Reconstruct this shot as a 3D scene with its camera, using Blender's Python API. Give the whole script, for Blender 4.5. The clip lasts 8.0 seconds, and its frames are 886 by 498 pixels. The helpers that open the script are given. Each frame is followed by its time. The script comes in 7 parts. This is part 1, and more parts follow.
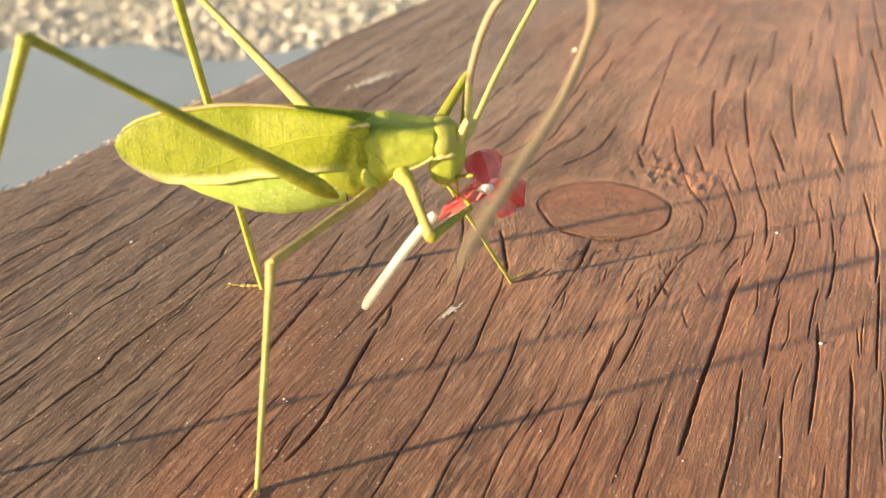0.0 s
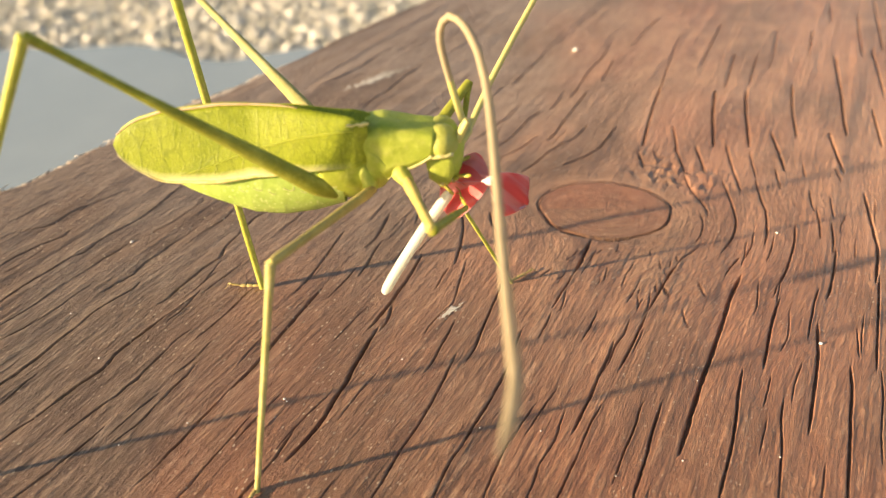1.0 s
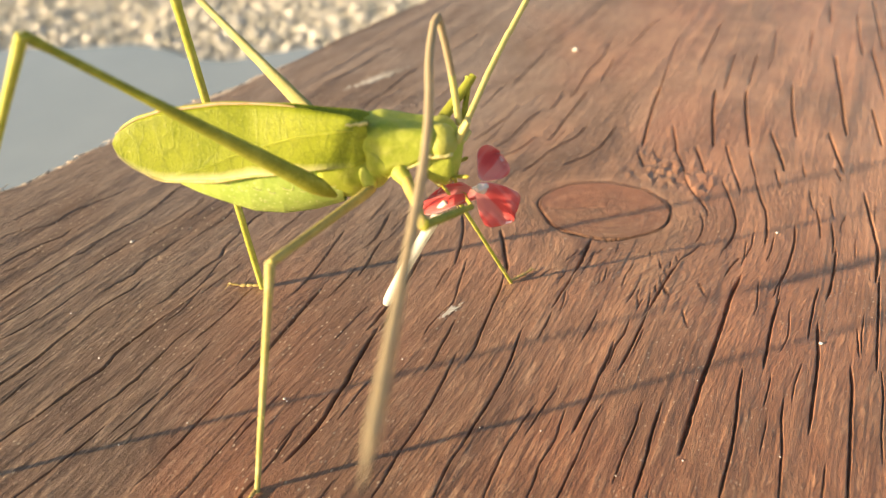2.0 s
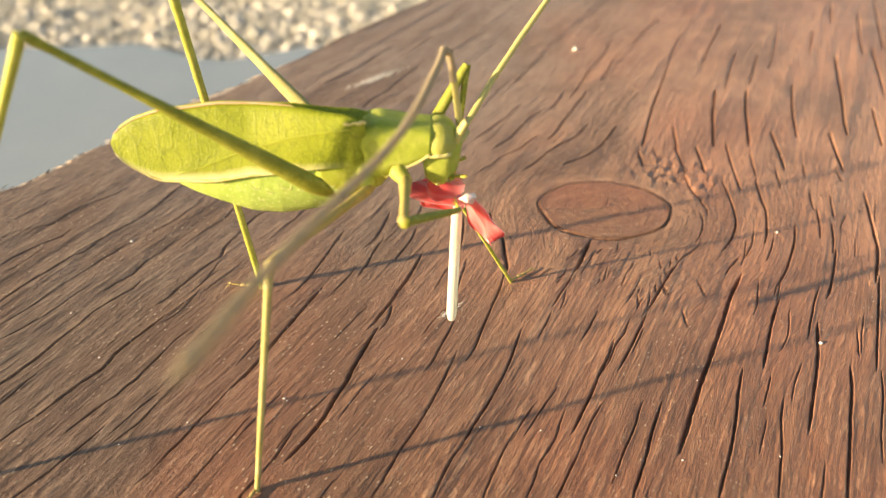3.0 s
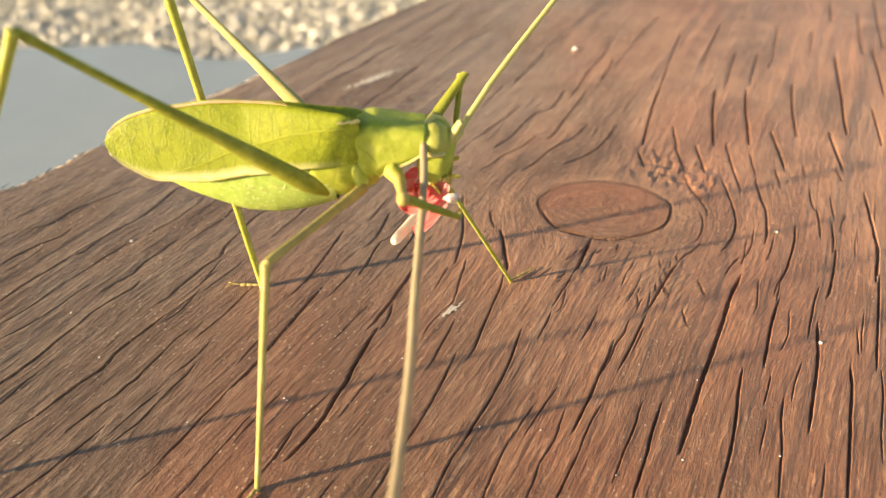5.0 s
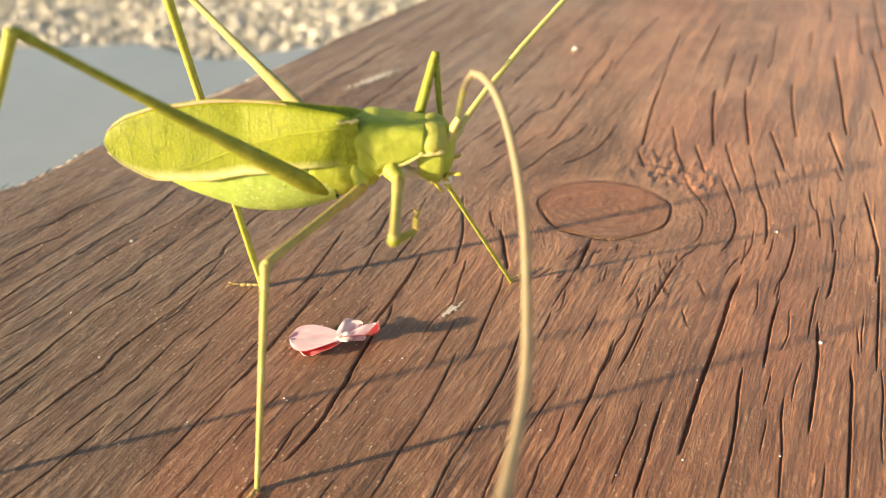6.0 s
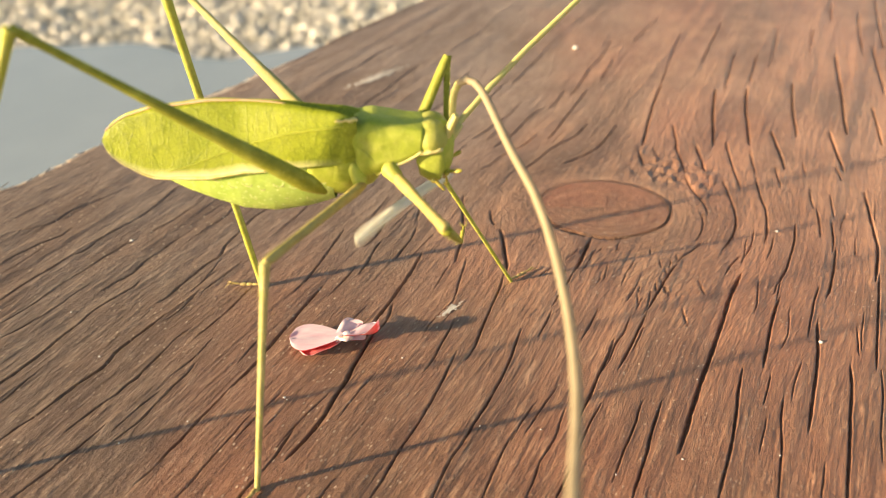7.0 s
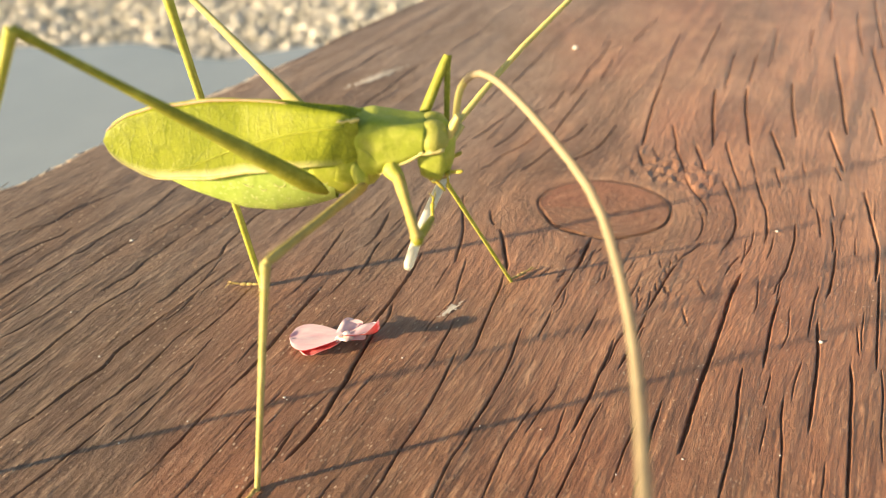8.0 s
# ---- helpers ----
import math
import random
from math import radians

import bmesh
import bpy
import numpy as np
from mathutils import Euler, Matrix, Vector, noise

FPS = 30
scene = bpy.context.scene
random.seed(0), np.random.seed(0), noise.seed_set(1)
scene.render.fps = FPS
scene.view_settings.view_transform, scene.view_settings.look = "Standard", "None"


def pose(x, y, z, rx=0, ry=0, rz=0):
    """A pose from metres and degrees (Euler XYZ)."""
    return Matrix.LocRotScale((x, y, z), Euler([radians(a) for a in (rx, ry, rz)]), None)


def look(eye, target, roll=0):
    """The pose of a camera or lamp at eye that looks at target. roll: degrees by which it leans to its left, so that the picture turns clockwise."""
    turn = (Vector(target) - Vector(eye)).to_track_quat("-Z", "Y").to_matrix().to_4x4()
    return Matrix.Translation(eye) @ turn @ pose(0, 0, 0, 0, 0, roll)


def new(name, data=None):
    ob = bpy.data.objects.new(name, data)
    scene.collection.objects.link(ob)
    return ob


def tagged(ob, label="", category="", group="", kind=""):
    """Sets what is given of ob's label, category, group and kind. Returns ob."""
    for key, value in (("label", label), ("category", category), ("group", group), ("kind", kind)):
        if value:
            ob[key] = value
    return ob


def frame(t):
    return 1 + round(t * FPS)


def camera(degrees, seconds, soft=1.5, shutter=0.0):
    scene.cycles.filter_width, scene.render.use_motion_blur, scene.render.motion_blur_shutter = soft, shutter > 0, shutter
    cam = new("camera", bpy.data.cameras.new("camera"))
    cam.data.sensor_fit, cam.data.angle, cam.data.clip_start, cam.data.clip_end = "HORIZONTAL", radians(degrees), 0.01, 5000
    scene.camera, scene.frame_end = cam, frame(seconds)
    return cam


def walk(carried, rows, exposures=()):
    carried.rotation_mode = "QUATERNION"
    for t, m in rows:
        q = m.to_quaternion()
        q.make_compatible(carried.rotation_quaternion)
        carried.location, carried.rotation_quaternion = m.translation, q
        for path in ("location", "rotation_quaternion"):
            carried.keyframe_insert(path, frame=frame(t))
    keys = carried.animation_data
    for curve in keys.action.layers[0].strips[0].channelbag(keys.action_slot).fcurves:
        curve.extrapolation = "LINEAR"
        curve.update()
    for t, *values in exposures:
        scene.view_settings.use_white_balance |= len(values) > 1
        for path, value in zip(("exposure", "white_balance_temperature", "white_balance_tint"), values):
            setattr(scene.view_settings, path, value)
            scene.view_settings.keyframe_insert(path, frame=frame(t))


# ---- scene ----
import collections

MM = 0.001


def mm(x, y, z):
    return Vector((x * MM, y * MM, z * MM))


# ---- camera: a phone held still, a hand's width over a plank ----
cam = camera(60, 8.0, soft=0.9, shutter=0.45)
cam.data.dof.use_dof = True
cam.data.dof.focus_distance = 0.112
cam.data.dof.aperture_fstop = 23.0
EYE = (0.0, 0.0, 0.080)
PITCH = 35.29
walk(cam, [(0.0, pose(*EYE, 90 - PITCH)), (1.5, pose(*EYE, 90 - PITCH)), (4.0, pose(*EYE, 90 - PITCH - 0.06)),
           (6.0, pose(*EYE, 90 - PITCH - 0.06)), (7.0, pose(*EYE, 90 - PITCH - 0.11)), (8.0, pose(*EYE, 90 - PITCH - 0.11))],
     exposures=((0.0, 1.17, 7500, 14), (8.0, 1.18, 7500, 12)))

# ---- light: a low evening sun and a clear sky ----
SUN_ELEVATION, SHADOW_AZIMUTH = 13.0, 19.8
world = bpy.data.worlds.new("evening_sky")
scene.world = world
world.use_nodes = True
wn = world.node_tree
sky = wn.nodes.new("ShaderNodeTexSky")
sky.sky_type = "NISHITA"
sky.sun_disc = False
sky.sun_elevation = radians(SUN_ELEVATION)
sky.sun_rotation = radians(270 - SHADOW_AZIMUTH)
wn.links.new(sky.outputs[0], wn.nodes["Background"].inputs[0])
wn.nodes["Background"].inputs[1].default_value = 0.085
sun_data = bpy.data.lights.new("sun", "SUN")
sun_data.energy = 5.0
sun_data.angle = radians(1.3)
sun_data.color = (1.0, 0.80, 0.55)
sun = new("sun", sun_data)
a, e = radians(SHADOW_AZIMUTH), radians(SUN_ELEVATION)
sun.matrix_world = look((-1, -0.4, 0.5), Vector((-1, -0.4, 0.5)) + Vector((math.cos(a) * math.cos(e), math.sin(a) * math.cos(e), -math.sin(e))))


# ---- materials ----
class Nodes:
    """A material with a few short ways to add nodes."""

    def __init__(self, name, roughness=0.5, specular=0.4):
        self.m = bpy.data.materials.new(name)
        self.m.use_nodes = True
        self.t = self.m.node_tree
        self.b = self.t.nodes["Principled BSDF"]
        self.b.inputs["Roughness"].default_value = roughness
        self.b.inputs["Specular IOR Level"].default_value = specular

    def add(self, kind, **inputs):
        n = self.t.nodes.new(kind)
        for k, v in inputs.items():
            n.inputs[k.replace("_", " ")].default_value = v
        return n

    def link(self, a, b):
        self.t.links.new(a, b)

    def coords(self, scale=(1, 1, 1), source="Object", turn=0.0):
        c = self.add("ShaderNodeTexCoord")
        m = self.add("ShaderNodeMapping")
        m.inputs["Scale"].default_value = scale
        m.inputs["Rotation"].default_value = (0, 0, turn)
        self.link(c.outputs[source], m.inputs[0])
        return m.outputs[0]

    def noise(self, vec, scale, detail=4.0, rough=0.6, warp=0.0):
        n = self.add("ShaderNodeTexNoise", Scale=scale, Detail=detail, Roughness=rough, Distortion=warp)
        self.link(vec, n.inputs["Vector"])
        return n.outputs["Fac"]

    def ramp(self, fac, *stops):
        r = self.add("ShaderNodeValToRGB")
        while len(r.color_ramp.elements) < len(stops):
            r.color_ramp.elements.new(0.5)
        for el, (p, c) in zip(r.color_ramp.elements, stops):
            el.position = p
            el.color = (*c, 1) if isinstance(c, tuple) else (c, c, c, 1)
        self.link(fac, r.inputs[0])
        return r.outputs[0]

    def mix(self, fac, a, b, how="MIX"):
        n = self.add("ShaderNodeMix")
        n.data_type, n.blend_type = "RGBA", how
        for s, v in ((n.inputs[0], fac), (n.inputs[6], a), (n.inputs[7], b)):
            if isinstance(v, bpy.types.NodeSocket):
                self.link(v, s)
            elif isinstance(v, tuple):
                s.default_value = (*v, 1)
            else:
                s.default_value = v
        return n.outputs[2]

    def bump(self, height, strength=0.4, distance=0.0002, before=None):
        n = self.add("ShaderNodeBump", Strength=strength, Distance=distance)
        self.link(height, n.inputs["Height"])
        if before is not None:
            self.link(before, n.inputs["Normal"])
        return n.outputs[0]

    def done(self, colour, normal=None, rough=None):
        self.link(colour, self.b.inputs["Base Color"])
        if normal is not None:
            self.link(normal, self.b.inputs["Normal"])
        if rough is not None:
            self.link(rough, self.b.inputs["Roughness"])
        return self.m


def wood_material():
    n = Nodes("weathered_stained_wood", 0.5, 0.4)
    n.b.inputs["Coat Weight"].default_value = 0.18
    n.b.inputs["Coat Roughness"].default_value = 0.38
    uv = n.coords((1, 1, 1), "UV")
    fibre = n.noise(n.coords((1, 0.055, 1), "UV"), 6500, 4, 0.7, 0.1)
    grain = n.noise(n.coords((1, 0.035, 1), "UV"), 2300, 6, 0.7, 0.3)
    streak = n.noise(n.coords((1, 0.10, 1), "UV"), 380, 6, 0.65, 0.4)
    patch = n.noise(n.coords((1, 0.55, 1), "UV"), 42, 6, 0.65, 0.6)
    warm = n.noise(n.coords((1, 0.7, 1), "UV"), 17, 4, 0.55, 0.5)
    pore = n.noise(n.coords((1, 0.35, 1), "UV"), 4200, 3, 0.8)
    dust = n.noise(n.coords((1, 1, 1), "Object"), 1900, 3, 0.75)
    c = n.ramp(streak, (0.25, (0.22, 0.102, 0.060)), (0.5, (0.335, 0.162, 0.094)), (0.78, (0.45, 0.238, 0.143)))
    fleck = n.noise(n.coords((1, 0.17, 1), "UV"), 1050, 6, 0.72, 0.6)
    ribbon = n.noise(n.coords((1, 0.09, 1), "UV"), 210, 5, 0.7, 0.8)
    c = n.mix(n.ramp(ribbon, (0.54, 0.0), (0.70, 0.6)), c, (0.54, 0.300, 0.168))
    c = n.mix(n.ramp(ribbon, (0.30, 0.6), (0.45, 0.0)), c, (0.19, 0.088, 0.054))
    thread = n.noise(n.coords((1, 0.05, 1), "UV"), 820, 4, 0.65, 0.5)
    c = n.mix(n.ramp(thread, (0.53, 0.0), (0.68, 0.6)), c, (0.57, 0.315, 0.178))
    c = n.mix(n.ramp(thread, (0.32, 0.5), (0.44, 0.0)), c, (0.16, 0.076, 0.046))
    # torn, pale fibres below the knot, a few old blots, and a wide darker patch at (12, 80)
    ragged = n.add("ShaderNodeTexNoise", Scale=110.0, Detail=5.0, Roughness=0.6)
    n.link(n.coords((1, 0.6, 1), "Object"), ragged.inputs["Vector"])
    place = n.add("ShaderNodeVectorMath")
    place.operation = "MULTIPLY_ADD"
    place.inputs[1].default_value = (0.016, 0.022, 0)
    n.link(ragged.outputs["Color"], place.inputs[0])
    n.link(n.coords((1, 0.7, 0), "Object"), place.inputs[2])

    def blot(a, g, inner, outer):
        apart = n.add("ShaderNodeVectorMath")
        apart.operation = "DISTANCE"
        n.link(place.outputs[0], apart.inputs[0])
        apart.inputs[1].default_value = (a * MM + 0.008, g * 0.7 * MM + 0.011, 0)
        return n.ramp(apart.outputs["Value"], (inner * MM, 1.0), (outer * MM, 0.0))

    torn = n.mix(1.0, blot(-22, 108, 5, 17), n.ramp(thread, (0.40, 0.0), (0.56, 0.85)), "MULTIPLY")
    c = n.mix(torn, c, (0.62, 0.41, 0.25))
    for a, g, inner, outer, much in ((12, 80, 8, 34, 0.32), (-76, 32, 4, 17, 0.85), (-47, 51, 1, 7, 0.5), (-95, 76, 0.5, 4.5, 0.6), (-107, 92, 2, 10, 0.4), (-30, 72, 1, 8, 0.35), (-88, 66, 1, 5, 0.35)):
        c = n.mix(n.mix(1.0, blot(a, g, inner, outer), (much, much, much), "MULTIPLY"), c, (0.10, 0.070, 0.052))
    c = n.mix(n.ramp(fleck, (0.52, 0.0), (0.64, 0.65)), c, (0.67, 0.425, 0.26))
    c = n.mix(n.ramp(fleck, (0.32, 0.65), (0.46, 0.0)), c, (0.145, 0.070, 0.043))
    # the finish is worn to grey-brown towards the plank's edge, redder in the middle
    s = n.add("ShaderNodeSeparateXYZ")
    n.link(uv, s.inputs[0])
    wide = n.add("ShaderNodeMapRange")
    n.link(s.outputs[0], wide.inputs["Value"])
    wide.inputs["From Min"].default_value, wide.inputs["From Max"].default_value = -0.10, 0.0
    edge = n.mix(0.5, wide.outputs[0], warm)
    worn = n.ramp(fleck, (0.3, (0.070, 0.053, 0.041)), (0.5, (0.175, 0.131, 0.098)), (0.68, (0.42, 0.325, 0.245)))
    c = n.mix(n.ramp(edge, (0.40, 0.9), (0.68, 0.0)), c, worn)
    # haze painted in: paler wood farther along, grey sky sheen near the edge
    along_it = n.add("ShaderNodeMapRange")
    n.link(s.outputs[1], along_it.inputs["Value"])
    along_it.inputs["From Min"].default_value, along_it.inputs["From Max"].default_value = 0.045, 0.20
    far_haze = n.mix(0.25, along_it.outputs[0], warm)
    c = n.mix(n.ramp(far_haze, (0.14, 0.0), (0.66, 0.66)), c, n.mix(n.ramp(edge, (0.30, 0.85), (0.52, 0.0)), n.ramp(streak, (0.3, (0.55, 0.315, 0.20)), (0.7, (0.74, 0.46, 0.30))), (0.42, 0.335, 0.285)))
    c = n.mix(n.ramp(patch, (0.44, 0.0), (0.62, 0.7)), c, (0.20, 0.125, 0.084))
    c = n.mix(n.mix(1.0, n.ramp(warm, (0.46, 0.0), (0.70, 0.5)), n.ramp(edge, (0.35, 0.0), (0.62, 1.0)), "MULTIPLY"), c, (0.50, 0.20, 0.115))
    c = n.mix(n.ramp(grain, (0.32, 0.55), (0.43, 0.0)), c, (0.10, 0.050, 0.031))
    c = n.mix(n.ramp(fibre, (0.36, 0.25), (0.48, 0.0)), c, (0.12, 0.066, 0.043))
    c = n.mix(n.ramp(dust, (0.66, 0.0), (0.75, 0.65)), c, (0.66, 0.53, 0.39))
    grit = n.add("ShaderNodeTexVoronoi", Scale=1150.0, Randomness=1.0)
    n.link(n.coords((1, 0.6, 1), "UV"), grit.inputs["Vector"])
    spots = n.mix(1.0, n.ramp(grit.outputs["Distance"], (0.12, 1.0), (0.20, 0.0)), n.ramp(patch, (0.43, 0.05), (0.62, 0.95)), "MULTIPLY")
    c = n.mix(n.mix(0.75, (0, 0, 0), spots), c, (0.80, 0.67, 0.50))
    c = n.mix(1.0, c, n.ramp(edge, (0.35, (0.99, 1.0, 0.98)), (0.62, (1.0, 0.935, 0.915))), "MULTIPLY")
    arris = n.add("ShaderNodeMapRange")
    n.link(s.outputs[0], arris.inputs["Value"])
    arris.inputs["From Min"].default_value, arris.inputs["From Max"].default_value = -0.1415, -0.1345
    rim = n.mix(0.55, arris.outputs[0], n.noise(n.coords((1, 0.5, 1), "UV"), 260, 5, 0.7))
    c = n.mix(n.ramp(rim, (0.36, 0.95), (0.50, 0.0)), c, (0.72, 0.61, 0.48))
    nb = n.bump(streak, 0.3, 0.0006)
    nb = n.bump(fleck, 0.8, 0.0006, nb)
    nb = n.bump(ribbon, 0.35, 0.0008, nb)
    nb = n.bump(thread, 0.35, 0.0005, nb)
    nb = n.bump(grain, 0.5, 0.00025, nb)
    nb = n.bump(fibre, 0.6, 0.00014, nb)
    nb = n.bump(pore, 0.4, 0.00018, nb)
    nb = n.bump(dust, 0.5, 0.00030, nb)
    r = n.mix(0.5, n.ramp(patch, (0.3, 0.36), (0.7, 0.58)), n.ramp(edge, (0.35, 0.62), (0.65, 0.24)))
    return n.done(c, nb, r)


def leafy(name, low, mid, high, scale=900.0, rough=0.42, translucent=0.0, speck=None, spec=0.28):
    n = Nodes(name, rough + 0.12, spec)
    v = n.coords()
    a = n.noise(v, scale, 4, 0.6)
    b = n.noise(v, scale * 0.16, 3, 0.5)
    c = n.ramp(a, (0.3, low), (0.52, mid), (0.75, high))
    c = n.mix(n.ramp(b, (0.35, 0.0), (0.7, 0.5)), c, high)
    wear = n.noise(v, scale * 2.6, 5, 0.7, 0.4)
    c = n.mix(n.ramp(wear, (0.56, 0.0), (0.72, 0.45)), c, tuple(min(0.9, q * 1.25 + 0.05) for q in high))
    c = n.mix(n.ramp(wear, (0.30, 0.35), (0.42, 0.0)), c, tuple(q * 0.7 for q in low))
    if speck:
        s = n.add("ShaderNodeTexVoronoi", Scale=speck[0], Randomness=1.0)
        n.link(v, s.inputs["Vector"])
        c = n.mix(n.ramp(s.outputs["Distance"], (0.12, 0.8), (0.3, 0.0)), c, speck[1])
    if translucent:
        n.b.inputs["Subsurface Weight"].default_value = translucent
        n.b.inputs["Subsurface Radius"].default_value = (0.9, 1.0, 0.25)
        n.b.inputs["Subsurface Scale"].default_value = 0.0009
    return n.done(c, n.bump(wear, 0.35, 0.00012, n.bump(a, 0.45, 0.00025)), n.ramp(wear, (0.3, rough), (0.7, rough + 0.25)))


def wing_material():
    """Leaf-like tegmen: a fine uneven net of veins over a green skin, cream along the lower margin."""
    n = Nodes("veined_wing", 0.50, 0.30)
    v = n.coords((1, 1, 1), "UV")
    bend = n.add("ShaderNodeTexNoise", Scale=330.0, Detail=3.0, Roughness=0.6)
    n.link(v, bend.inputs["Vector"])
    warped = n.add("ShaderNodeVectorMath")
    warped.operation = "MULTIPLY_ADD"
    warped.inputs[1].default_value = (0.0022, 0.0022, 0)
    n.link(bend.outputs["Color"], warped.inputs[0])
    n.link(v, warped.inputs[2])

    def net(scale, stretch, turn, edge):
        m = n.add("ShaderNodeMapping")
        m.inputs["Scale"].default_value = stretch
        m.inputs["Rotation"].default_value = (0, 0, turn)
        n.link(warped.outputs[0], m.inputs[0])
        cell = n.add("ShaderNodeTexVoronoi", Scale=scale, Randomness=1.0)
        cell.feature = "DISTANCE_TO_EDGE"
        n.link(m.outputs[0], cell.inputs["Vector"])
        return n.ramp(cell.outputs["Distance"], (0.0, 1.0), (edge, 0.0))

    small = net(2100, (0.9, 1, 1), 0.3, 0.16)
    medium = net(1150, (1.2, 0.85, 1), -0.6, 0.075)
    large = net(330, (1.9, 0.55, 1), -0.75, 0.065)
    tone = n.noise(v, 150, 4, 0.6)
    fade = n.ramp(n.noise(v, 210, 3, 0.6), (0.35, 0.15), (0.62, 1.0))
    dots = n.ramp(n.noise(v, 2600, 2, 0.6), (0.60, 0.0), (0.70, 1.0))
    c = n.ramp(tone, (0.3, (0.23, 0.29, 0.018)), (0.55, (0.30, 0.355, 0.026)), (0.8, (0.39, 0.425, 0.045)))
    c = n.mix(n.mix(0.12, (0, 0, 0), small), c, (0.24, 0.29, 0.02))
    c = n.mix(n.mix(1.0, n.mix(0.42, (0, 0, 0), medium), fade, "MULTIPLY"), c, (0.11, 0.16, 0.012))
    c = n.mix(n.mix(0.38, (0, 0, 0), large), c, (0.12, 0.17, 0.012))
    c = n.mix(n.mix(0.30, (0, 0, 0), dots), c, (0.56, 0.60, 0.14))
    span = n.add("ShaderNodeUVMap")
    span.uv_map = "span"
    s = n.add("ShaderNodeSeparateXYZ")
    n.link(span.outputs[0], s.inputs[0])
    mid = n.ramp(s.outputs[0], (0.05, 0.0), (0.30, 0.9), (0.75, 0.9), (0.96, 0.25))
    margin = n.mix(1.0, n.ramp(n.mix(0.18, s.outputs[1], tone), (0.79, 0.0), (0.90, 1.0)), mid, "MULTIPLY")
    c = n.mix(margin, c, (0.80, 0.77, 0.42))
    n.b.inputs["Subsurface Weight"].default_value = 0.12
    n.b.inputs["Subsurface Radius"].default_value = (0.9, 1.0, 0.2)
    n.b.inputs["Subsurface Scale"].default_value = 0.0008
    nb = n.bump(small, 0.22, 0.00007)
    nb = n.bump(medium, 0.22, 0.00007, nb)
    nb = n.bump(large, 0.14, 0.00012, nb)
    return n.done(c, nb)


def let_through(n, colour, share):
    """Lets light shine through a thin sheet."""
    thin = n.add("ShaderNodeBsdfTranslucent")
    n.link(colour, thin.inputs["Color"])
    both = n.add("ShaderNodeMixShader", Fac=share)
    n.link(n.b.outputs[0], both.inputs[1])
    n.link(thin.outputs[0], both.inputs[2])
    n.link(both.outputs[0], n.t.nodes["Material Output"].inputs["Surface"])


def two_tone(name, a, b, scale, rough=0.5, spec=0.4, stretch=(1, 1, 1), bump=0.3, sss=0.0, thin=0.0):
    n = Nodes(name, rough, spec)
    f = n.noise(n.coords(stretch), scale, 5, 0.6)
    if sss:
        n.b.inputs["Subsurface Weight"].default_value = sss
        n.b.inputs["Subsurface Radius"].default_value = (1.0, 0.7, 0.5)
        n.b.inputs["Subsurface Scale"].default_value = 0.0008
    c = n.ramp(f, (0.32, a), (0.68, b))
    if thin:
        let_through(n, c, thin)
    return n.done(c, n.bump(f, bump, 0.0001))


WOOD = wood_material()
WING = wing_material()
BODY = leafy("green_cuticle", (0.29, 0.385, 0.034), (0.39, 0.47, 0.06), (0.51, 0.555, 0.12), 620, 0.40, 0.1)
BELLY = leafy("speckled_green_abdomen", (0.30, 0.46, 0.075), (0.40, 0.56, 0.115), (0.52, 0.66, 0.19), 480, 0.4, 0.12, (1500.0, (0.70, 0.78, 0.36)))
HEAD_TOP = leafy("olive_cuticle", (0.32, 0.36, 0.055), (0.40, 0.425, 0.085), (0.48, 0.49, 0.14), 800, 0.35, 0.1)
CREAM = two_tone("cream_margin", (0.60, 0.55, 0.17), (0.74, 0.69, 0.34), 900, 0.4, sss=0.2)
PALE_MARK = two_tone("pale_green_mark", (0.62, 0.68, 0.26), (0.74, 0.76, 0.36), 900, 0.5, sss=0.2)
ROSE = two_tone("rosy_wing_edge", (0.62, 0.42, 0.24), (0.74, 0.56, 0.36), 900, 0.45)
WING_VEIN = two_tone("pale_vein", (0.42, 0.47, 0.05), (0.50, 0.54, 0.08), 900, 0.4, sss=0.2)
LEG = leafy("leg_green", (0.19, 0.22, 0.022), (0.27, 0.29, 0.035), (0.38, 0.40, 0.07), 800, 0.4, 0.1)
LEG_BROWN = leafy("leg_tan_green", (0.34, 0.27, 0.10), (0.44, 0.38, 0.12), (0.54, 0.46, 0.16), 500, 0.42, 0.1)
LEG_YELLOW = leafy("leg_yellow_green", (0.34, 0.37, 0.05), (0.45, 0.47, 0.085), (0.56, 0.56, 0.16), 700, 0.4, 0.2)
LEG_TAN = leafy("leg_tan", (0.38, 0.36, 0.12), (0.48, 0.45, 0.17), (0.60, 0.56, 0.27), 600, 0.42, 0.1)
TARSUS = two_tone("tarsus_brown", (0.30, 0.21, 0.07), (0.54, 0.44, 0.18), 1500, 0.45)
ANTENNA = two_tone("antenna_tan", (0.53, 0.44, 0.28), (0.59, 0.50, 0.33), 260, 0.6, thin=0.35)
ANTENNA_BASE = two_tone("antenna_yellow_green", (0.58, 0.54, 0.17), (0.63, 0.58, 0.23), 220, 0.45, sss=0.1)
MOUTH = two_tone("mouthpart_ochre", (0.42, 0.36, 0.03), (0.60, 0.55, 0.12), 1800, 0.4, sss=0.15)


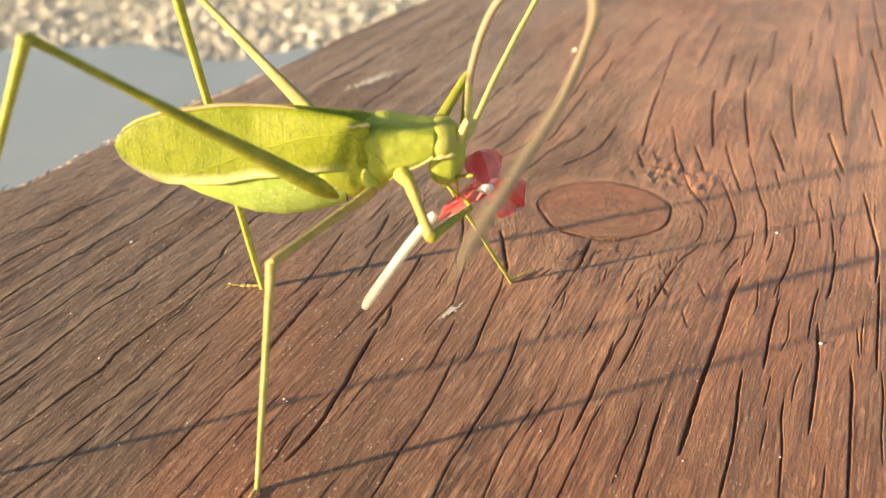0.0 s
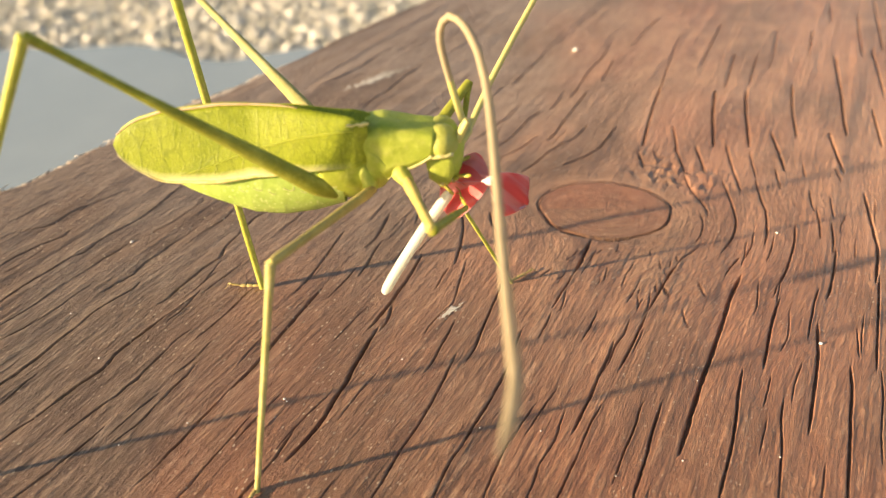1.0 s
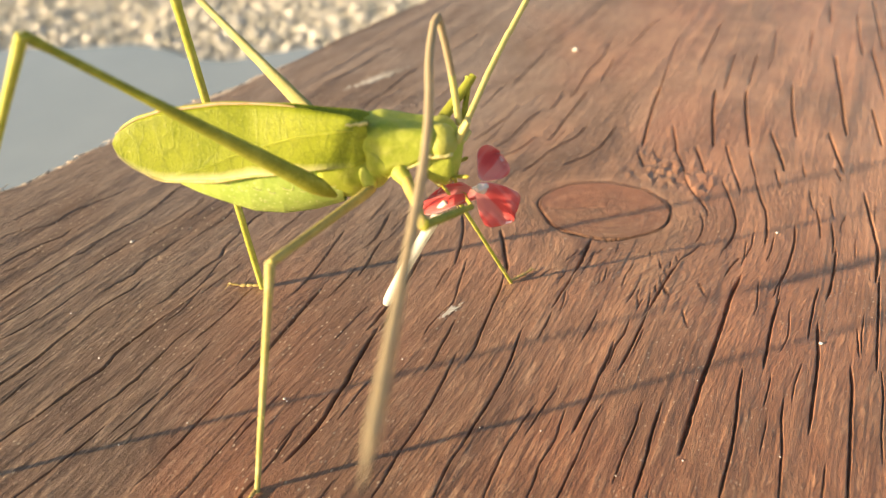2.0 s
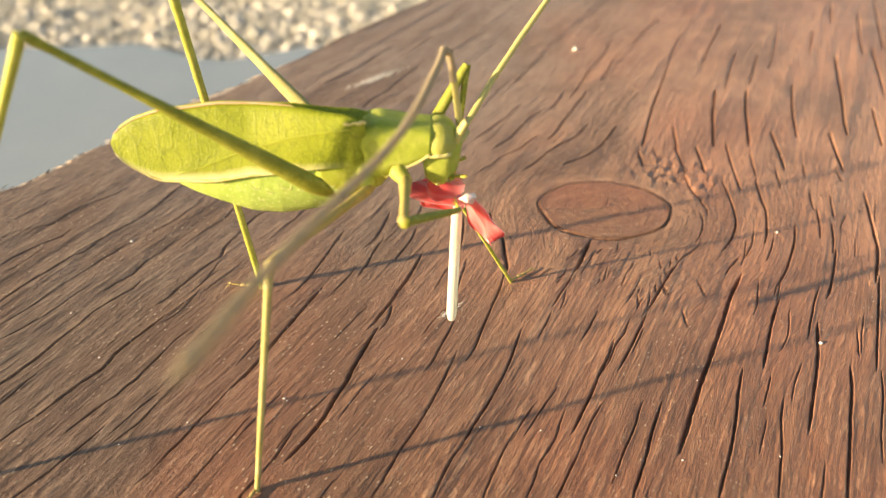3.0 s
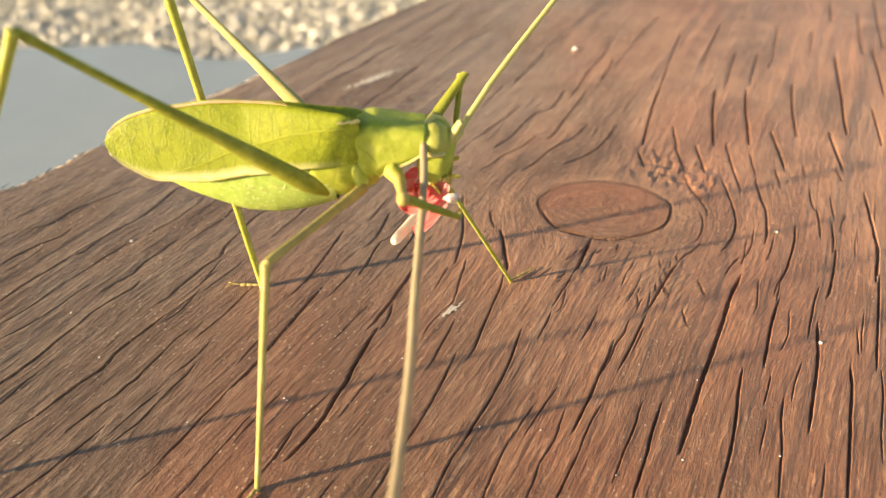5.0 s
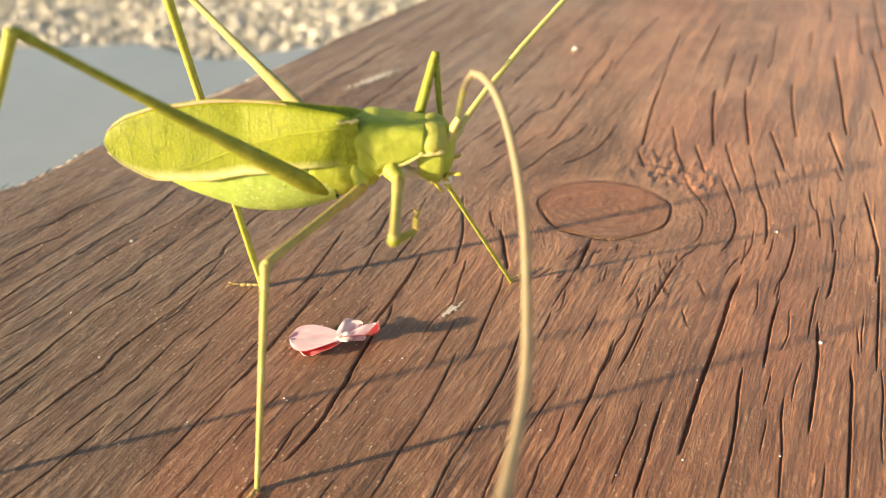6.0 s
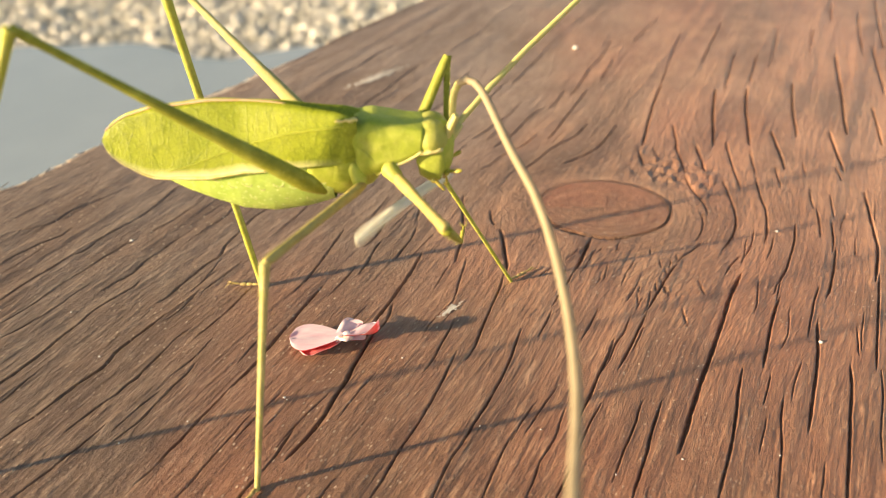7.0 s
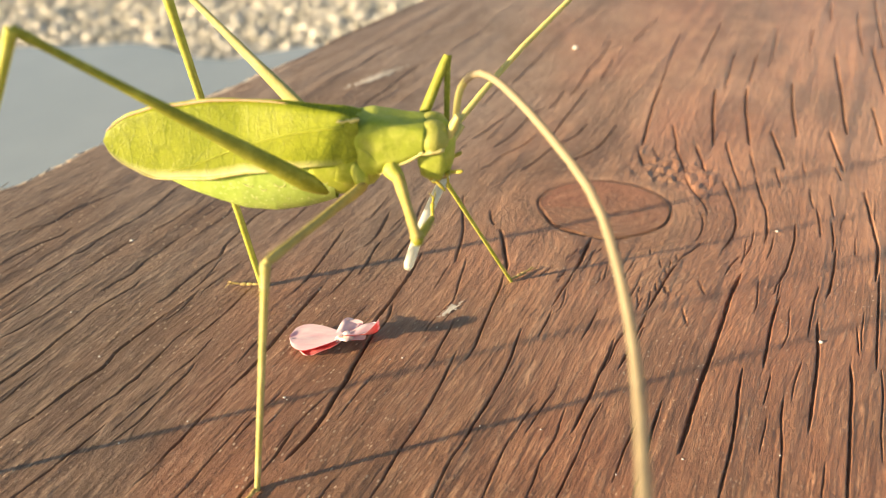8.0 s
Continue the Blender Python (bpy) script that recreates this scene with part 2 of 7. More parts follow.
def petal_material():
    """Red petal, paler towards its base, with fine streaks along it."""
    n = Nodes("red_petal", 0.45, 0.35)
    f = n.noise(n.coords((0.22, 1, 1)), 620, 4, 0.6)
    s = n.add("ShaderNodeSeparateXYZ")
    n.link(n.coords(), s.inputs[0])
    m = n.add("ShaderNodeMapRange")
    n.link(s.outputs[0], m.inputs["Value"])
    m.inputs["From Min"].default_value, m.inputs["From Max"].default_value = -0.0005, 0.0030
    t = n.mix(0.35, m.outputs[0], f)
    c = n.ramp(t, (0.12, (0.95, 0.80, 0.77)), (0.36, (0.92, 0.36, 0.35)), (0.66, (0.92, 0.19, 0.19)))
    band = n.noise(n.coords((0.1, 1, 0.4)), 520, 2, 0.5)
    c = n.mix(n.ramp(band, (0.50, 0.0), (0.59, 0.6)), c, (0.94, 0.60, 0.57))
    c = n.mix(n.ramp(f, (0.56, 0.0), (0.68, 0.4)), c, (0.90, 0.36, 0.33))
    let_through(n, c, 0.55)
    return n.done(c, n.bump(f, 0.5, 0.0002))


RED = petal_material()


def petal_back():
    n = Nodes("pale_pink_petal_back", 0.5, 0.3)
    f = n.noise(n.coords((0.3, 1, 1)), 420, 4, 0.6)
    c = n.ramp(f, (0.35, (0.90, 0.60, 0.68)), (0.5, (0.93, 0.73, 0.79)), (0.68, (0.96, 0.87, 0.91)))
    let_through(n, c, 0.25)
    return n.done(c, n.bump(f, 0.4, 0.0002))


PINK = petal_back()
WHITE_TUBE = two_tone("white_green_tube", (0.84, 0.85, 0.68), (0.92, 0.92, 0.86), 600, 0.4, 0.4, (0.3, 1, 1), 0.3, thin=0.35)
THROAT = two_tone("white_throat", (0.86, 0.70, 0.66), (0.92, 0.88, 0.84), 900, 0.45, sss=0.3)
GRIT = two_tone("white_grit", (0.70, 0.66, 0.60), (0.86, 0.84, 0.80), 3000, 0.6)
DROPPING = two_tone("dry_white_smear", (0.55, 0.50, 0.42), (0.78, 0.74, 0.66), 1800, 0.8)
STONE = two_tone("pale_gravel", (0.50, 0.49, 0.40), (0.84, 0.82, 0.76), 45, 0.85)
FRAYED = two_tone("bleached_splinters", (0.50, 0.40, 0.30), (0.76, 0.66, 0.53), 900, 0.8)
SAND = two_tone("sandy_ground", (0.46, 0.43, 0.34), (0.68, 0.64, 0.55), 18, 0.9)


def water_material():
    n = Nodes("still_milky_water", 0.06, 0.5)
    f = n.noise(n.coords((1, 1, 1)), 4, 3)
    c = n.ramp(f, (0.3, (0.33, 0.40, 0.43)), (0.7, (0.38, 0.45, 0.48)))
    return n.done(c, n.bump(n.noise(n.coords((1, 1, 1)), 30, 2), 0.05, 0.002))


WATER = water_material()


# ---- mesh helpers ----
def part(name, bm, material, parent=None, label="", smooth=True):
    me = bpy.data.meshes.new(name)
    bm.normal_update()
    bm.to_mesh(me)
    bm.free()
    for m in (material if isinstance(material, (list, tuple)) else [material]):
        me.materials.append(m)
    if smooth:
        me.polygons.foreach_set("use_smooth", [True] * len(me.polygons))
    ob = new(name, me)
    ob.parent = parent
    return tagged(ob, label)


def rings(bm, loops, cap=True):
    """Skins a list of rings of vertices (all of one length) into a tube."""
    vs = [[bm.verts.new(p) for p in ring] for ring in loops]
    for r0, r1 in zip(vs, vs[1:]):
        for i in range(len(r0)):
            j = (i + 1) % len(r0)
            bm.faces.new((r0[i], r0[j], r1[j], r1[i]))
    if cap:
        bm.faces.new(list(reversed(vs[0])))
        bm.faces.new(vs[-1])
    return vs


def loft_x(stations, n=20, power=1.0, cap=True):
    """A body along x: stations of (x, y, z, half width, half height), in mm."""
    bm = bmesh.new()
    loops = []
    for x, y, z, ry, rz in stations:
        ring = []
        for i in range(n):
            t = math.tau * i / n
            c, s = math.cos(t), math.sin(t)
            c, s = math.copysign(abs(c) ** power, c), math.copysign(abs(s) ** power, s)
            ring.append(mm(x, y + ry * c, z + rz * s))
        loops.append(ring)
    rings(bm, loops, cap)
    return bm


def loft_z(stations, n=20):
    """A body along z: stations of (z, x, y, half length, half width), in mm."""
    bm = bmesh.new()
    rings(bm, [[mm(x + rx * math.cos(math.tau * i / n), y + ry * math.sin(math.tau * i / n), z) for i in range(n)]
               for z, x, y, rx, ry in reversed(stations)])
    bmesh.ops.recalc_face_normals(bm, faces=bm.faces)
    return bm


def smooth_profile(stops, steps):
    """Samples (position, value...) stops smoothly at even steps."""
    stops = [tuple(map(float, s)) for s in stops]
    lo, hi = stops[0][0], stops[-1][0]
    out = []
    for i in range(steps + 1):
        x = lo + (hi - lo) * i / steps
        for s0, s1 in zip(stops, stops[1:]):
            if (s0[0] <= x <= s1[0]) or (s0[0] >= x >= s1[0]):
                w = (x - s0[0]) / (s1[0] - s0[0])
                w = w * w * (3 - 2 * w) * 0.6 + w * 0.4
                out.append((x, *[p + (q - p) * w for p, q in zip(s0[1:], s1[1:])]))
                break
    return out


def limb(length, profile, n=12, flat=1.0, steps=18, bend=0.0):
    """A limb along x from 0 to length: profile of (share, radius), mm; flat squeezes it in y; bend arches it in z."""
    bm = bmesh.new()
    loops = []
    shape = smooth_profile(profile, steps)
    # a close ring at each end keeps the shading even up to the caps
    nearly = [tuple(p + (q - p) * 0.04 for p, q in zip(shape[i], shape[j])) for i, j in ((0, 1), (-1, -2))]
    for u, r in shape[:1] + nearly[:1] + shape[1:-1] + nearly[1:] + shape[-1:]:
        zc = bend * 4 * u * (1 - u)
        loops.append([mm(length * u, r * flat * math.cos(math.tau * i / n), zc + r * math.sin(math.tau * i / n)) for i in range(n)])
    rings(bm, loops)
    bmesh.ops.recalc_face_normals(bm, faces=bm.faces)
    return bm


def along(a, b, up=(0, 0, 1)):
    """The pose of a limb that starts at a and points its x at b (mm), with its z towards up."""
    a, b = Vector(a), Vector(b)
    x = (b - a).normalized()
    y = Vector(up).cross(x)
    if y.length < 1e-4:
        y = Vector((0, 1, 0)).cross(x)
    y.normalize()
    z = x.cross(y)
    m = Matrix((x, y, z)).transposed().to_4x4()
    m.translation = a * MM
    return m


def ball(bm, centre, r, stretch=(1, 1, 1), seg=12, rot=None):
    m = Matrix.Translation(mm(*centre)) @ (rot or Matrix()) @ Matrix.Diagonal((r * MM * stretch[0], r * MM * stretch[1], r * MM * stretch[2], 1))
    bmesh.ops.create_uvsphere(bm, u_segments=seg, v_segments=max(6, seg // 2), radius=1, matrix=m)


# ---- the plank: grain along GRAIN, cracks and knots as real relief ----
GRAIN = radians(27.5)
TO_WORLD = Matrix.Rotation(-GRAIN, 4, "Z")      # plank space: x across the grain, y along it
KNOT = (-30.6, 126.8, 12.8, 10.4)               # across, along, half sizes, mm
EDGE = -143.0


def spaced(*runs):
    """Positions with an even step in each run of (from, to, step)."""
    out = []
    for lo, hi, step in runs:
        k = max(1, round((hi - lo) / step))
        out += [lo + (hi - lo) * i / k for i in range(k)]
    return np.array(out + [runs[-1][1]])


AX = spaced((EDGE + 3, -112, 0.16), (-112, 25, 0.10), (25, 66, 2.0))
GX = spaced((-260, 18, 14.0), (18, 28, 1.2), (28, 145, 0.45), (145, 210, 0.6), (210, 330, 2.0), (330, 1240, 26.0))
AA, GG = np.meshgrid(AX, GX, indexing="ij")
HEIGHT = np.zeros_like(AA)


def rough(sa, sg, seed):
    """Smooth random relief, -1 to 1, with cells of 1/sa by 1/sg mm."""
    table = np.random.default_rng(seed).uniform(-1, 1, (256, 256))
    x, y = AA * sa + 700.3, GG * sg + 700.7
    i, j = np.floor(x).astype(int), np.floor(y).astype(int)
    u, v = x - i, y - j
    u, v = u * u * (3 - 2 * u), v * v * (3 - 2 * v)
    p = lambda di, dj: table[(i + di) % 256, (j + dj) % 256]
    return (p(0, 0) * (1 - u) + p(1, 0) * u) * (1 - v) + (p(0, 1) * (1 - u) + p(1, 1) * u) * v



def crack(width, *line):
    """A drying crack along a line of plank places (across, along, ...), mm, that tapers to both ends."""
    way = [Vector((line[k], line[k + 1])) for k in range(0, len(line), 2)]
    # a smooth curve through the places, in short steps
    path = []
    for k in range(len(way) - 1):
        p0, p1, p2, p3 = way[max(k - 1, 0)], way[k], way[k + 1], way[min(k + 2, len(way) - 1)]
        steps = max(2, round((p2 - p1).length / 1.1))
        for i in range(steps):
            t = i / steps
            path.append(p1 + 0.5 * t * ((p2 - p0) + t * ((2 * p0 - 5 * p1 + 4 * p2 - p3) + t * (3 * (p1 - p2) + p3 - p0))))
    path.append(way[-1])
    jog = random.Random(round(line[0] * 10) * 7 + round(line[1] * 10))
    path = [p + Vector((jog.gauss(0, 0.025), 0)) for p in path]
    total = sum((q - p).length for p, q in zip(path, path[1:]))
    pad = width + 1.2
    lo_a, hi_a = min(p.x for p in path) - pad, max(p.x for p in path) + pad
    lo_g, hi_g = min(p.y for p in path) - pad, max(p.y for p in path) + pad
    i0, i1 = np.searchsorted(AX, (lo_a, hi_a))
    j0, j1 = np.searchsorted(GX, (lo_g, hi_g))
    if i1 <= i0 or j1 <= j0:
        return
    sa, sg = AA[i0:i1, j0:j1], GG[i0:i1, j0:j1]
    best, where, side = np.full(sa.shape, 99.0), np.zeros(sa.shape), np.zeros(sa.shape)
    run = 0.0
    for p, q in zip(path, path[1:]):
        d = q - p
        length = max(d.length, 1e-6)
        u = np.clip(((sa - p.x) * d.x + (sg - p.y) * d.y) / length ** 2, 0, 1)
        ra, rg = sa - p.x - u * d.x, sg - p.y - u * d.y
        dist = np.hypot(ra, rg)
        near = dist < best
        best = np.where(near, dist, best)
        where = np.where(near, (run + u * length) / total, where)
        side = np.where(near, ra, side)
        run += length
    ph = jog.uniform(0, 6)
    taper = np.clip(np.minimum(where, 1 - where) * max(4.0, total * 0.35), 0.0, 1) ** 0.6
    uneven = 0.96 + 0.10 * np.sin(where * total * 1.1 + ph) + 0.12 * np.sin(where * total * 2.9 + 2 * ph)
    half = 0.5 * max(width, 0.18) * (0.35 + 0.65 * taper) * uneven
    cut = np.exp(-np.minimum((best / half) ** 4, 60)) * (0.15 + 0.85 * taper)
    lit = 0.035 * np.exp(-((side - half * 1.25 - 0.1) / 0.18) ** 2) * taper * (best < 1.0)
    HEIGHT[i0:i1, j0:j1] = np.minimum(HEIGHT[i0:i1, j0:j1] + lit, np.where(cut > 0.02, -cut * min(1.0, 0.20 + 1.6 * width) + HEIGHT[i0:i1, j0:j1] * 0.5, 9.0))


crack(0.23, -124.2, 64.2, -124.3, 67.2, -122.5, 70.1, -120.8, 73.7, -121.2, 77.3, -120.9, 80.5, -119.4, 84.8, -118.6, 91.5)
crack(0.27, -117.6, 59.1, -117.7, 62.1, -117.4, 64.8, -116.9, 68.0, -115.8, 71.4, -116.4, 73.9)
crack(0.33, -109.2, 52.7, -109.4, 55.6, -109.5, 59.0, -109.2, 62.8, -109.1, 67.5, -108.3, 69.3, -108.8, 73.6, -108.7, 76.2, -108.2, 79.9, -108.1, 84.1, -108.7, 89.2, -109.6, 93.3, -109.6, 97.4)
crack(0.21, -104.5, 49.2, -104.0, 53.5, -104.0, 56.8, -104.3, 60.4, -104.0, 65.5, -104.0, 69.2, -103.8, 72.2, -103.8, 76.3)
crack(0.23, -102.4, 78.4, -102.3, 81.2, -101.6, 84.8, -101.7, 88.8, -102.0, 93.9)
crack(0.17, -100.3, 50.5, -100.0, 54.0, -99.9, 57.2, -100.1, 60.8, -99.8, 63.5)
crack(0.29, -96.9, 62.7, -96.6, 66.1, -96.0, 68.7, -96.7, 72.1, -96.6, 76.0, -96.7, 78.9, -96.6, 81.0)
crack(0.20, -94.2, 79.2, -94.3, 82.2, -94.1, 86.6, -93.7, 90.1, -94.5, 93.5)
crack(0.42, -93.3, 38.8, -93.1, 40.5, -92.9, 42.7, -92.8, 45.0, -92.9, 47.6, -93.4, 50.6, -93.5, 52.8, -93.5, 55.5)
crack(0.30, -93.5, 55.5, -94.0, 58.3, -93.8, 60.4, -93.4, 63.1, -92.8, 65.6, -93.3, 68.0)
crack(0.35, -86.2, 64.7, -86.0, 67.0, -86.3, 69.4, -86.3, 72.0, -86.5, 76.5, -86.0, 79.6, -87.3, 82.6, -88.1, 87.5, -88.9, 92.6, -88.5, 97.3)
crack(0.21, -81.9, 69.9, -81.8, 72.6, -81.6, 75.9, -81.4, 79.5)
crack(0.23, -81.8, 88.7, -81.8, 92.9, -81.8, 97.4, -82.5, 102.1)
crack(0.24, -101.5, 46.9, -100.9, 48.9, -100.4, 51.1, -100.5, 53.3)
crack(0.21, -89.8, 38.0, -89.9, 40.4, -90.3, 43.0, -90.1, 44.4)
crack(0.44, -83.4, 42.2, -83.1, 45.8, -82.7, 48.6, -82.6, 50.7, -83.4, 53.0, -83.4, 55.9, -83.2, 59.2, -83.1, 62.8)
crack(0.21, -83.1, 62.8, -82.7, 66.2, -82.5, 69.3)
crack(0.24, -84.1, 32.8, -84.0, 33.6, -83.9, 36.1, -83.4, 38.4, -83.2, 41.1, -83.0, 42.8, -82.7, 44.5)
crack(0.29, -77.6, 38.6, -77.4, 41.8, -77.1, 45.0, -76.7, 47.3, -76.9, 49.0, -76.5, 50.3, -76.9, 52.3, -77.1, 55.3, -77.4, 58.0)
crack(0.16, -77.4, 58.0, -77.6, 60.1, -77.2, 62.8)
crack(0.21, -70.5, 40.4, -70.2, 43.0, -69.9, 44.8, -70.2, 46.7, -70.4, 48.5, -70.4, 50.2, -70.6, 52.1, -70.6, 54.9, -71.1, 56.7)
crack(0.25, -75.0, 61.0, -74.9, 64.7, -74.9, 68.1, -75.1, 71.8, -75.5, 74.5)
crack(0.27, -74.8, 27.4, -74.3, 30.7, -74.0, 33.4, -74.0, 35.1, -73.7, 37.1, -73.6, 38.5, -73.6, 42.3)
crack(0.30, -62.9, 36.9, -62.6, 39.5, -62.8, 42.3, -62.8, 44.9, -63.0, 47.3, -63.1, 49.6, -63.1, 51.9, -63.3, 55.1)
crack(0.43, -63.3, 55.1, -63.2, 59.4, -63.7, 64.7, -64.2, 70.3, -64.7, 75.6, -65.0, 80.8)
crack(0.19, -56.7, 36.8, -56.6, 40.2, -56.8, 42.5, -57.0, 45.5, -57.0, 47.1, -57.2, 50.9, -57.2, 52.6)
crack(0.29, -68.2, 77.4, -68.5, 82.1, -69.5, 88.1, -70.2, 91.7, -71.4, 97.3)
crack(0.24, -62.7, 79.1, -62.7, 82.5, -62.8, 86.0, -63.1, 88.3)
crack(0.27, -61.3, 86.4, -61.9, 90.2, -62.9, 94.5, -63.2, 98.0)
crack(0.32, -65.0, 94.0, -64.8, 97.6, -65.8, 102.4, -66.9, 106.3)
crack(0.26, -68.7, 102.0, -69.4, 107.3, -69.8, 111.1)
crack(0.46, -52.6, 75.3, -52.6, 78.7, -52.8, 82.6, -53.1, 85.8, -53.4, 89.1, -54.0, 93.3, -54.8, 97.2)
crack(0.29, -50.7, 75.8, -51.0, 79.2, -52.3, 82.5)
crack(0.30, -58.0, 93.2, -58.4, 96.9, -58.8, 100.7, -59.7, 103.8)
crack(0.26, -60.6, 105.1, -62.1, 109.9, -63.1, 114.1)
crack(0.18, -48.0, 89.3, -48.5, 93.4, -48.8, 96.1)
crack(0.49, -48.3, 48.5, -48.1, 51.2, -48.0, 54.3, -48.2, 57.3, -48.9, 61.1, -49.2, 64.5, -49.9, 67.0, -50.4, 70.2, -51.0, 73.5, -51.3, 76.3)
crack(0.25, -49.8, 45.7, -49.9, 48.7, -50.2, 51.0, -50.5, 53.3)
crack(0.28, -49.9, 40.4, -50.0, 43.1, -49.8, 44.9)
crack(0.26, -35.4, 47.9, -35.5, 52.1, -35.9, 55.5, -36.0, 58.6, -36.0, 61.9, -36.2, 64.7, -36.6, 68.8, -37.1, 72.4, -37.8, 77.1)
crack(0.26, -40.1, 70.8, -40.1, 73.5, -40.6, 77.2, -40.8, 79.5, -41.3, 83.3)
crack(0.29, -28.5, 51.5, -29.2, 56.9, -29.2, 61.1, -29.2, 65.5, -29.2, 70.1, -29.4, 74.4, -29.7, 78.2, -30.4, 82.4, -31.0, 86.1)
crack(0.49, -45.6, 110.7, -43.6, 107.6, -41.9, 104.4, -39.8, 100.8, -39.2, 98.0)
crack(0.29, -39.2, 98.0, -38.3, 94.3, -37.8, 90.9, -37.0, 86.0, -36.4, 82.5, -35.8, 79.2, -35.7, 76.2)
crack(0.29, -49.9, 115.8, -48.4, 113.0, -46.7, 110.8)
crack(0.31, -57.1, 118.5, -54.4, 112.8, -52.1, 108.4, -50.3, 104.1, -49.0, 99.8, -48.2, 97.1)
crack(0.21, -47.0, 99.3, -45.9, 95.7, -45.1, 92.5, -44.1, 89.6, -43.3, 85.9)
crack(0.60, -29.5, 115.9, -29.1, 111.1, -28.8, 107.4, -28.8, 104.1)
crack(0.29, -28.8, 104.1, -28.7, 101.1, -28.8, 98.5, -28.8, 94.0)
crack(0.36, -13.5, 114.8, -14.0, 111.4, -14.3, 106.8, -14.6, 102.5, -14.8, 99.9)
crack(0.33, -14.7, 99.7, -14.7, 96.1, -14.7, 91.6, -14.8, 87.3, -14.9, 85.0)
crack(0.21, -11.1, 123.9, -12.1, 120.0, -13.2, 117.5, -13.6, 114.4)
crack(0.21, -16.8, 97.0, -16.5, 92.9, -16.9, 89.8, -16.7, 86.4, -16.9, 82.9)
crack(0.34, -17.4, 90.5, -17.1, 86.2, -17.1, 82.1, -16.9, 79.0, -16.9, 76.6, -16.9, 74.2, -16.9, 70.2)
crack(0.20, -22.0, 96.5, -21.8, 92.4, -21.9, 88.6)
crack(0.18, -18.3, 100.6, -18.1, 104.0, -18.1, 107.5)
crack(0.20, -28.0, 85.7, -28.1, 89.1, -28.4, 92.4)
crack(0.23, -23.0, 54.4, -23.4, 57.5, -23.7, 60.8, -23.9, 63.8, -23.8, 66.9)
crack(0.16, -18.3, 56.8, -18.5, 60.5, -18.9, 63.3, -18.6, 66.6, -18.6, 68.8, -19.0, 71.9, -19.2, 73.6)
crack(0.27, -14.9, 58.6, -15.0, 62.1, -15.0, 64.8, -15.0, 67.6)
crack(0.20, -15.0, 67.6, -15.2, 70.5, -15.2, 73.9, -14.9, 77.4)
crack(0.24, -9.6, 64.6, -9.7, 67.6, -9.8, 70.6, -9.7, 72.8, -9.7, 75.6, -10.0, 78.4, -9.9, 80.5)
crack(0.33, -6.6, 62.9, -6.8, 66.6, -6.9, 69.5, -7.1, 72.6, -7.4, 75.7, -7.5, 78.5, -7.6, 81.2)
crack(0.32, -12.4, 148.6, -10.0, 143.0, -7.8, 137.0, -6.8, 133.1, -6.5, 129.0, -7.0, 124.6, -7.4, 122.6)
crack(0.25, -3.4, 132.7, -3.0, 128.7, -3.1, 124.7, -3.4, 122.1)
crack(0.34, -6.3, 152.2, -4.1, 144.9, -2.5, 140.5, -1.6, 135.8, -0.9, 130.8, -1.0, 128.3)
crack(0.35, 3.2, 137.6, 3.8, 132.3, 3.8, 127.3, 3.7, 122.5, 3.4, 119.6, 3.0, 117.1)
crack(0.18, 2.9, 117.6, 2.8, 113.7)
crack(0.29, 4.1, 152.8, 4.9, 148.3, 5.9, 144.9)
crack(0.32, 6.1, 145.9, 7.2, 140.4, 7.9, 135.0)
crack(0.23, 7.9, 152.3, 9.6, 143.2)
crack(0.31, 9.1, 141.8, 10.0, 136.5, 10.4, 131.3)
crack(0.37, 10.7, 133.2, 11.0, 128.1, 11.0, 122.6, 10.9, 119.1, 10.6, 116.9)
crack(0.47, 14.0, 156.7, 15.5, 148.0, 16.5, 142.0, 17.4, 136.3, 17.6, 130.7, 17.6, 125.2)
crack(0.32, 18.1, 127.6, 18.3, 120.4, 18.5, 114.1, 18.7, 106.9, 18.9, 102.2)
crack(0.56, -3.0, 117.1, -3.4, 112.9, -3.5, 108.3, -3.4, 103.5, -3.4, 98.2, -3.4, 93.9, -3.5, 89.9, -3.5, 85.4, -3.4, 80.6, -3.3, 76.1, -3.3, 73.2)
crack(0.24, -4.2, 122.5, -5.0, 119.2, -5.5, 115.8)
crack(0.39, 3.8, 113.2, 3.6, 109.5, 3.6, 105.6, 3.7, 101.9, 3.9, 97.8, 4.0, 95.1)
crack(0.27, 9.3, 119.5, 9.0, 115.6, 9.0, 111.5, 9.0, 107.7, 9.1, 105.2)
crack(0.41, 10.0, 109.7, 10.8, 102.7, 11.1, 98.1, 11.2, 93.7, 11.3, 89.5, 11.4, 84.9)
crack(0.16, 15.6, 111.4, 16.4, 104.0)
crack(0.26, -20.0, 147.2, -17.0, 141.8, -14.5, 138.2, -12.8, 135.6, -12.0, 133.2)
crack(0.23, -13.6, 134.0, -12.3, 130.2, -11.9, 126.2, -12.2, 123.5)
crack(0.22, 0.2, 131.8, 0.4, 127.5, 0.2, 123.1)
crack(0.34, 1.3, 93.4, 1.6, 88.7, 2.1, 84.1, 2.5, 79.7, 2.7, 75.5, 2.7, 71.5, 2.8, 67.8)
crack(0.38, 15.4, 101.4, 16.0, 96.1, 16.2, 90.3, 16.5, 84.8, 16.7, 79.8, 16.9, 75.1)
crack(0.24, 7.5, 89.9, 7.9, 84.8, 8.6, 80.7, 8.9, 76.8, 9.4, 71.2)
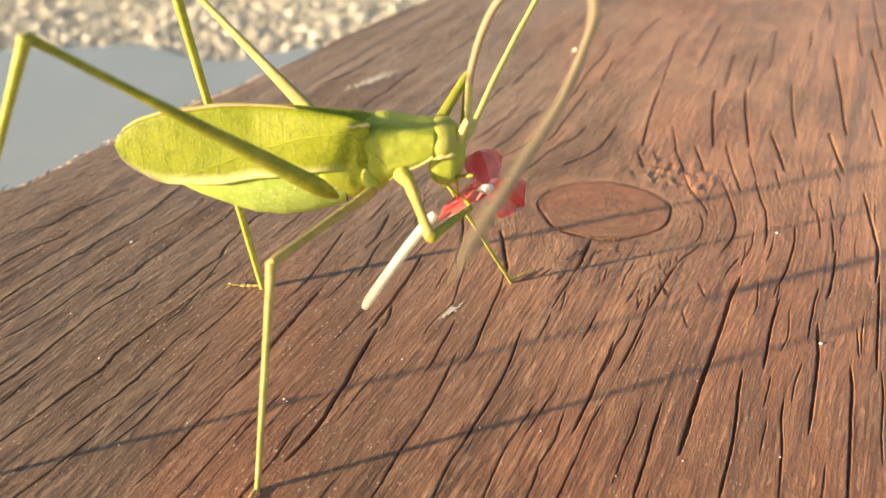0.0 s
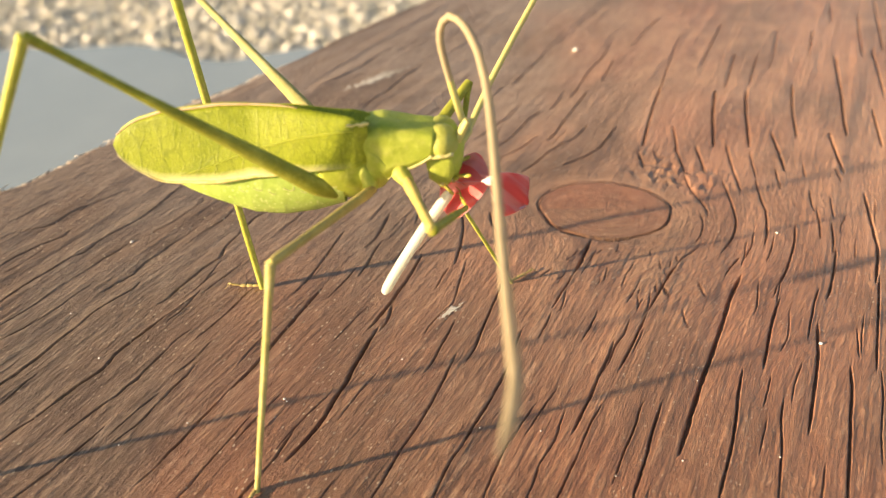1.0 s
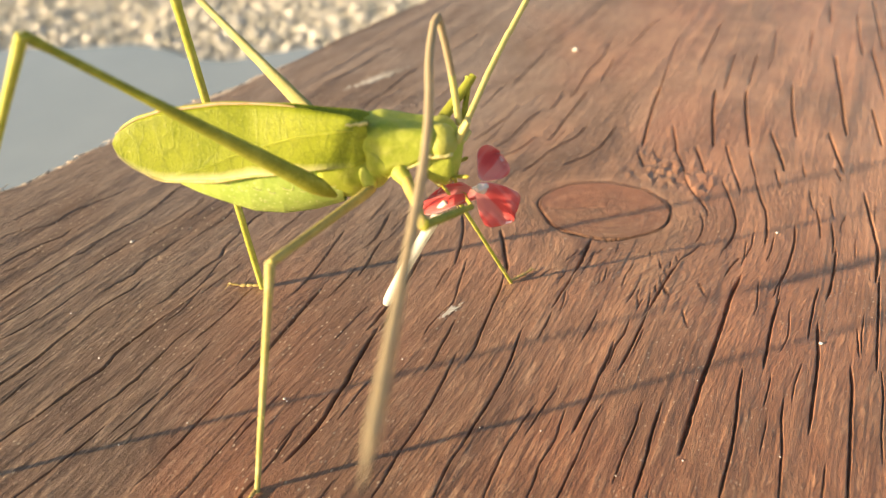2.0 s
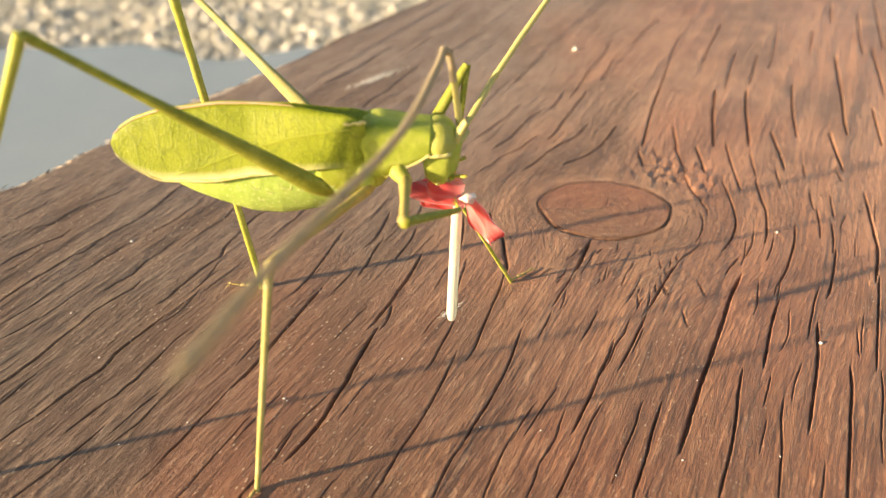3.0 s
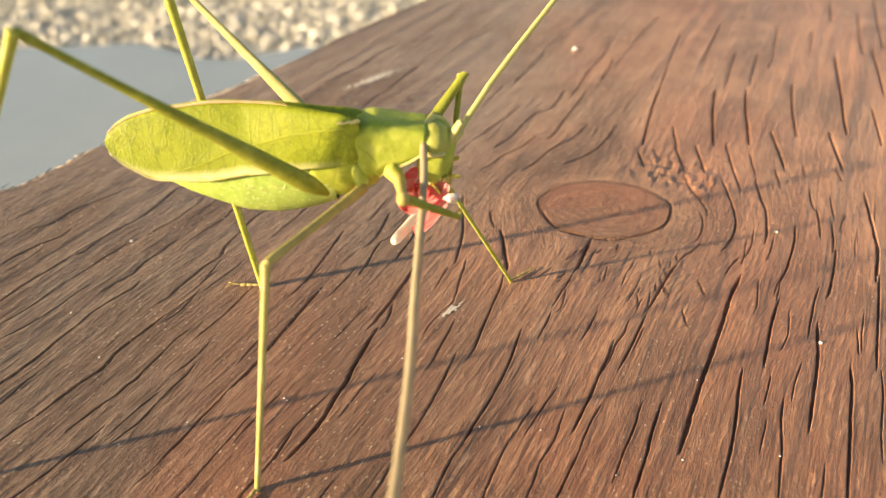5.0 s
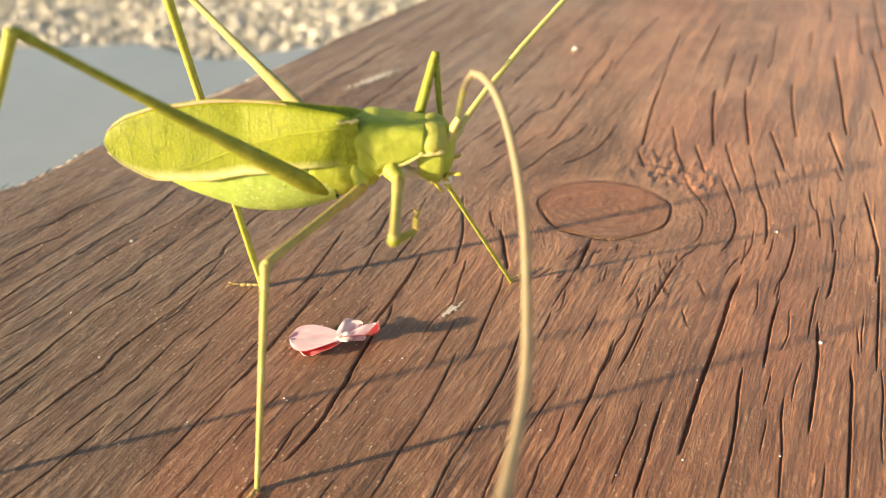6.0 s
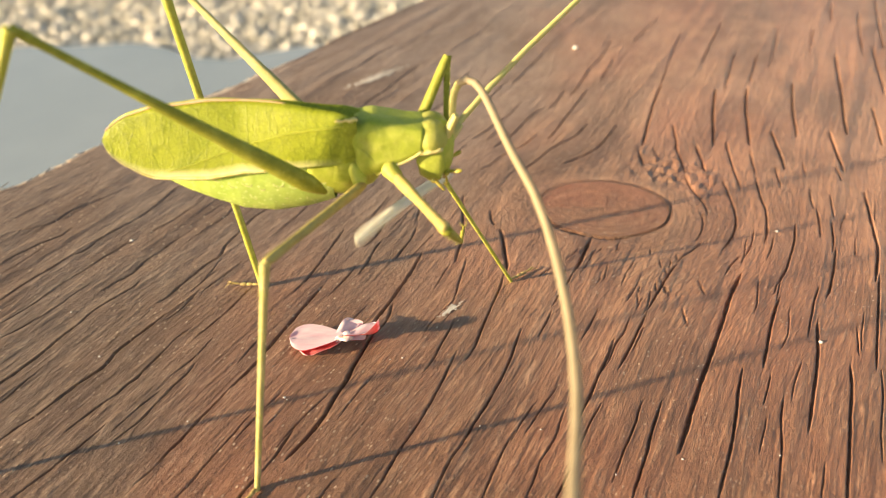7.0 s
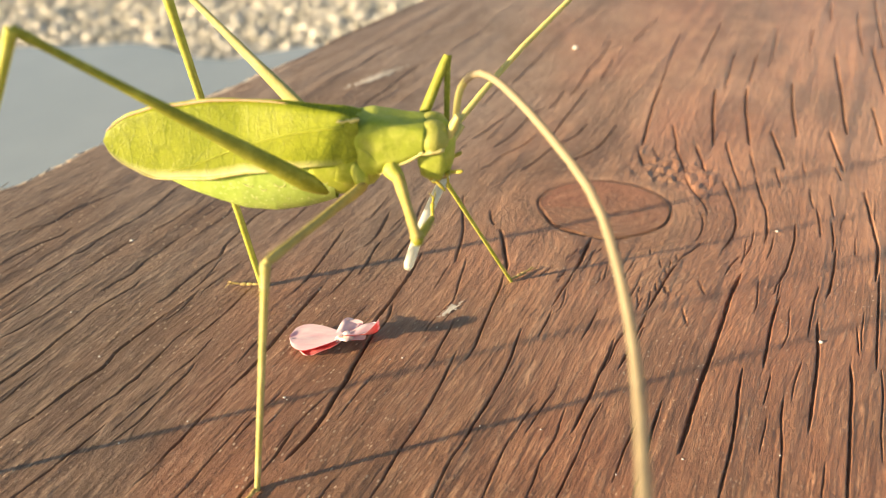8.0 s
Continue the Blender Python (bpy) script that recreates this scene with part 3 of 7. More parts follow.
crack(0.18, 5.2, 94.1, 5.3, 90.0, 5.2, 87.1)
crack(0.16, 13.9, 80.2, 14.0, 76.9, 14.1, 73.8)
crack(0.17, 19.5, 102.5, 20.0, 97.0, 20.1, 90.0, 20.5, 83.8)
crack(0.30, -40.3, 230.9, -38.7, 213.9, -36.9, 198.8, -35.2, 185.4)
crack(0.49, -36.0, 191.0, -34.3, 176.5, -32.6, 165.2, -31.0, 155.7)
crack(0.38, -31.3, 153.1, -29.8, 149.9, -28.2, 146.8)
crack(0.38, -51.7, 179.9, -51.3, 169.4, -51.1, 160.7, -50.7, 154.2, -51.0, 148.7)
crack(0.35, -45.4, 161.3, -45.7, 153.6, -46.9, 149.3, -48.7, 143.5, -49.5, 137.3, -50.8, 132.5)
crack(0.35, -39.1, 162.9, -39.2, 153.9, -39.9, 148.1, -41.6, 143.7, -43.9, 139.4)
crack(0.28, -57.0, 176.8, -56.2, 168.7, -56.3, 163.2)
crack(0.37, -58.1, 163.0, -58.8, 156.7, -58.8, 150.0, -58.9, 145.2, -59.8, 139.5)
crack(0.29, -53.7, 150.1, -54.8, 142.1, -56.8, 137.3, -57.4, 132.7, -58.5, 128.8)
crack(0.31, -63.6, 163.8, -63.5, 155.9, -64.6, 148.6, -65.7, 141.0)
crack(0.29, -72.2, 172.9, -71.8, 164.4, -71.5, 157.1)
crack(0.30, -71.2, 200.4, -70.8, 190.1, -70.6, 183.5, -70.3, 174.3)
crack(0.30, -57.0, 215.9, -55.6, 202.7, -55.8, 193.4, -54.7, 181.2, -54.3, 172.8)
crack(0.30, -52.3, 203.5, -51.1, 193.6, -50.6, 186.6)
crack(0.27, -94.2, 204.0, -94.7, 194.7, -95.2, 185.9)
crack(0.29, -83.2, 175.6, -83.5, 167.0, -83.5, 159.1)
crack(0.29, -50.2, 242.9, -50.7, 228.3, -50.9, 215.9)
crack(0.36, -31.6, 246.7, -30.7, 228.0, -30.2, 218.3, -29.8, 210.5)
crack(0.34, -23.1, 223.0, -22.0, 208.8, -20.9, 195.6)
crack(0.34, -17.5, 226.4, -16.9, 215.9, -15.7, 201.5)
crack(0.27, -15.7, 250.4, -13.7, 229.4, -12.9, 214.8)
crack(0.32, -5.9, 252.7, -4.5, 230.7)
crack(0.52, -23.0, 194.9, -20.9, 181.6, -19.0, 172.3, -17.0, 163.0)
crack(0.56, -16.0, 198.5, -14.2, 186.9, -12.2, 177.5, -10.0, 166.6)
crack(0.45, -6.1, 207.7, -4.4, 193.9, -3.0, 185.7, -1.1, 176.2)
crack(0.58, 1.8, 234.0, 4.4, 216.1, 6.2, 203.1, 7.5, 191.2, 8.9, 182.0)
crack(0.37, 5.1, 274.8, 7.3, 250.4, 9.0, 237.7)
crack(0.42, 10.8, 244.5, 13.3, 227.2, 15.5, 210.6)
crack(0.47, 13.1, 201.1, 15.1, 188.5, 16.3, 180.3)
crack(0.39, -27.5, 168.9, -25.4, 162.6, -23.6, 156.9)
crack(0.35, -24.7, 159.0, -21.8, 152.6, -19.6, 147.7)
crack(0.44, -20.8, 161.6, -18.3, 155.8, -15.9, 149.6)
crack(0.34, -15.0, 165.9, -12.7, 158.8, -10.7, 152.9, -8.2, 146.1)
crack(0.52, -6.8, 176.1, -4.4, 168.9, -2.4, 162.7, -1.5, 159.0)
crack(0.52, 5.1, 182.3, 6.9, 174.2, 8.7, 167.1, 9.6, 163.7)
crack(0.39, -3.6, 283.0, -1.7, 263.4)
crack(0.38, 8.9, 292.8, 11.5, 266.3, 13.7, 244.6)
crack(0.27, -3.4, 159.1, -1.2, 150.8)
crack(0.28, -9.5, 163.9, -6.4, 153.2)
crack(0.25, 1.4, 163.9, 2.8, 157.8)
crack(0.27, 7.9, 164.4, 9.7, 159.0)
crack(0.23, -30.9, 130.9, -30.3, 127.4)
crack(0.20, -23.5, 130.9, -23.3, 128.1)
crack(0.47, -112.6, 183.8, -113.3, 175.0, -113.0, 165.8, -113.8, 158.8, -115.2, 150.9)
crack(0.33, -98.0, 173.7, -98.2, 167.8, -98.0, 161.5, -97.5, 154.9, -97.9, 148.9, -97.1, 143.1)
crack(0.32, -80.4, 156.9, -81.0, 148.6, -81.1, 142.7)
crack(0.27, -107.2, 197.2, -106.3, 183.6, -106.5, 175.3)
crack(0.22, -28.8, 155.7, -26.4, 151.6)

# broad waves along the grain, and the ring of the knot
rng = np.random.default_rng(3)
for k in range(70):
    a0, g0 = rng.uniform(-128, 22), rng.uniform(30, 150)
    if math.hypot((a0 - KNOT[0]) / 20, (g0 - KNOT[1]) / 20) > 1:
        crack(0.12, a0, g0, a0 + rng.normal(0, 0.25), g0 + rng.uniform(2, 5), a0 + rng.normal(0, 0.5), g0 + rng.uniform(6, 12))
# short tears below the knot, fanning out
for k in range(26):
    a0, g0 = rng.uniform(-35, -6), rng.uniform(98, 117)
    lean = (a0 + 24) * -0.035 + rng.normal(0, 0.12)
    long = rng.uniform(1.5, 4.5)
    crack(rng.uniform(0.10, 0.17), a0, g0, a0 + lean * long * 0.5 + rng.normal(0, 0.15), g0 + long * 0.5, a0 + lean * long, g0 + long)
for k in range(26):
    wave, phase, tilt = rng.uniform(0.12, 1.6), rng.uniform(0, 6.28), rng.uniform(-0.03, 0.03)
    HEIGHT += 0.020 / (0.5 + wave) * np.sin(AA * wave + GG * tilt + phase + 0.6 * np.sin(GG * 0.05 + k))
ka = ((AA - KNOT[0]) * math.cos(GRAIN) + (GG - KNOT[1]) * math.sin(GRAIN)) / KNOT[2]
kg = ((GG - KNOT[1]) * math.cos(GRAIN) - (AA - KNOT[0]) * math.sin(GRAIN)) / KNOT[3]
KR = np.sqrt(ka ** 2 + kg ** 2)
KT = np.arctan2(kg, ka)
rim = KR - 1 - 0.03 * np.sin(KT * 3 + 1) - 0.02 * np.sin(KT * 7)
HEIGHT *= np.clip((KR - 0.9) / 0.4, 0.25, 1)
HEIGHT -= 0.65 * np.exp(-(rim / 0.015) ** 2) * (0.55 - 0.45 * np.sin(KT)) * (0.8 + 0.2 * np.sin(KT * 11)) + 0.03 * np.exp(-(rim / 0.08) ** 2) - 0.07 * np.exp(-((rim + 0.035) / 0.02) ** 2)
# fibrous relief all over, and rough, torn patches round the knot
body = np.clip((KR - 0.95) / 0.15, 0.35, 1)
HEIGHT += body * (0.06 * rough(0.30, 0.03, 11) + 0.035 * rough(0.9, 0.05, 1) + 0.030 * rough(1.9, 0.08, 2) + 0.026 * rough(3.6, 0.16, 3) + 0.035 * rough(1.7, 0.9, 4))
RP = np.exp(-(((AA + 22) / 10) ** 2 + ((GG - 147) / 6) ** 2))
HEIGHT += RP * (0.42 * rough(0.75, 0.6, 5) + 0.20 * rough(1.7, 1.1, 6))
RP2 = np.exp(-(((AA + 22) / 15) ** 2 + ((GG - 109) / 8) ** 2))
HEIGHT += RP2 * (0.10 * rough(0.4, 0.10, 7) + 0.06 * rough(1.4, 0.2, 8) + 0.05 * rough(3.0, 0.4, 9))
# worn, broken arris along the edge
edge_d = AA - EDGE
EDGE_WAVE = 1.4 * np.sin(GG * 0.09) + 0.9 * np.sin(GG * 0.23 + 1) + 0.5 * np.sin(GG * 0.61 + 2)
HEIGHT -= 0.9 * np.exp(-np.clip(edge_d - 3 - EDGE_WAVE * 0.3, 0, 99) / 0.9)
# the edge runs askew to the grain
ASKEW = (np.clip(0.128 * (GG - 78), -2, 34) - 2) * np.exp(-(AA - AX[0]) / 14)


def plank():
    """The plank's top as one relief sheet that folds down over its four sides."""
    na, ng = AA.shape
    pts = np.stack([AA + ASKEW + EDGE_WAVE * 0.45 * np.exp(-(AA - AX[0]) / 3), GG, HEIGHT], -1)
    # flow round the knot gives the grain its lines
    ra, rg = AA - KNOT[0], GG - KNOT[1]
    rr = np.maximum((ra / 15) ** 2 + (rg / 12) ** 2, 0.55)
    va = AA - ra * 0.8 / rr * np.exp(-rr * 0.08) + 1.3 * np.sin(GG * 0.031) + 0.7 * np.sin(GG * 0.083 + AA * 0.05)
    inside = np.clip((1.02 - KR) / 0.06, 0, 1)
    va = va * (1 - inside) + (KR * 9.0 + 300) * inside
    ua = GG * (1 - inside) + KT * 14 * inside
    uv_grid = np.stack([va, ua], -1) * MM
    top = pts.reshape(-1, 3) * MM
    idx = np.arange(na * ng).reshape(na, ng)
    quads = np.stack([idx[:-1, :-1], idx[1:, :-1], idx[1:, 1:], idx[:-1, 1:]], -1).reshape(-1, 4)
    # the sides: a skirt from the outline down to the underside
    border = np.concatenate([idx[:, 0], idx[-1, 1:], idx[-2::-1, -1], idx[0, -2:0:-1]])
    lows = []
    for k, drop in enumerate((2.0, 44.0)):
        low = top[border].copy()
        low[:, 2] = np.minimum(low[:, 2] - 1.2 * MM, -drop * MM)
        low[:, 0] += np.where(np.arange(len(border)) >= len(border) - (len(GX) - 2), -0.8 * MM, 0)
        lows.append(low)
    verts = np.concatenate([top] + lows)
    base, nb = len(top), len(border)
    b0, b1, b2 = border, base + np.arange(nb), base + nb + np.arange(nb)
    skirt = np.concatenate([np.stack([np.roll(u, -1), u, w, np.roll(w, -1)], -1) for u, w in ((b0, b1), (b1, b2))])
    faces = np.concatenate([quads, skirt])
    me = bpy.data.meshes.new("plank")
    me.vertices.add(len(verts))
    me.vertices.foreach_set("co", verts.ravel())
    me.loops.add(faces.size)
    me.loops.foreach_set("vertex_index", faces.ravel().astype(np.int32))
    me.polygons.add(len(faces))
    me.polygons.foreach_set("loop_start", np.arange(0, faces.size, 4, dtype=np.int32))
    me.polygons.foreach_set("use_smooth", np.ones(len(faces), bool))
    me.update(calc_edges=True)
    uv = me.uv_layers.new(name="grain")
    allv = np.concatenate([uv_grid.reshape(-1, 2), uv_grid.reshape(-1, 2)[border] + (0.02, 0), uv_grid.reshape(-1, 2)[border] + (0.06, 0)])
    uv.data.foreach_set("uv", allv[faces.ravel()].ravel())
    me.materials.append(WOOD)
    ob = new("wooden_plank", me)
    ob.matrix_world = TO_WORLD
    rnd = random.Random(12)
    fray = bmesh.new()
    for k in range(700):
        g = rnd.uniform(40, 300)
        j = min(int(np.searchsorted(GX, g)), len(GX) - 1)
        p = Vector((float(pts[0, j, 0]) + abs(rnd.gauss(0.1, 0.5)), g, float(pts[3, j, 2]) - 0.15))
        d = Vector((rnd.gauss(-0.05, 0.16), rnd.choice((-1, 1)), rnd.gauss(0.05, 0.08))).normalized()
        half, long = rnd.uniform(0.10, 0.30), rnd.uniform(1.0, 4.0)
        side_way = Vector((1, 0, 0.2))
        base = [p + side_way * half, p - side_way * half, p + Vector((0, 0, half * 1.3))]
        vs = [fray.verts.new(q * MM) for q in base] + [fray.verts.new((p + d * long) * MM)]
        for f in ((0, 1, 2), (0, 2, 3), (2, 1, 3), (1, 0, 3)):
            fray.faces.new([vs[i] for i in f])
    frayed = part("frayed_fibres", fray, FRAYED, ob, "pale splintered fibres along the worn edge", smooth=True)
    tagged(frayed, "pale splintered fibres along the worn edge", kind="stuff")
    return tagged(ob, "reddish brown weathered wooden plank with long drying cracks and a knot", "plank")


plank()


def post(a, g):
    """A square post that carries the plank."""
    bm = bmesh.new()
    bmesh.ops.create_cube(bm, size=1, matrix=Matrix.Diagonal((0.15, 0.09, 0.43, 1)))
    bmesh.ops.bevel(bm, geom=bm.edges, offset=0.006, segments=2, affect="EDGES")
    ob = part("plank_post", bm, WOOD, smooth=False)
    ob.matrix_world = TO_WORLD @ Matrix.Translation((a * MM, g * MM, -0.044 - 0.214))
    return tagged(ob, "square wooden post under the plank", "post", "posts of the plank")


post(-40, -170)
post(-40, 1100)


def height_at(a, g):
    i = min(max(int(np.searchsorted(AX, a)), 0), len(AX) - 1)
    j = min(max(int(np.searchsorted(GX, g)), 0), len(GX) - 1)
    return float(HEIGHT[i, j])


def on_plank(x, y):
    """The plank's height, in mm, at a place of the world in mm."""
    p = TO_WORLD.inverted() @ Vector((x, y, 0))
    return height_at(p.x, p.y)


# ---- ground, water and gravel beside the plank ----
GROUND = -0.46


def ground():
    bm = bmesh.new()
    bmesh.ops.create_grid(bm, x_segments=60, y_segments=60, size=1.0)
    for v in bm.verts:
        r = max(abs(v.co.x), abs(v.co.y))
        v.co *= 3.0 * (r + 0.02) if r < 0.7 else 3.0 * r + (r - 0.7) ** 2 * 4000
        v.co.z = 0.012 * noise.noise(Vector((v.co.x * 1.7, v.co.y * 1.7, 0))) if r < 0.7 else 0
    ob = part("ground", bm, SAND)
    ob.location = (0, 0, GROUND)
    return tagged(ob, "pale sandy ground with gravel, sunlit", "ground", kind="structure")


ground()


def shore(x):
    return 1.36 + 0.035 * math.sin(x * 9 + 1.8) + 0.025 * math.sin(x * 21 + 0.5) - 0.35 * max(0, -0.7 - x) - 0.6 * max(0, x + 0.1)


def water():
    """A pool with an uneven shore all round."""
    bm = bmesh.new()
    ring = []
    for k in range(140):
        t = math.tau * k / 140
        x, y = -0.85 + 1.55 * math.cos(t), 0.35 + 1.5 * math.sin(t)
        wob = 1 + 0.05 * math.sin(3 * t + 1) + 0.03 * math.sin(7 * t)
        ring.append(bm.verts.new(((x + 0.85) * wob - 0.85, min(0.35 + (y - 0.35) * wob, shore(x) + 0.02), 0)))
    bm.faces.new(ring)
    ob = part("water", bm, WATER)
    ob.location = (0, 0, GROUND + 0.018)
    return tagged(ob, "still blue-grey pool of water", "water", kind="structure")


water()


def gravel():
    """Pale stones strewn beyond the pool."""
    rnd = random.Random(5)
    bm = bmesh.new()
    seed = bmesh.new()
    bmesh.ops.create_icosphere(seed, subdivisions=1, radius=1)
    base_v = [v.co.copy() for v in seed.verts]
    base_f = [[v.index for v in f.verts] for f in seed.faces]
    seed.free()
    verts, faces = [], []
    for k in range(25000):
        x = rnd.gauss(-0.55, 0.75)
        y = shore(x) - 0.02 + abs(rnd.gauss(0, 0.9))
        r = rnd.choice((0.003, 0.004, 0.005, 0.007, 0.011)) * rnd.uniform(0.7, 1.2)
        m = Matrix.Translation((x, y, rnd.uniform(-0.45, 0.25) * r)) @ Euler((rnd.uniform(0, 6), rnd.uniform(0, 6), rnd.uniform(0, 6))).to_matrix().to_4x4() \
            @ Matrix.Diagonal((r * rnd.uniform(0.8, 1.4), r, r * rnd.uniform(0.22, 0.5), 1))
        o = len(verts)
        verts += [m @ (v * rnd.uniform(0.82, 1.12)) for v in base_v]
        faces += [[o + i for i in f] for f in base_f]
    bm.free()
    me = bpy.data.meshes.new("gravel")
    me.from_pydata(verts, [], faces)
    me.materials.append(STONE)
    ob = new("gravel", me)
    ob.location = (0, 0, GROUND + 0.005)
    return tagged(ob, "pale beige gravel lying in the sun", "gravel", kind="stuff")


gravel()

# ---- the katydid ----
HOME = (-18.0, 82.0, 0.0)
katydid = tagged(new("katydid"), "bright green leaf-winged katydid feeding on a flower on the plank", "insect")
katydid.location = mm(*HOME)


def wing(side):
    """One leaf-shaped tegmen, thin, with a vein down its middle and turned edges. side: -1 near, 1 far."""
    nu, nv = 60, 16
    bm = bmesh.new()
    uvl = bm.loops.layers.uv.new("wing")
    spl = bm.loops.layers.uv.new("span")
    top = [(0, 41.6), (0.08, 42.0), (0.3, 42.5), (0.55, 42.4), (0.75, 41.7), (0.88, 41.0), (1, 40.3)]
    low = [(0, 36.6), (0.06, 36.0), (0.16, 35.8), (0.42, 34.9), (0.62, 33.9), (0.80, 33.7), (0.92, 34.4), (1, 35.2)]
    tp, lw = smooth_profile(top, nu), smooth_profile(low, nu)

    def place(i, j, off):
        u, v = i / nu, max(0.0, (j - 1) / (nv - 1))
        mid, half = (tp[i][1] + lw[i][1]) / 2, (tp[i][1] - lw[i][1]) / 2
        share = max(0.0, 1 - (max(0.0, u - 0.76) / 0.24) ** 2.4) ** 0.5
        half *= share
        mid -= 0.9 * max(0.0, 1 - u / 0.5) if side > 0 else 0
        z = mid + half * (1 - 2 * v)
        crest = 0.14 + (3.0 if side < 0 else 1.2) * max(0.0, 1 - u / 0.45) ** 1.2
        bulge = crest + ((3.65 + 0.35 * min(1, u * 4)) * (1 - 0.42 * u * u) - crest) * v ** (0.30 + 0.50 * min(1, u * 2.2))
        bulge = bulge * share + 1.2 * (1 - share) - 0.35 * max(0.0, 1 - u / 0.03)
        if j < 1:
            return mm(9.6 - 30.3 * u, side * (crest * j + 0.03 + off * 0.2), z - (0.1 + 0.45 * crest) * (1 - j)), (9.6 * MM - 30.3 * u * MM, 0.001)
        ripple = 0.02 * math.sin(u * 31 + v * 9)
        vein = 0.10 * math.exp(-((v - 0.17 - 0.98 * u) / 0.04) ** 2)
        y = side * (bulge + ripple + vein + off)
        return mm(9.6 - 30.3 * u, y, z), (9.6 * MM - 30.3 * u * MM, -2 * half * v * MM)

    for off, flip in ((0.0, False), (-0.16, True)):
        grid = [[None] * (nv + 1) for _ in range(nu + 1)]
        for i in range(nu + 1):
            for j in range(nv + 1):
                p, q = place(i, j, off)
                grid[i][j] = (bm.verts.new(p), q, (i / nu, max(0.0, (j - 1) / (nv - 1))))
        for i in range(nu):
            for j in range(nv):
                c = [grid[i][j], grid[i][j + 1], grid[i + 1][j + 1], grid[i + 1][j]]
                if flip == (side > 0):
                    c.reverse()
                f = bm.faces.new([v for v, _, _ in c])
                for loop, (_, q, w) in zip(f.loops, c):
                    loop[uvl].uv = q
                    loop[spl].uv = w
    return bm, place, nu, nv


def cord(points, radius, n=6):
    """A thin round cord through points (metres)."""
    bm = bmesh.new()
    loops = []
    for i, p in enumerate(points):
        d = (points[min(i + 1, len(points) - 1)] - points[max(i - 1, 0)]).normalized()
        s = d.orthogonal().normalized() if abs(d.z) > 0.95 else d.cross(Vector((0, 0, 1))).normalized()
        t = d.cross(s)
        r = radius(i / (len(points) - 1)) if callable(radius) else radius
        loops.append([p + (s * math.cos(math.tau * k / n) + t * math.sin(math.tau * k / n)) * r * MM for k in range(n)])
    rings(bm, loops)
    bmesh.ops.recalc_face_normals(bm, faces=bm.faces)
    return bm


for side in (-1, 1):
    bm, place, nu, nv = wing(side)
    w = part("wing", bm, WING, katydid, "leaf-shaped green wing with a net of veins")
    part("wing_rim", cord([place(i, nv, 0.02)[0] for i in range(20, nu)], lambda u: 0.05 + 0.20 * math.exp(-((u - 0.45) / 0.30) ** 2)), CREAM, w, "cream lower wing margin")
    part("wing_ridge", cord([place(i, 1, 0.02)[0] for i in range(16, nu)], lambda u: 0.05 + 0.12 * math.sin(u * 3.0)), ROSE if side < 0 else WING_VEIN, w, "pinkish upper wing edge" if side < 0 else "")
    part("wing_vein", cord([place(i, 1 + (nv - 1) * (0.17 + 0.98 * i / nu), 0.02)[0] for i in range(3, 46)], lambda u: 0.09 - 0.05 * u), WING_VEIN, w, "pale main vein")

# abdomen of overlapping rings
rings_of = [(6.2, 33.8, 2.8, 4.3), (2.6, 33.3, 3.2, 4.9), (-1.2, 33.0, 3.3, 5.2), (-5.0, 33.1, 3.2, 5.0), (-8.6, 33.6, 2.8, 4.2), (-11.8, 34.1, 2.2, 3.4), (-14.6, 34.7, 1.5, 2.4), (-17.4, 35.5, 0.8, 1.2)]
for k, ((x0, z0, w0, h0), (x1, z1, w1, h1)) in enumerate(zip(rings_of, rings_of[1:])):
    st = []
    for q in (0, 0.25, 0.5, 0.75, 1):
        st.append((x0 + (x1 - x0) * q, 0, z0 + (z1 - z0) * q, w0 + (w1 - w0) * q + 0.02 * math.sin(q * 3.14), h0 + (h1 - h0) * q + 0.02 * math.sin(q * 3.14)))
    seg = part("abdomen_ring", loft_x(st, 28, cap=False), BELLY, katydid, "speckled green abdomen ring")
    if k < 5:
        for q0, size, rise in ((0.28, 0.40, -0.10), (0.74, 0.62, 0.02), (0.55, 0.26, -0.42)):
            xm, zz = x0 + (x1 - x0) * q0, z0 + (z1 - z0) * q0
            wm, hm = w0 + (w1 - w0) * q0 + 0.03, h0 + (h1 - h0) * q0 + 0.03
            for s in (-1, 1):
                pts = [mm(xm + size * math.cos(t + 0.3 * k), s * (wm - 0.03) * math.cos(rise + 0.16 * size * math.sin(t)), zz + hm * math.sin(rise + 0.16 * size * math.sin(t))) for t in [math.pi * (1 + q / 8) for q in range(9)]]
                part("mark", cord(pts, lambda u: 0.03 + 0.09 * size * math.sin(u * 3.14)), PALE_MARK, seg, "pale yellow crescent mark")
bm = bmesh.new()
ball(bm, (-16.6, 0, 34.9), 1.3, (1.5, 0.8, 0.7))
part("ovipositor", bm, BODY, katydid, "short green tail plate")

# thorax under the wing bases
part("thorax", loft_x(smooth_profile([(3.5, 0, 34.6, 3.2, 4.2), (7, 0, 35.0, 3.2, 4.9), (10.5, 0, 35.9, 3.1, 4.5), (13.0, 0, 37.2, 2.4, 3.0), (16.6, 0, 38.0, 1.8, 1.8)], 16), 24), BODY, katydid)

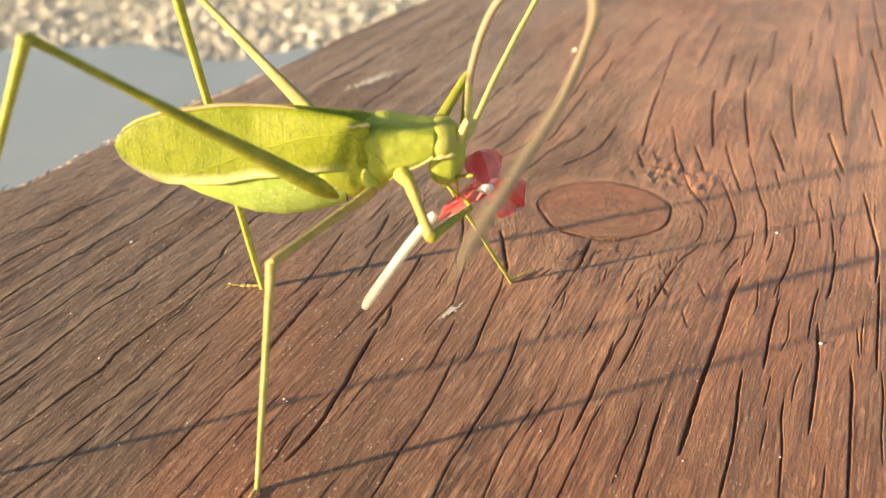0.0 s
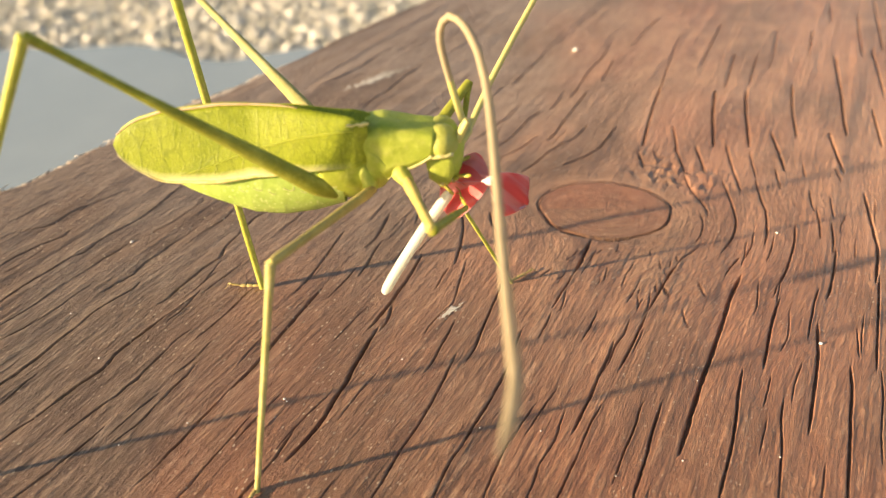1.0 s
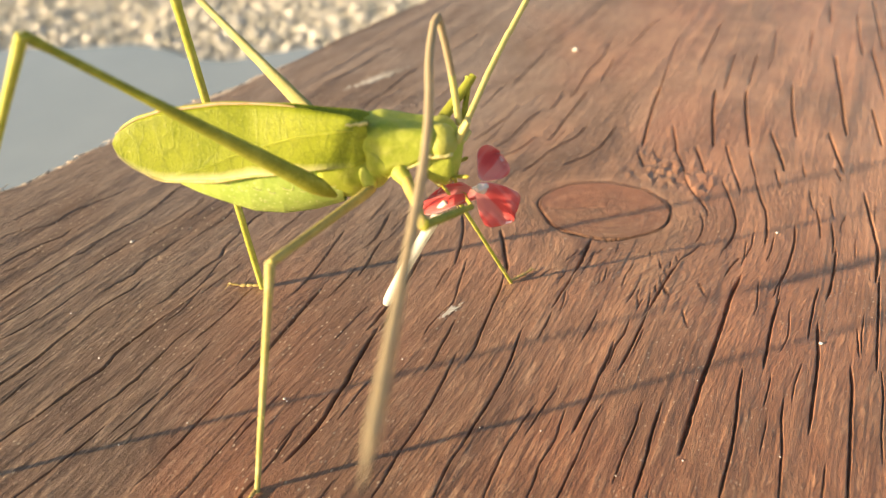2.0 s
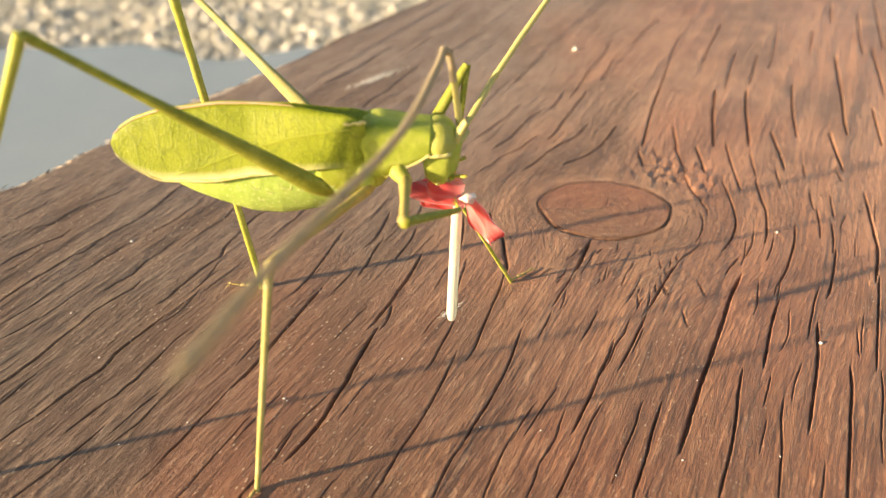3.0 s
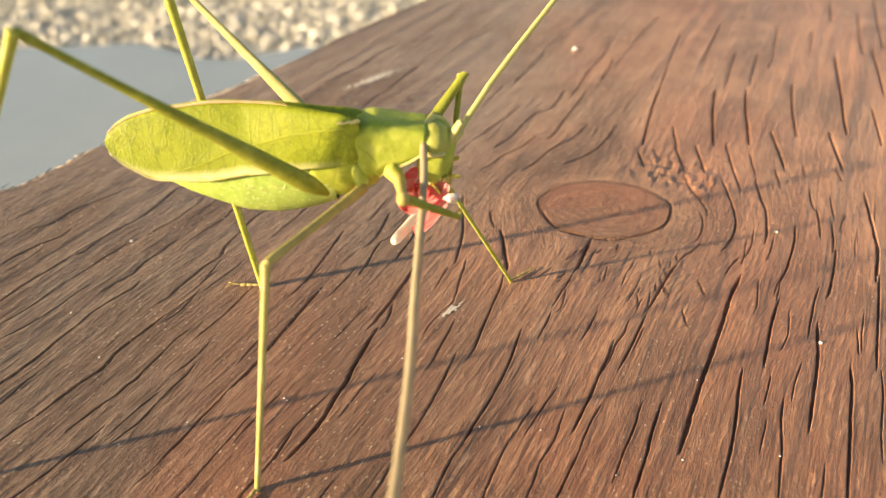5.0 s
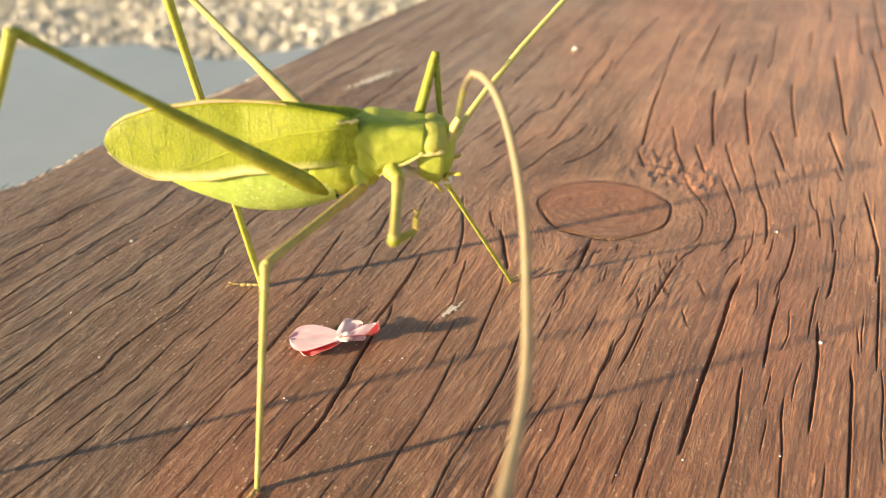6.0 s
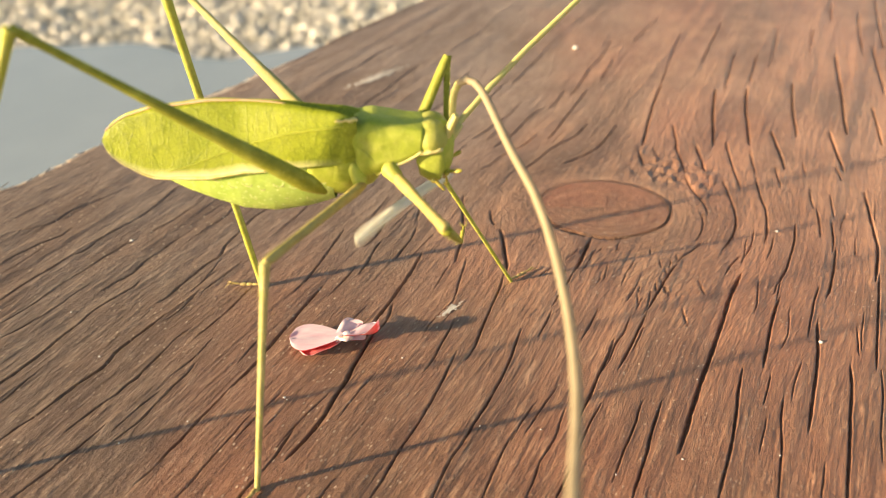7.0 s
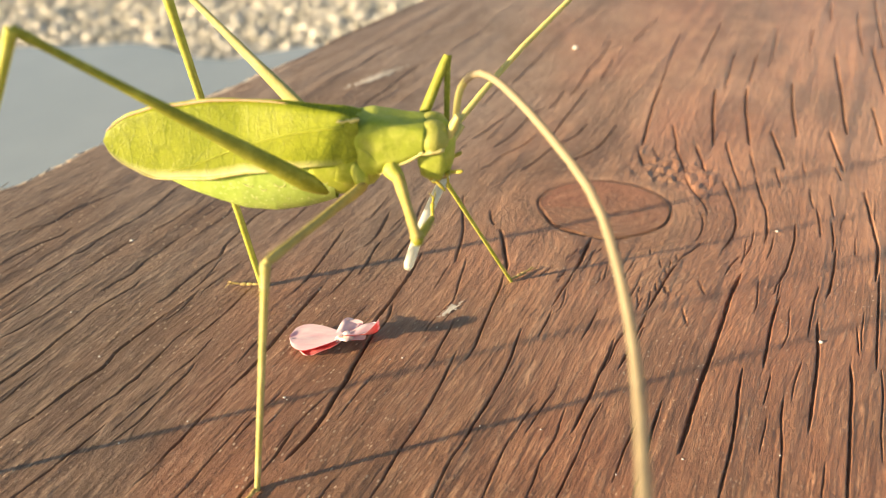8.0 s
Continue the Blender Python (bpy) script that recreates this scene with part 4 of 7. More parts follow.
def plate(outline, y, bulge, side):
    """A pillow-shaped plate of the body's side: its outline in x and z, mm."""
    bm = bmesh.new()
    cx, cz = sum(p[0] for p in outline) / len(outline), sum(p[1] for p in outline) / len(outline)
    closed = outline + outline[:1]
    fine = [Vector(p).lerp(Vector(q), k / 5) for p, q in zip(closed, closed[1:]) for k in range(5)]
    n = len(fine)
    fine = [(fine[k - 1] + fine[k] * 2 + fine[(k + 1) % n]) / 4 for k in range(n)]
    loops = []
    for r in (1.06, 1.0, 0.93, 0.8, 0.6, 0.35, 0.1):
        loops.append([mm(cx + (p.x - cx) * r, side * (y + bulge * (1 - r ** 4) - (0.9 if r > 1 else 0)), cz + (p.y - cz) * r) for p in fine])
    rings(bm, loops)
    bmesh.ops.recalc_face_normals(bm, faces=bm.faces)
    return bm


for s in (-1, 1):
    for outline, y, bulge in (([(9.5, 38.4), (10.6, 37.8), (12.2, 36.0), (11.3, 34.3), (9.6, 34.4), (9.2, 36.4)], 3.4, 0.35),
                              ([(6.2, 37.0), (9.0, 37.4), (9.3, 34.6), (8.2, 32.6), (6.0, 33.2)], 2.9, 0.35)):
        part("side_plate", plate(outline, y, bulge, s), BODY, katydid)


def pronotum():
    """A saddle over the neck, with side lobes that hang down."""
    bm = bmesh.new()
    nu, nv = 18, 36
    loops = []
    for i in range(nu + 1):
        u = i / nu
        x = 9.0 + 8.35 * u
        zt = 41.45 - 1.5 * u - 0.25 * math.sin(u * math.pi) - 1.0 * max(0.0, 1 - u * 4)
        w = 3.75 - 0.5 * u
        drop = 5.9 - 3.3 * u + 0.3 * math.sin(u * math.pi)
        ring = []
        for j in range(nv + 1):
            t = -1 + 2 * j / nv
            ang = t * 1.45
            y = w * math.copysign(abs(math.sin(ang)) ** 0.32, t)
            z = zt - drop * (1 - math.cos(ang) ** 0.5) / (1 - math.cos(1.45) ** 0.5) - 0.35 * max(0.0, t)
            low = min(1.0, max(0.0, (zt - z) / drop))
            ring.append(mm(x + 2.7 * low ** 3.2 * (1 - u) - 0.35 * low * u, y, z))
        loops.append(ring)
    vs = [[bm.verts.new(p) for p in r] for r in loops]
    for r0, r1 in zip(vs, vs[1:]):
        for j in range(nv):
            bm.faces.new((r0[j], r1[j], r1[j + 1], r0[j + 1]))
    for v in bm.verts:
        n3 = noise.noise(v.co * 900)
        v.co += Vector((0, math.copysign(0.10, v.co.y) * n3, 0.08 * n3)) * MM
    ob = part("pronotum", bm, BODY, katydid, "smooth green saddle behind the head")
    sol = ob.modifiers.new("thickness", "SOLIDIFY")
    sol.thickness, sol.offset = 0.0003, -1
    for j in (0, nv):
        part("pronotum_rim", cord([r[j] for r in loops], lambda u: 0.05 + 0.15 * min(1, u * 2.2)), CREAM, ob, "cream lower edge")


pronotum()
streak = [(Vector((7.2, -3.25, 41.15)).lerp(Vector((9.8, -3.35, 41.5)), t / 8) + Vector((0, 0, 0.10 * math.sin(t * 2.1)))) * MM for t in range(9)]
part("shoulder_streak", cord(streak, lambda u: 0.10 + 0.14 * u + 0.05 * math.sin(u * 11)), CREAM, katydid, "cream streak at the wing base")

# head, keyed to nod a little
NECK = (16.4, 0.0, 37.6)
head = part("head", loft_z([(z, x - NECK[0], 0, rx, ry) for z, x, rx, ry in
                            smooth_profile([(2.45, 18.0, 0.5, 0.4), (2.1, 18.2, 1.5, 1.2), (1.0, 18.5, 2.05, 1.7), (-0.5, 18.6, 2.15, 2.05), (-1.2, 18.6, 2.1, 2.12), (-2.4, 18.7, 1.95, 2.0), (-4.0, 18.8, 1.5, 1.5), (-4.9, 18.9, 0.8, 0.9)], 18)], 22),
            BODY, katydid, "green head")
head.location = mm(*NECK)
head.scale = (1, 1.4, 1)


def on_head(bm, name, mat, label=""):
    return part(name, bm, mat, head, label)


for s in (-1, 1):
    bm = bmesh.new()
    ball(bm, (1.55, s * 0.74, 0.50), 1.08, (1.95, 1.60, 2.0), 28, Euler((0, radians(12), 0)).to_matrix().to_4x4())
    on_head(bm, "eye", HEAD_TOP, "smooth olive eye")
    on_head(cord([mm(-0.15 + 0.45 * q, s * (2.12 + 0.16 * math.sin(q * 0.45)), -0.55 + 0.07 * q + 0.07 * math.sin(q * 2.3)) for q in range(8)], lambda u: 0.20 + 0.10 * math.sin(0.5 + u * 2.4) + 0.05 * math.sin(u * 17)), "cheek_stripe", CREAM, "cream stripe below the eye")
    on_head(plate([(-0.2, -0.6), (3.0, -0.5), (3.3, -2.6), (2.6, -4.2), (0.8, -3.9), (-0.1, -2.3)], 1.95, 0.22, s), "cheek", BODY)
    on_head(plate([(0.1, -2.9), (1.0, -3.2), (2.0, -4.2), (1.3, -4.5), (0.2, -3.8)], 1.62, 0.25, s), "cheek_lobe", LEG_YELLOW)
    bm = bmesh.new()
    ball(bm, (1.9, s * 0.75, -4.7), 0.95, (0.75, 0.5, 1.0), 12)
    on_head(bm, "mandible", MOUTH, "ochre jaw")
    bm = limb(2.6, [(0, 0.24), (0.5, 0.20), (0.9, 0.26), (1, 0.1)], 8, steps=8)
    palp = on_head(bm, "palp", MOUTH, "small jointed palp")
    palp.matrix_local = along((2.9, s * 0.9, -4.0), (4.6, s * 1.5, -3.4))
    bm = limb(1.9, [(0, 0.2), (0.9, 0.22), (1, 0.08)], 8, steps=6)
    palp = on_head(bm, "palp", MOUTH, "small jointed palp")
    palp.matrix_local = along((1.9, s * 0.9, -5.0), (3.2, s * 1.2, -6.3))
    bm = limb(3.5, [(0, 0.40), (0.25, 0.60), (0.7, 0.50), (1, 0.40)], 12, steps=10)
    scape = on_head(bm, "antenna_base", ANTENNA_BASE, "stout yellow-green antenna base")
    scape.matrix_local = along((3.15, -0.71, 0.21), (4.70, -0.82, 3.92)) if s < 0 else along((3.0, 0.93, -2.2), (4.75, 2.57, -0.7))
for k in range(7):
    bm = bmesh.new()
    ball(bm, (1.4 + 0.34 * k, -1.5 + 0.1 * (k % 3), -4.35 - 0.30 * (k % 2) + 0.1 * k), 0.34, (1.0, 0.8, 0.8 + 0.2 * (k % 3)), 8)
    on_head(bm, "mouth_fold", (MOUTH, PALE_MARK, TARSUS)[k % 3])
bm = bmesh.new()
ball(bm, (3.0, 0, -3.4), 1.2, (0.6, 0.9, 1.1), 12)
on_head(bm, "upper_lip", MOUTH, "ochre upper lip")

# antennae: chains of stiff joints
LENGTHS = [1.2] * 18 + [4.2] * 12
antenna, total = [], sum(LENGTHS)
run = 0.0
for k, length in enumerate(LENGTHS):
    r0, r1 = 0.43 + 0.05 * run / total, 0.43 + 0.05 * (run + length) / total
    run += length
    joint = limb(length + 0.22, [(0, r0), (1, r1 if k < len(LENGTHS) - 1 else 0.06)], 12, steps=4)
    ball(joint, (0, 0, 0), r0 * 1.01, seg=12)
    antenna.append(part("antenna_joint", joint, ANTENNA_BASE if k < 5 else ANTENNA, katydid, "thin tan antenna joint"))
antenna_far = []
for k in range(8):
    joint = limb(7.1, [(0, 0.42 - 0.02 * k), (1, 0.40 - 0.02 * k)], 12, steps=6)
    ball(joint, (0, 0, 0), 0.42 - 0.02 * k, seg=12)
    antenna_far.append(part("antenna_joint", joint, ANTENNA_BASE if k < 5 else ANTENNA, katydid, "thin yellow antenna joint"))


# legs
def spines(bm, length, radius, count, rise=0.5):
    """Small spines in two rows on a shin."""
    for k in range(count):
        u = 0.10 + 0.85 * k / count
        for s in (-1, 1):
            base = mm(length * u, s * radius * 0.6, radius * 0.7)
            tip = base + mm(0.35, s * 0.25, rise)
            v = [bm.verts.new(base + mm(dx, 0, dz)) for dx, dz in ((-0.09, 0), (0.09, 0.02), (0, -0.12))]
            t = bm.verts.new(tip)
            for i in range(3):
                bm.faces.new((v[i], v[(i + 1) % 3], t))
    return bm


def shin(length, r, name="tibia", mat=LEG, spiny=10, tip=1.0):
    ob = part(name, limb(length, [(0, r * 1.25), (0.05, r * 1.15), (0.12, r * 0.95), (0.6, r * 0.85), (1, r * 0.8 * tip)], 12, steps=24), mat, katydid)
    if spiny:
        part("spines", spines(bmesh.new(), length, r * 0.9, spiny, 0.42), LEG_YELLOW, ob, smooth=False)
    return ob


def foot(size, mat=TARSUS):
    """A tarsus of three pads and two claws along x."""
    bm = bmesh.new()
    x = 0.0
    for length, r, rise in ((1.5, 0.26, 0.10), (1.0, 0.30, 0.05), (1.0, 0.32, 0.0), (1.6, 0.19, 0.22)):
        ball(bm, (x + length / 2, 0, r * 0.8 + rise), r, (length / 2 / r * 1.18, 1.0, 0.80), 10, Euler((0, radians(-8 if rise > 0.2 else 4), 0)).to_matrix().to_4x4())
        ball(bm, (x + length * 0.82, 0, r * 0.45), r * 0.62, (0.9, 1.1, 0.6), 8)
        x += length * 0.84
    for s in (-1, 1):
        hook = [mm(x + 0.9 * q, s * (0.10 + 0.45 * q), 0.42 + 0.35 * q - 0.85 * q * q) for q in (0, 0.25, 0.5, 0.75, 1.0)]
        claw = cord(hook, lambda u: 0.11 - 0.09 * u)
        claw.verts.index_update()
        made = [bm.verts.new(v.co) for v in claw.verts]
        for f in claw.faces:
            bm.faces.new([made[v.index] for v in f.verts])
        claw.free()
    bmesh.ops.scale(bm, vec=(size, size, size), verts=bm.verts)
    return part("tarsus", bm, mat, katydid, "brownish jointed foot")


LegSet = collections.namedtuple("LegSet", "hip knee foot femur tibia tarsus follow")


def planted(hip, knee, end, thigh, r_shin, mats, follow, toe, spiny, flat=0.8):
    """A leg that keeps its foot: hip, knee and foot in the katydid's space, mm."""
    hip, knee, end = Vector(hip), Vector(knee), Vector(end)
    fem = part("femur", limb((knee - hip).length, thigh, 14, steps=26, flat=flat), mats[0], katydid)
    tib = shin((end - knee).length, r_shin, "tibia", mats[1], spiny)
    tar = foot(1.2 if follow > 0.5 else 1.1)
    tar.matrix_local = along(end + Vector((0, 0, 0.15)), end + Vector(toe))
    return LegSet(hip, knee, end, fem, tib, tar, follow)


def local(x, y, z):
    return (x - HOME[0], y - HOME[1], z - HOME[2])


hind = [(0, 0.25), (0.025, 0.75), (0.08, 1.15), (0.25, 1.0), (0.5, 0.70), (0.75, 0.48), (0.94, 0.46), (0.98, 0.62), (1, 0.5)]
walker = [(0, 0.55), (0.08, 0.72), (0.3, 0.60), (0.8, 0.52), (0.95, 0.60), (1, 0.45)]
LEGS = [
    planted(local(-12.18, 76.65, 33.10), local(-38.16, 68.45, 55.36), local(-66.0, 60.1, on_plank(-66, 60.1)), hind, 0.50, (LEG, LEG_YELLOW), 0.8, (-4, 1, 0.1), 14, 0.55),
    planted(local(-12.5, 87.5, 34.0), local(-34.0, 97.5, 54.0), local(-30.4, 101.7, on_plank(-30.4, 101.7)), hind, 0.66, (LEG_TAN, LEG_YELLOW), 0.8, (-4, 0.2, 0.1), 44, 0.7),
    planted(local(-8.0, 78.2, 33.3), local(-17.2, 62.0, 34.4), local(-23.2, 60.7, on_plank(-23.2, 60.7)), walker, 0.45, (LEG_BROWN, LEG_TAN), 0.25, (-1.4, -3.0, 0.1), 5),
    planted(local(-2.5, 86.0, 36.5), local(-0.6, 95.0, 26.4), local(11.6, 103.2, on_plank(11.6, 103.2)), walker, 0.36, (LEG, LEG_YELLOW), 0.25, (2.2, 1.8, 0.1), 9),
]
for s, x in ((-1, 10.0), (1, 10.0)):
    q0, q1 = (x - 1.1, s * 2.1, 36.0), (x - 0.25, s * 3.75, 33.1)
    hip_joint = part("coxa", limb(3.6, [(0, 0.8), (0.35, 1.05), (0.75, 0.95), (0.95, 0.75), (1, 0.4)], 14, steps=14), BODY, katydid, "yellow-green hip joint")
    hip_joint.matrix_local = along(q0, q1)

FRONT_HIP = (14.05, -4.50, 34.60)
FRONT_HIP_FAR = local(-3.0, 85.5, 34.0)
front_femur = part("femur", limb(11.5, [(0, 0.75), (0.1, 0.85), (0.5, 0.62), (0.9, 0.66), (0.97, 0.85), (1, 0.6)], 14, steps=22, flat=0.85), LEG_BROWN, katydid)
for s in (-1, 1):
    q0, q1 = Vector((12.68, -2.80, 35.52)), Vector(FRONT_HIP)
    q0.y, q1.y = -s * q0.y, -s * q1.y
    coxa = part("coxa", limb((q1 - q0).length + 0.5, [(0, 0.7), (0.3, 1.1), (0.75, 0.85), (1, 0.6)], 14, steps=14), LEG_YELLOW, katydid, "yellow-green hip joint")
    coxa.matrix_local = along(q0, q1)
front_tibia = shin(12.5, 0.55, "tibia", LEG, 6, 0.8)
front_foot = foot(0.9, MOUTH)
front_foot.parent = front_tibia
front_foot.matrix_local = along((12.3, 0, -0.1), (14.5, 0.6, -1.6))
far_femur = part("femur", limb(12.5, [(0, 0.75), (0.1, 0.9), (0.5, 0.75), (0.9, 0.62), (1, 0.5)], 14, steps=22, flat=0.85), LEG, katydid)
far_tibia = shin(13.0, 0.42, "tibia", LEG, 6, 0.8)
far_foot = foot(0.85, MOUTH)
far_foot.parent = far_tibia
far_foot.matrix_local = along((12.8, 0, -0.1), (15.5, 0.2, -1.2))

# ---- the flower: a pale tube and red petals, two things once they part ----
tube_bm = limb(17.2, [(0, 0.48), (0.03, 0.68), (0.12, 0.71), (0.6, 0.70), (0.95, 0.70), (1, 0.5)], 16, steps=24, bend=0.35)
flower_tube = part("flower_tube", tube_bm, WHITE_TUBE, None, "")
tagged(flower_tube, "white-green flower tube held in the katydid's mouth", "flower stem")

flower = tagged(new("flower_petals"), "crumpled red flower petals with pale pink backs", "petals")


def petal(length, width, curl, seed, cup=0.28, wave=1.0):
    """A rounded petal along x with a waved rim: red face above, pale back below."""
    rnd = random.Random(seed)
    nu, nv = 14, 12
    ph = [rnd.uniform(0, 6.28) for _ in range(4)]
    bm = bmesh.new()

    def at(i, j, off):
        u, v = i / nu, -1 + 2 * j / nv
        w = width * (0.16 + 0.84 * math.sin(min(1, u * 1.1) * math.pi * 0.5) ** 0.9) * (math.sqrt(max(0, 1 - max(0, (u - 0.6) / 0.4) ** 2 * 0.995)))
        notch = 0.012 * length * math.exp(-(v / 0.25) ** 2) * u ** 6
        x = length * u - notch
        z = curl * length * (u ** 2) * 0.55 + cup * width * v * v * (0.4 + u) * (1 if curl > 0 else -0.6) \
            + wave * width * u * (0.13 * math.sin(5 * v + ph[0]) + 0.11 * math.sin(9 * u + 3 * v + ph[1]) + 0.07 * u * math.sin(13 * v + 4 * u + ph[2]))
        return mm(x, w * v, z + off)

    for mat, off in ((0, 0.05), (1, -0.05)):
        g = [[bm.verts.new(at(i, j, off)) for j in range(nv + 1)] for i in range(nu + 1)]
        for i in range(nu):
            for j in range(nv):
                c = [g[i][j], g[i + 1][j], g[i + 1][j + 1], g[i][j + 1]]
                if mat:
                    c.reverse()
                bm.faces.new(c).material_index = mat
    return part("petal", bm, (RED, PINK), flower)


PETALS = [petal(8.2, 3.3, -0.02, 1, 0.02, 0.22), petal(7.2, 3.1, -0.08, 2, 0.08, 1.0), petal(4.7, 2.6, 0.08, 3, 0.08, 1.0), petal(6.4, 2.5, 0.05, 4, 0.12, 1.1)]
bm = limb(2.6, [(0, 0.22), (0.3, 0.48), (0.6, 0.60), (0.85, 0.52), (1, 0.2)], 14, steps=12, flat=1.5)
for v in bm.verts:
    v.co += Vector((0.25 * noise.noise(v.co * 1500), 0.45 * noise.noise(v.co * 1100 + Vector((3, 0, 0))), 0.45 * noise.noise(v.co * 1300 + Vector((0, 7, 0))))) * MM
throat = part("throat", bm, THROAT, flower, "white throat")

# ---- grit and smears on the plank ----


def speck(x, y, r, mat=GRIT, name="grit", label="tiny white grain of grit on the wood"):
    rnd = random.Random(int(x * 100 + y))
    bm = bmesh.new()
    bmesh.ops.create_icosphere(bm, subdivisions=2, radius=r * MM)
    for v in bm.verts:
        v.co *= rnd.uniform(0.75, 1.15)
        v.co.z *= 0.7
    ob = part(name, bm, mat)
    ob.location = mm(x, y, on_plank(x, y) + r * 0.4)
    return tagged(ob, label, "grit", "grains on the plank")


def smear(x, y, length, width, turn, count):
    """A dried, flaking white smear along the grain."""
    rnd = random.Random(9)
    bm = bmesh.new()
    for k in range(count):
        u, v = rnd.gauss(0, 0.34), rnd.gauss(0, 0.3)
        ball(bm, (u * length, v * width, 0.0), rnd.uniform(0.06, 0.22) * (length / 3.4) ** 0.4, (1.6, 0.9, 0.16), 6)
    ob = part("smear", bm, DROPPING)
    ob.matrix_world = Matrix.Translation(mm(x, y, on_plank(x, y) + 0.05)) @ Matrix.Rotation(radians(turn), 4, "Z")
    return tagged(ob, "dried whitish smear on the wood", "stain")


for x, y, r in ((58.1, 87.9, 0.33), (37.6, 210.7, 0.75), (-22.4, 76.2, 0.2), (-22.0, 75.8, 0.13), (-51.7, 84.7, 0.16), (-57.0, 115.4, 0.35), (-6.1, 84.3, 0.16), (13.2, 70.4, 0.14), (31.1, 65.4, 0.15), (-7.9, 83.9, 0.12),
                (44.0, 66.0, 0.14), (22.0, 63.0, 0.13), (5.0, 71.0, 0.12), (-35.0, 72.0, 0.14), (-43.0, 68.0, 0.12), (62.0, 118.0, 0.3), (37.0, 80.0, 0.12), (-60.0, 95.0, 0.16)):
    speck(x, y, r)
smear(1.0, 95.4, 3.0, 0.9, 46, 150)
smear(-18.0, 189.8, 12.0, 2.4, 45, 260)


# ---- what moves ----
def motions():
    shifts = []
    chain_rows, chain_far = [], []
    rows = collections.defaultdict(list)

    def shift(t, x, z):
        shifts.append((t, Vector((x, 0, z))))

    def shift_at(t):
        for (t0, p), (t1, q) in zip(shifts, shifts[1:]):
            if t <= t1:
                return p.lerp(q, (t - t0) / (t1 - t0))
        return shifts[-1][1]

    def aim(a, b):
        """A pose at a that points x at b with the least twist."""
        d = (Vector(b) - Vector(a)).normalized()
        q = Vector((0, -1, 0)).rotation_difference(d)
        m = q.to_matrix().to_4x4() @ Matrix.Rotation(radians(-90), 4, "Z")
        m.translation = Vector(a) * MM
        return m

    def heading(az, el):
        a, e = radians(az), radians(el)
        return Vector((math.cos(a) * math.cos(e), math.sin(a) * math.cos(e), math.sin(e)))

    def sway(t, base, *turns):
        chain_rows.append((t, Vector(base), [heading(*p) for p in turns]))

    def sway_far(t, base, *turns):
        chain_far.append((t, Vector(base), [heading(*p) for p in turns]))

    def run_chain(joints, lengths, keyed):
        full = [keyed[0]]
        for (t0, b0, d0), (t1, b1, d1) in zip(keyed, keyed[1:]):
            worst = max(math.degrees(u.angle(w)) for u, w in zip(d0, d1))
            steps = 3 if worst > 40 and t1 - t0 > 0.09 else 1
            for k in range(1, steps):
                w = k / steps
                full.append((t0 + (t1 - t0) * w, b0.lerp(b1, w), [u.slerp(v, w, v) for u, v in zip(d0, d1)]))
            full.append((t1, b1, d1))
        for k, joint in enumerate(joints):
            path = []
            for t, base, ways in full:
                p = base.copy()
                for i in range(k):
                    p += ways[i] * lengths[i]
                path.append((t, aim(p, p + ways[k])))
            walk(joint, path)

    def reach(t, elbow, tip):
        rows[front_femur].append((t, aim(FRONT_HIP, elbow)))
        rows[front_tibia].append((t, aim(elbow, tip)))

    def reach_far(t, knee):
        rows[far_femur].append((t, aim(FRONT_HIP_FAR, knee)))
        rows[far_tibia].append((t, aim(knee, (19.6, 3.2, 28.5))))

    def hold(t, end, way):
        rows[flower_tube].append((t, aim(end, Vector(end) + Vector(way))))

    tilt = radians(PITCH)
    right, up, out = Vector((1, 0, 0)), Vector((0, math.sin(tilt), math.cos(tilt))), Vector((0, -math.cos(tilt), math.sin(tilt)))

    def set_petal(t, k, base, x, z):
        x = x.normalized()
        y = z.cross(x).normalized()
        m = Matrix((x, y, x.cross(y))).transposed().to_4x4()
        m.translation = base * MM
        rows[PETALS[k]].append((t, m))

    def petals(t, centre, *leans):
        rows[flower].append((t, Matrix.Translation(mm(*centre))))
        for k, (bx, by, bz, dx, dy, dz, roll) in enumerate(leans):
            x, r = Vector((dx, dy, dz)), radians(roll)
            set_petal(t, k, Vector((bx, by, bz)), x, out * math.cos(r) + x.cross(out).normalized() * math.sin(r))
        first = Vector(leans[0][:3]) * 0.5
        rows[throat].append((t, aim(first, first + out * 0.8 + right * 0.2)))

    sway(0.0, (20.98, 1.16, 38.25), (84, 76), (90, 80), (93, 82), (84, 84), (58, 85), (25, 83), (7, 80), (-1, 77), (-6, 76), (-11, 73), (-14, 70), (-17, 67), (-19, 62), (-21, 56), (-24, 50), (-26, 45), (-28, 38), (-32, 28), (-43, 7), (-60, -9), (-96, -20), (-109, -17), (-111, -15), (-112, -12), (-115, -9), (-115, -6), (-113, -4), (-112, -1), (-110, 2), (-109, 5))
    sway(0.1, (20.99, 1.16, 38.23), (109, 75), (123, 79), (132, 81), (136, 83), (134, 85), (106, 87), (14, 85), (-3, 81), (-9, 77), (-13, 73), (-16, 67), (-20, 53), (-29, 24), (-39, 6), (-47, -4), (-58, -13), (-77, -22), (-88, -23), (-94, -22), (-99, -20), (-103, -17), (-105, -15), (-106, -12), (-107, -9), (-107, -6), (-108, -3), (-108, 1), (-107, 5), (-105, 10), (-103, 13))
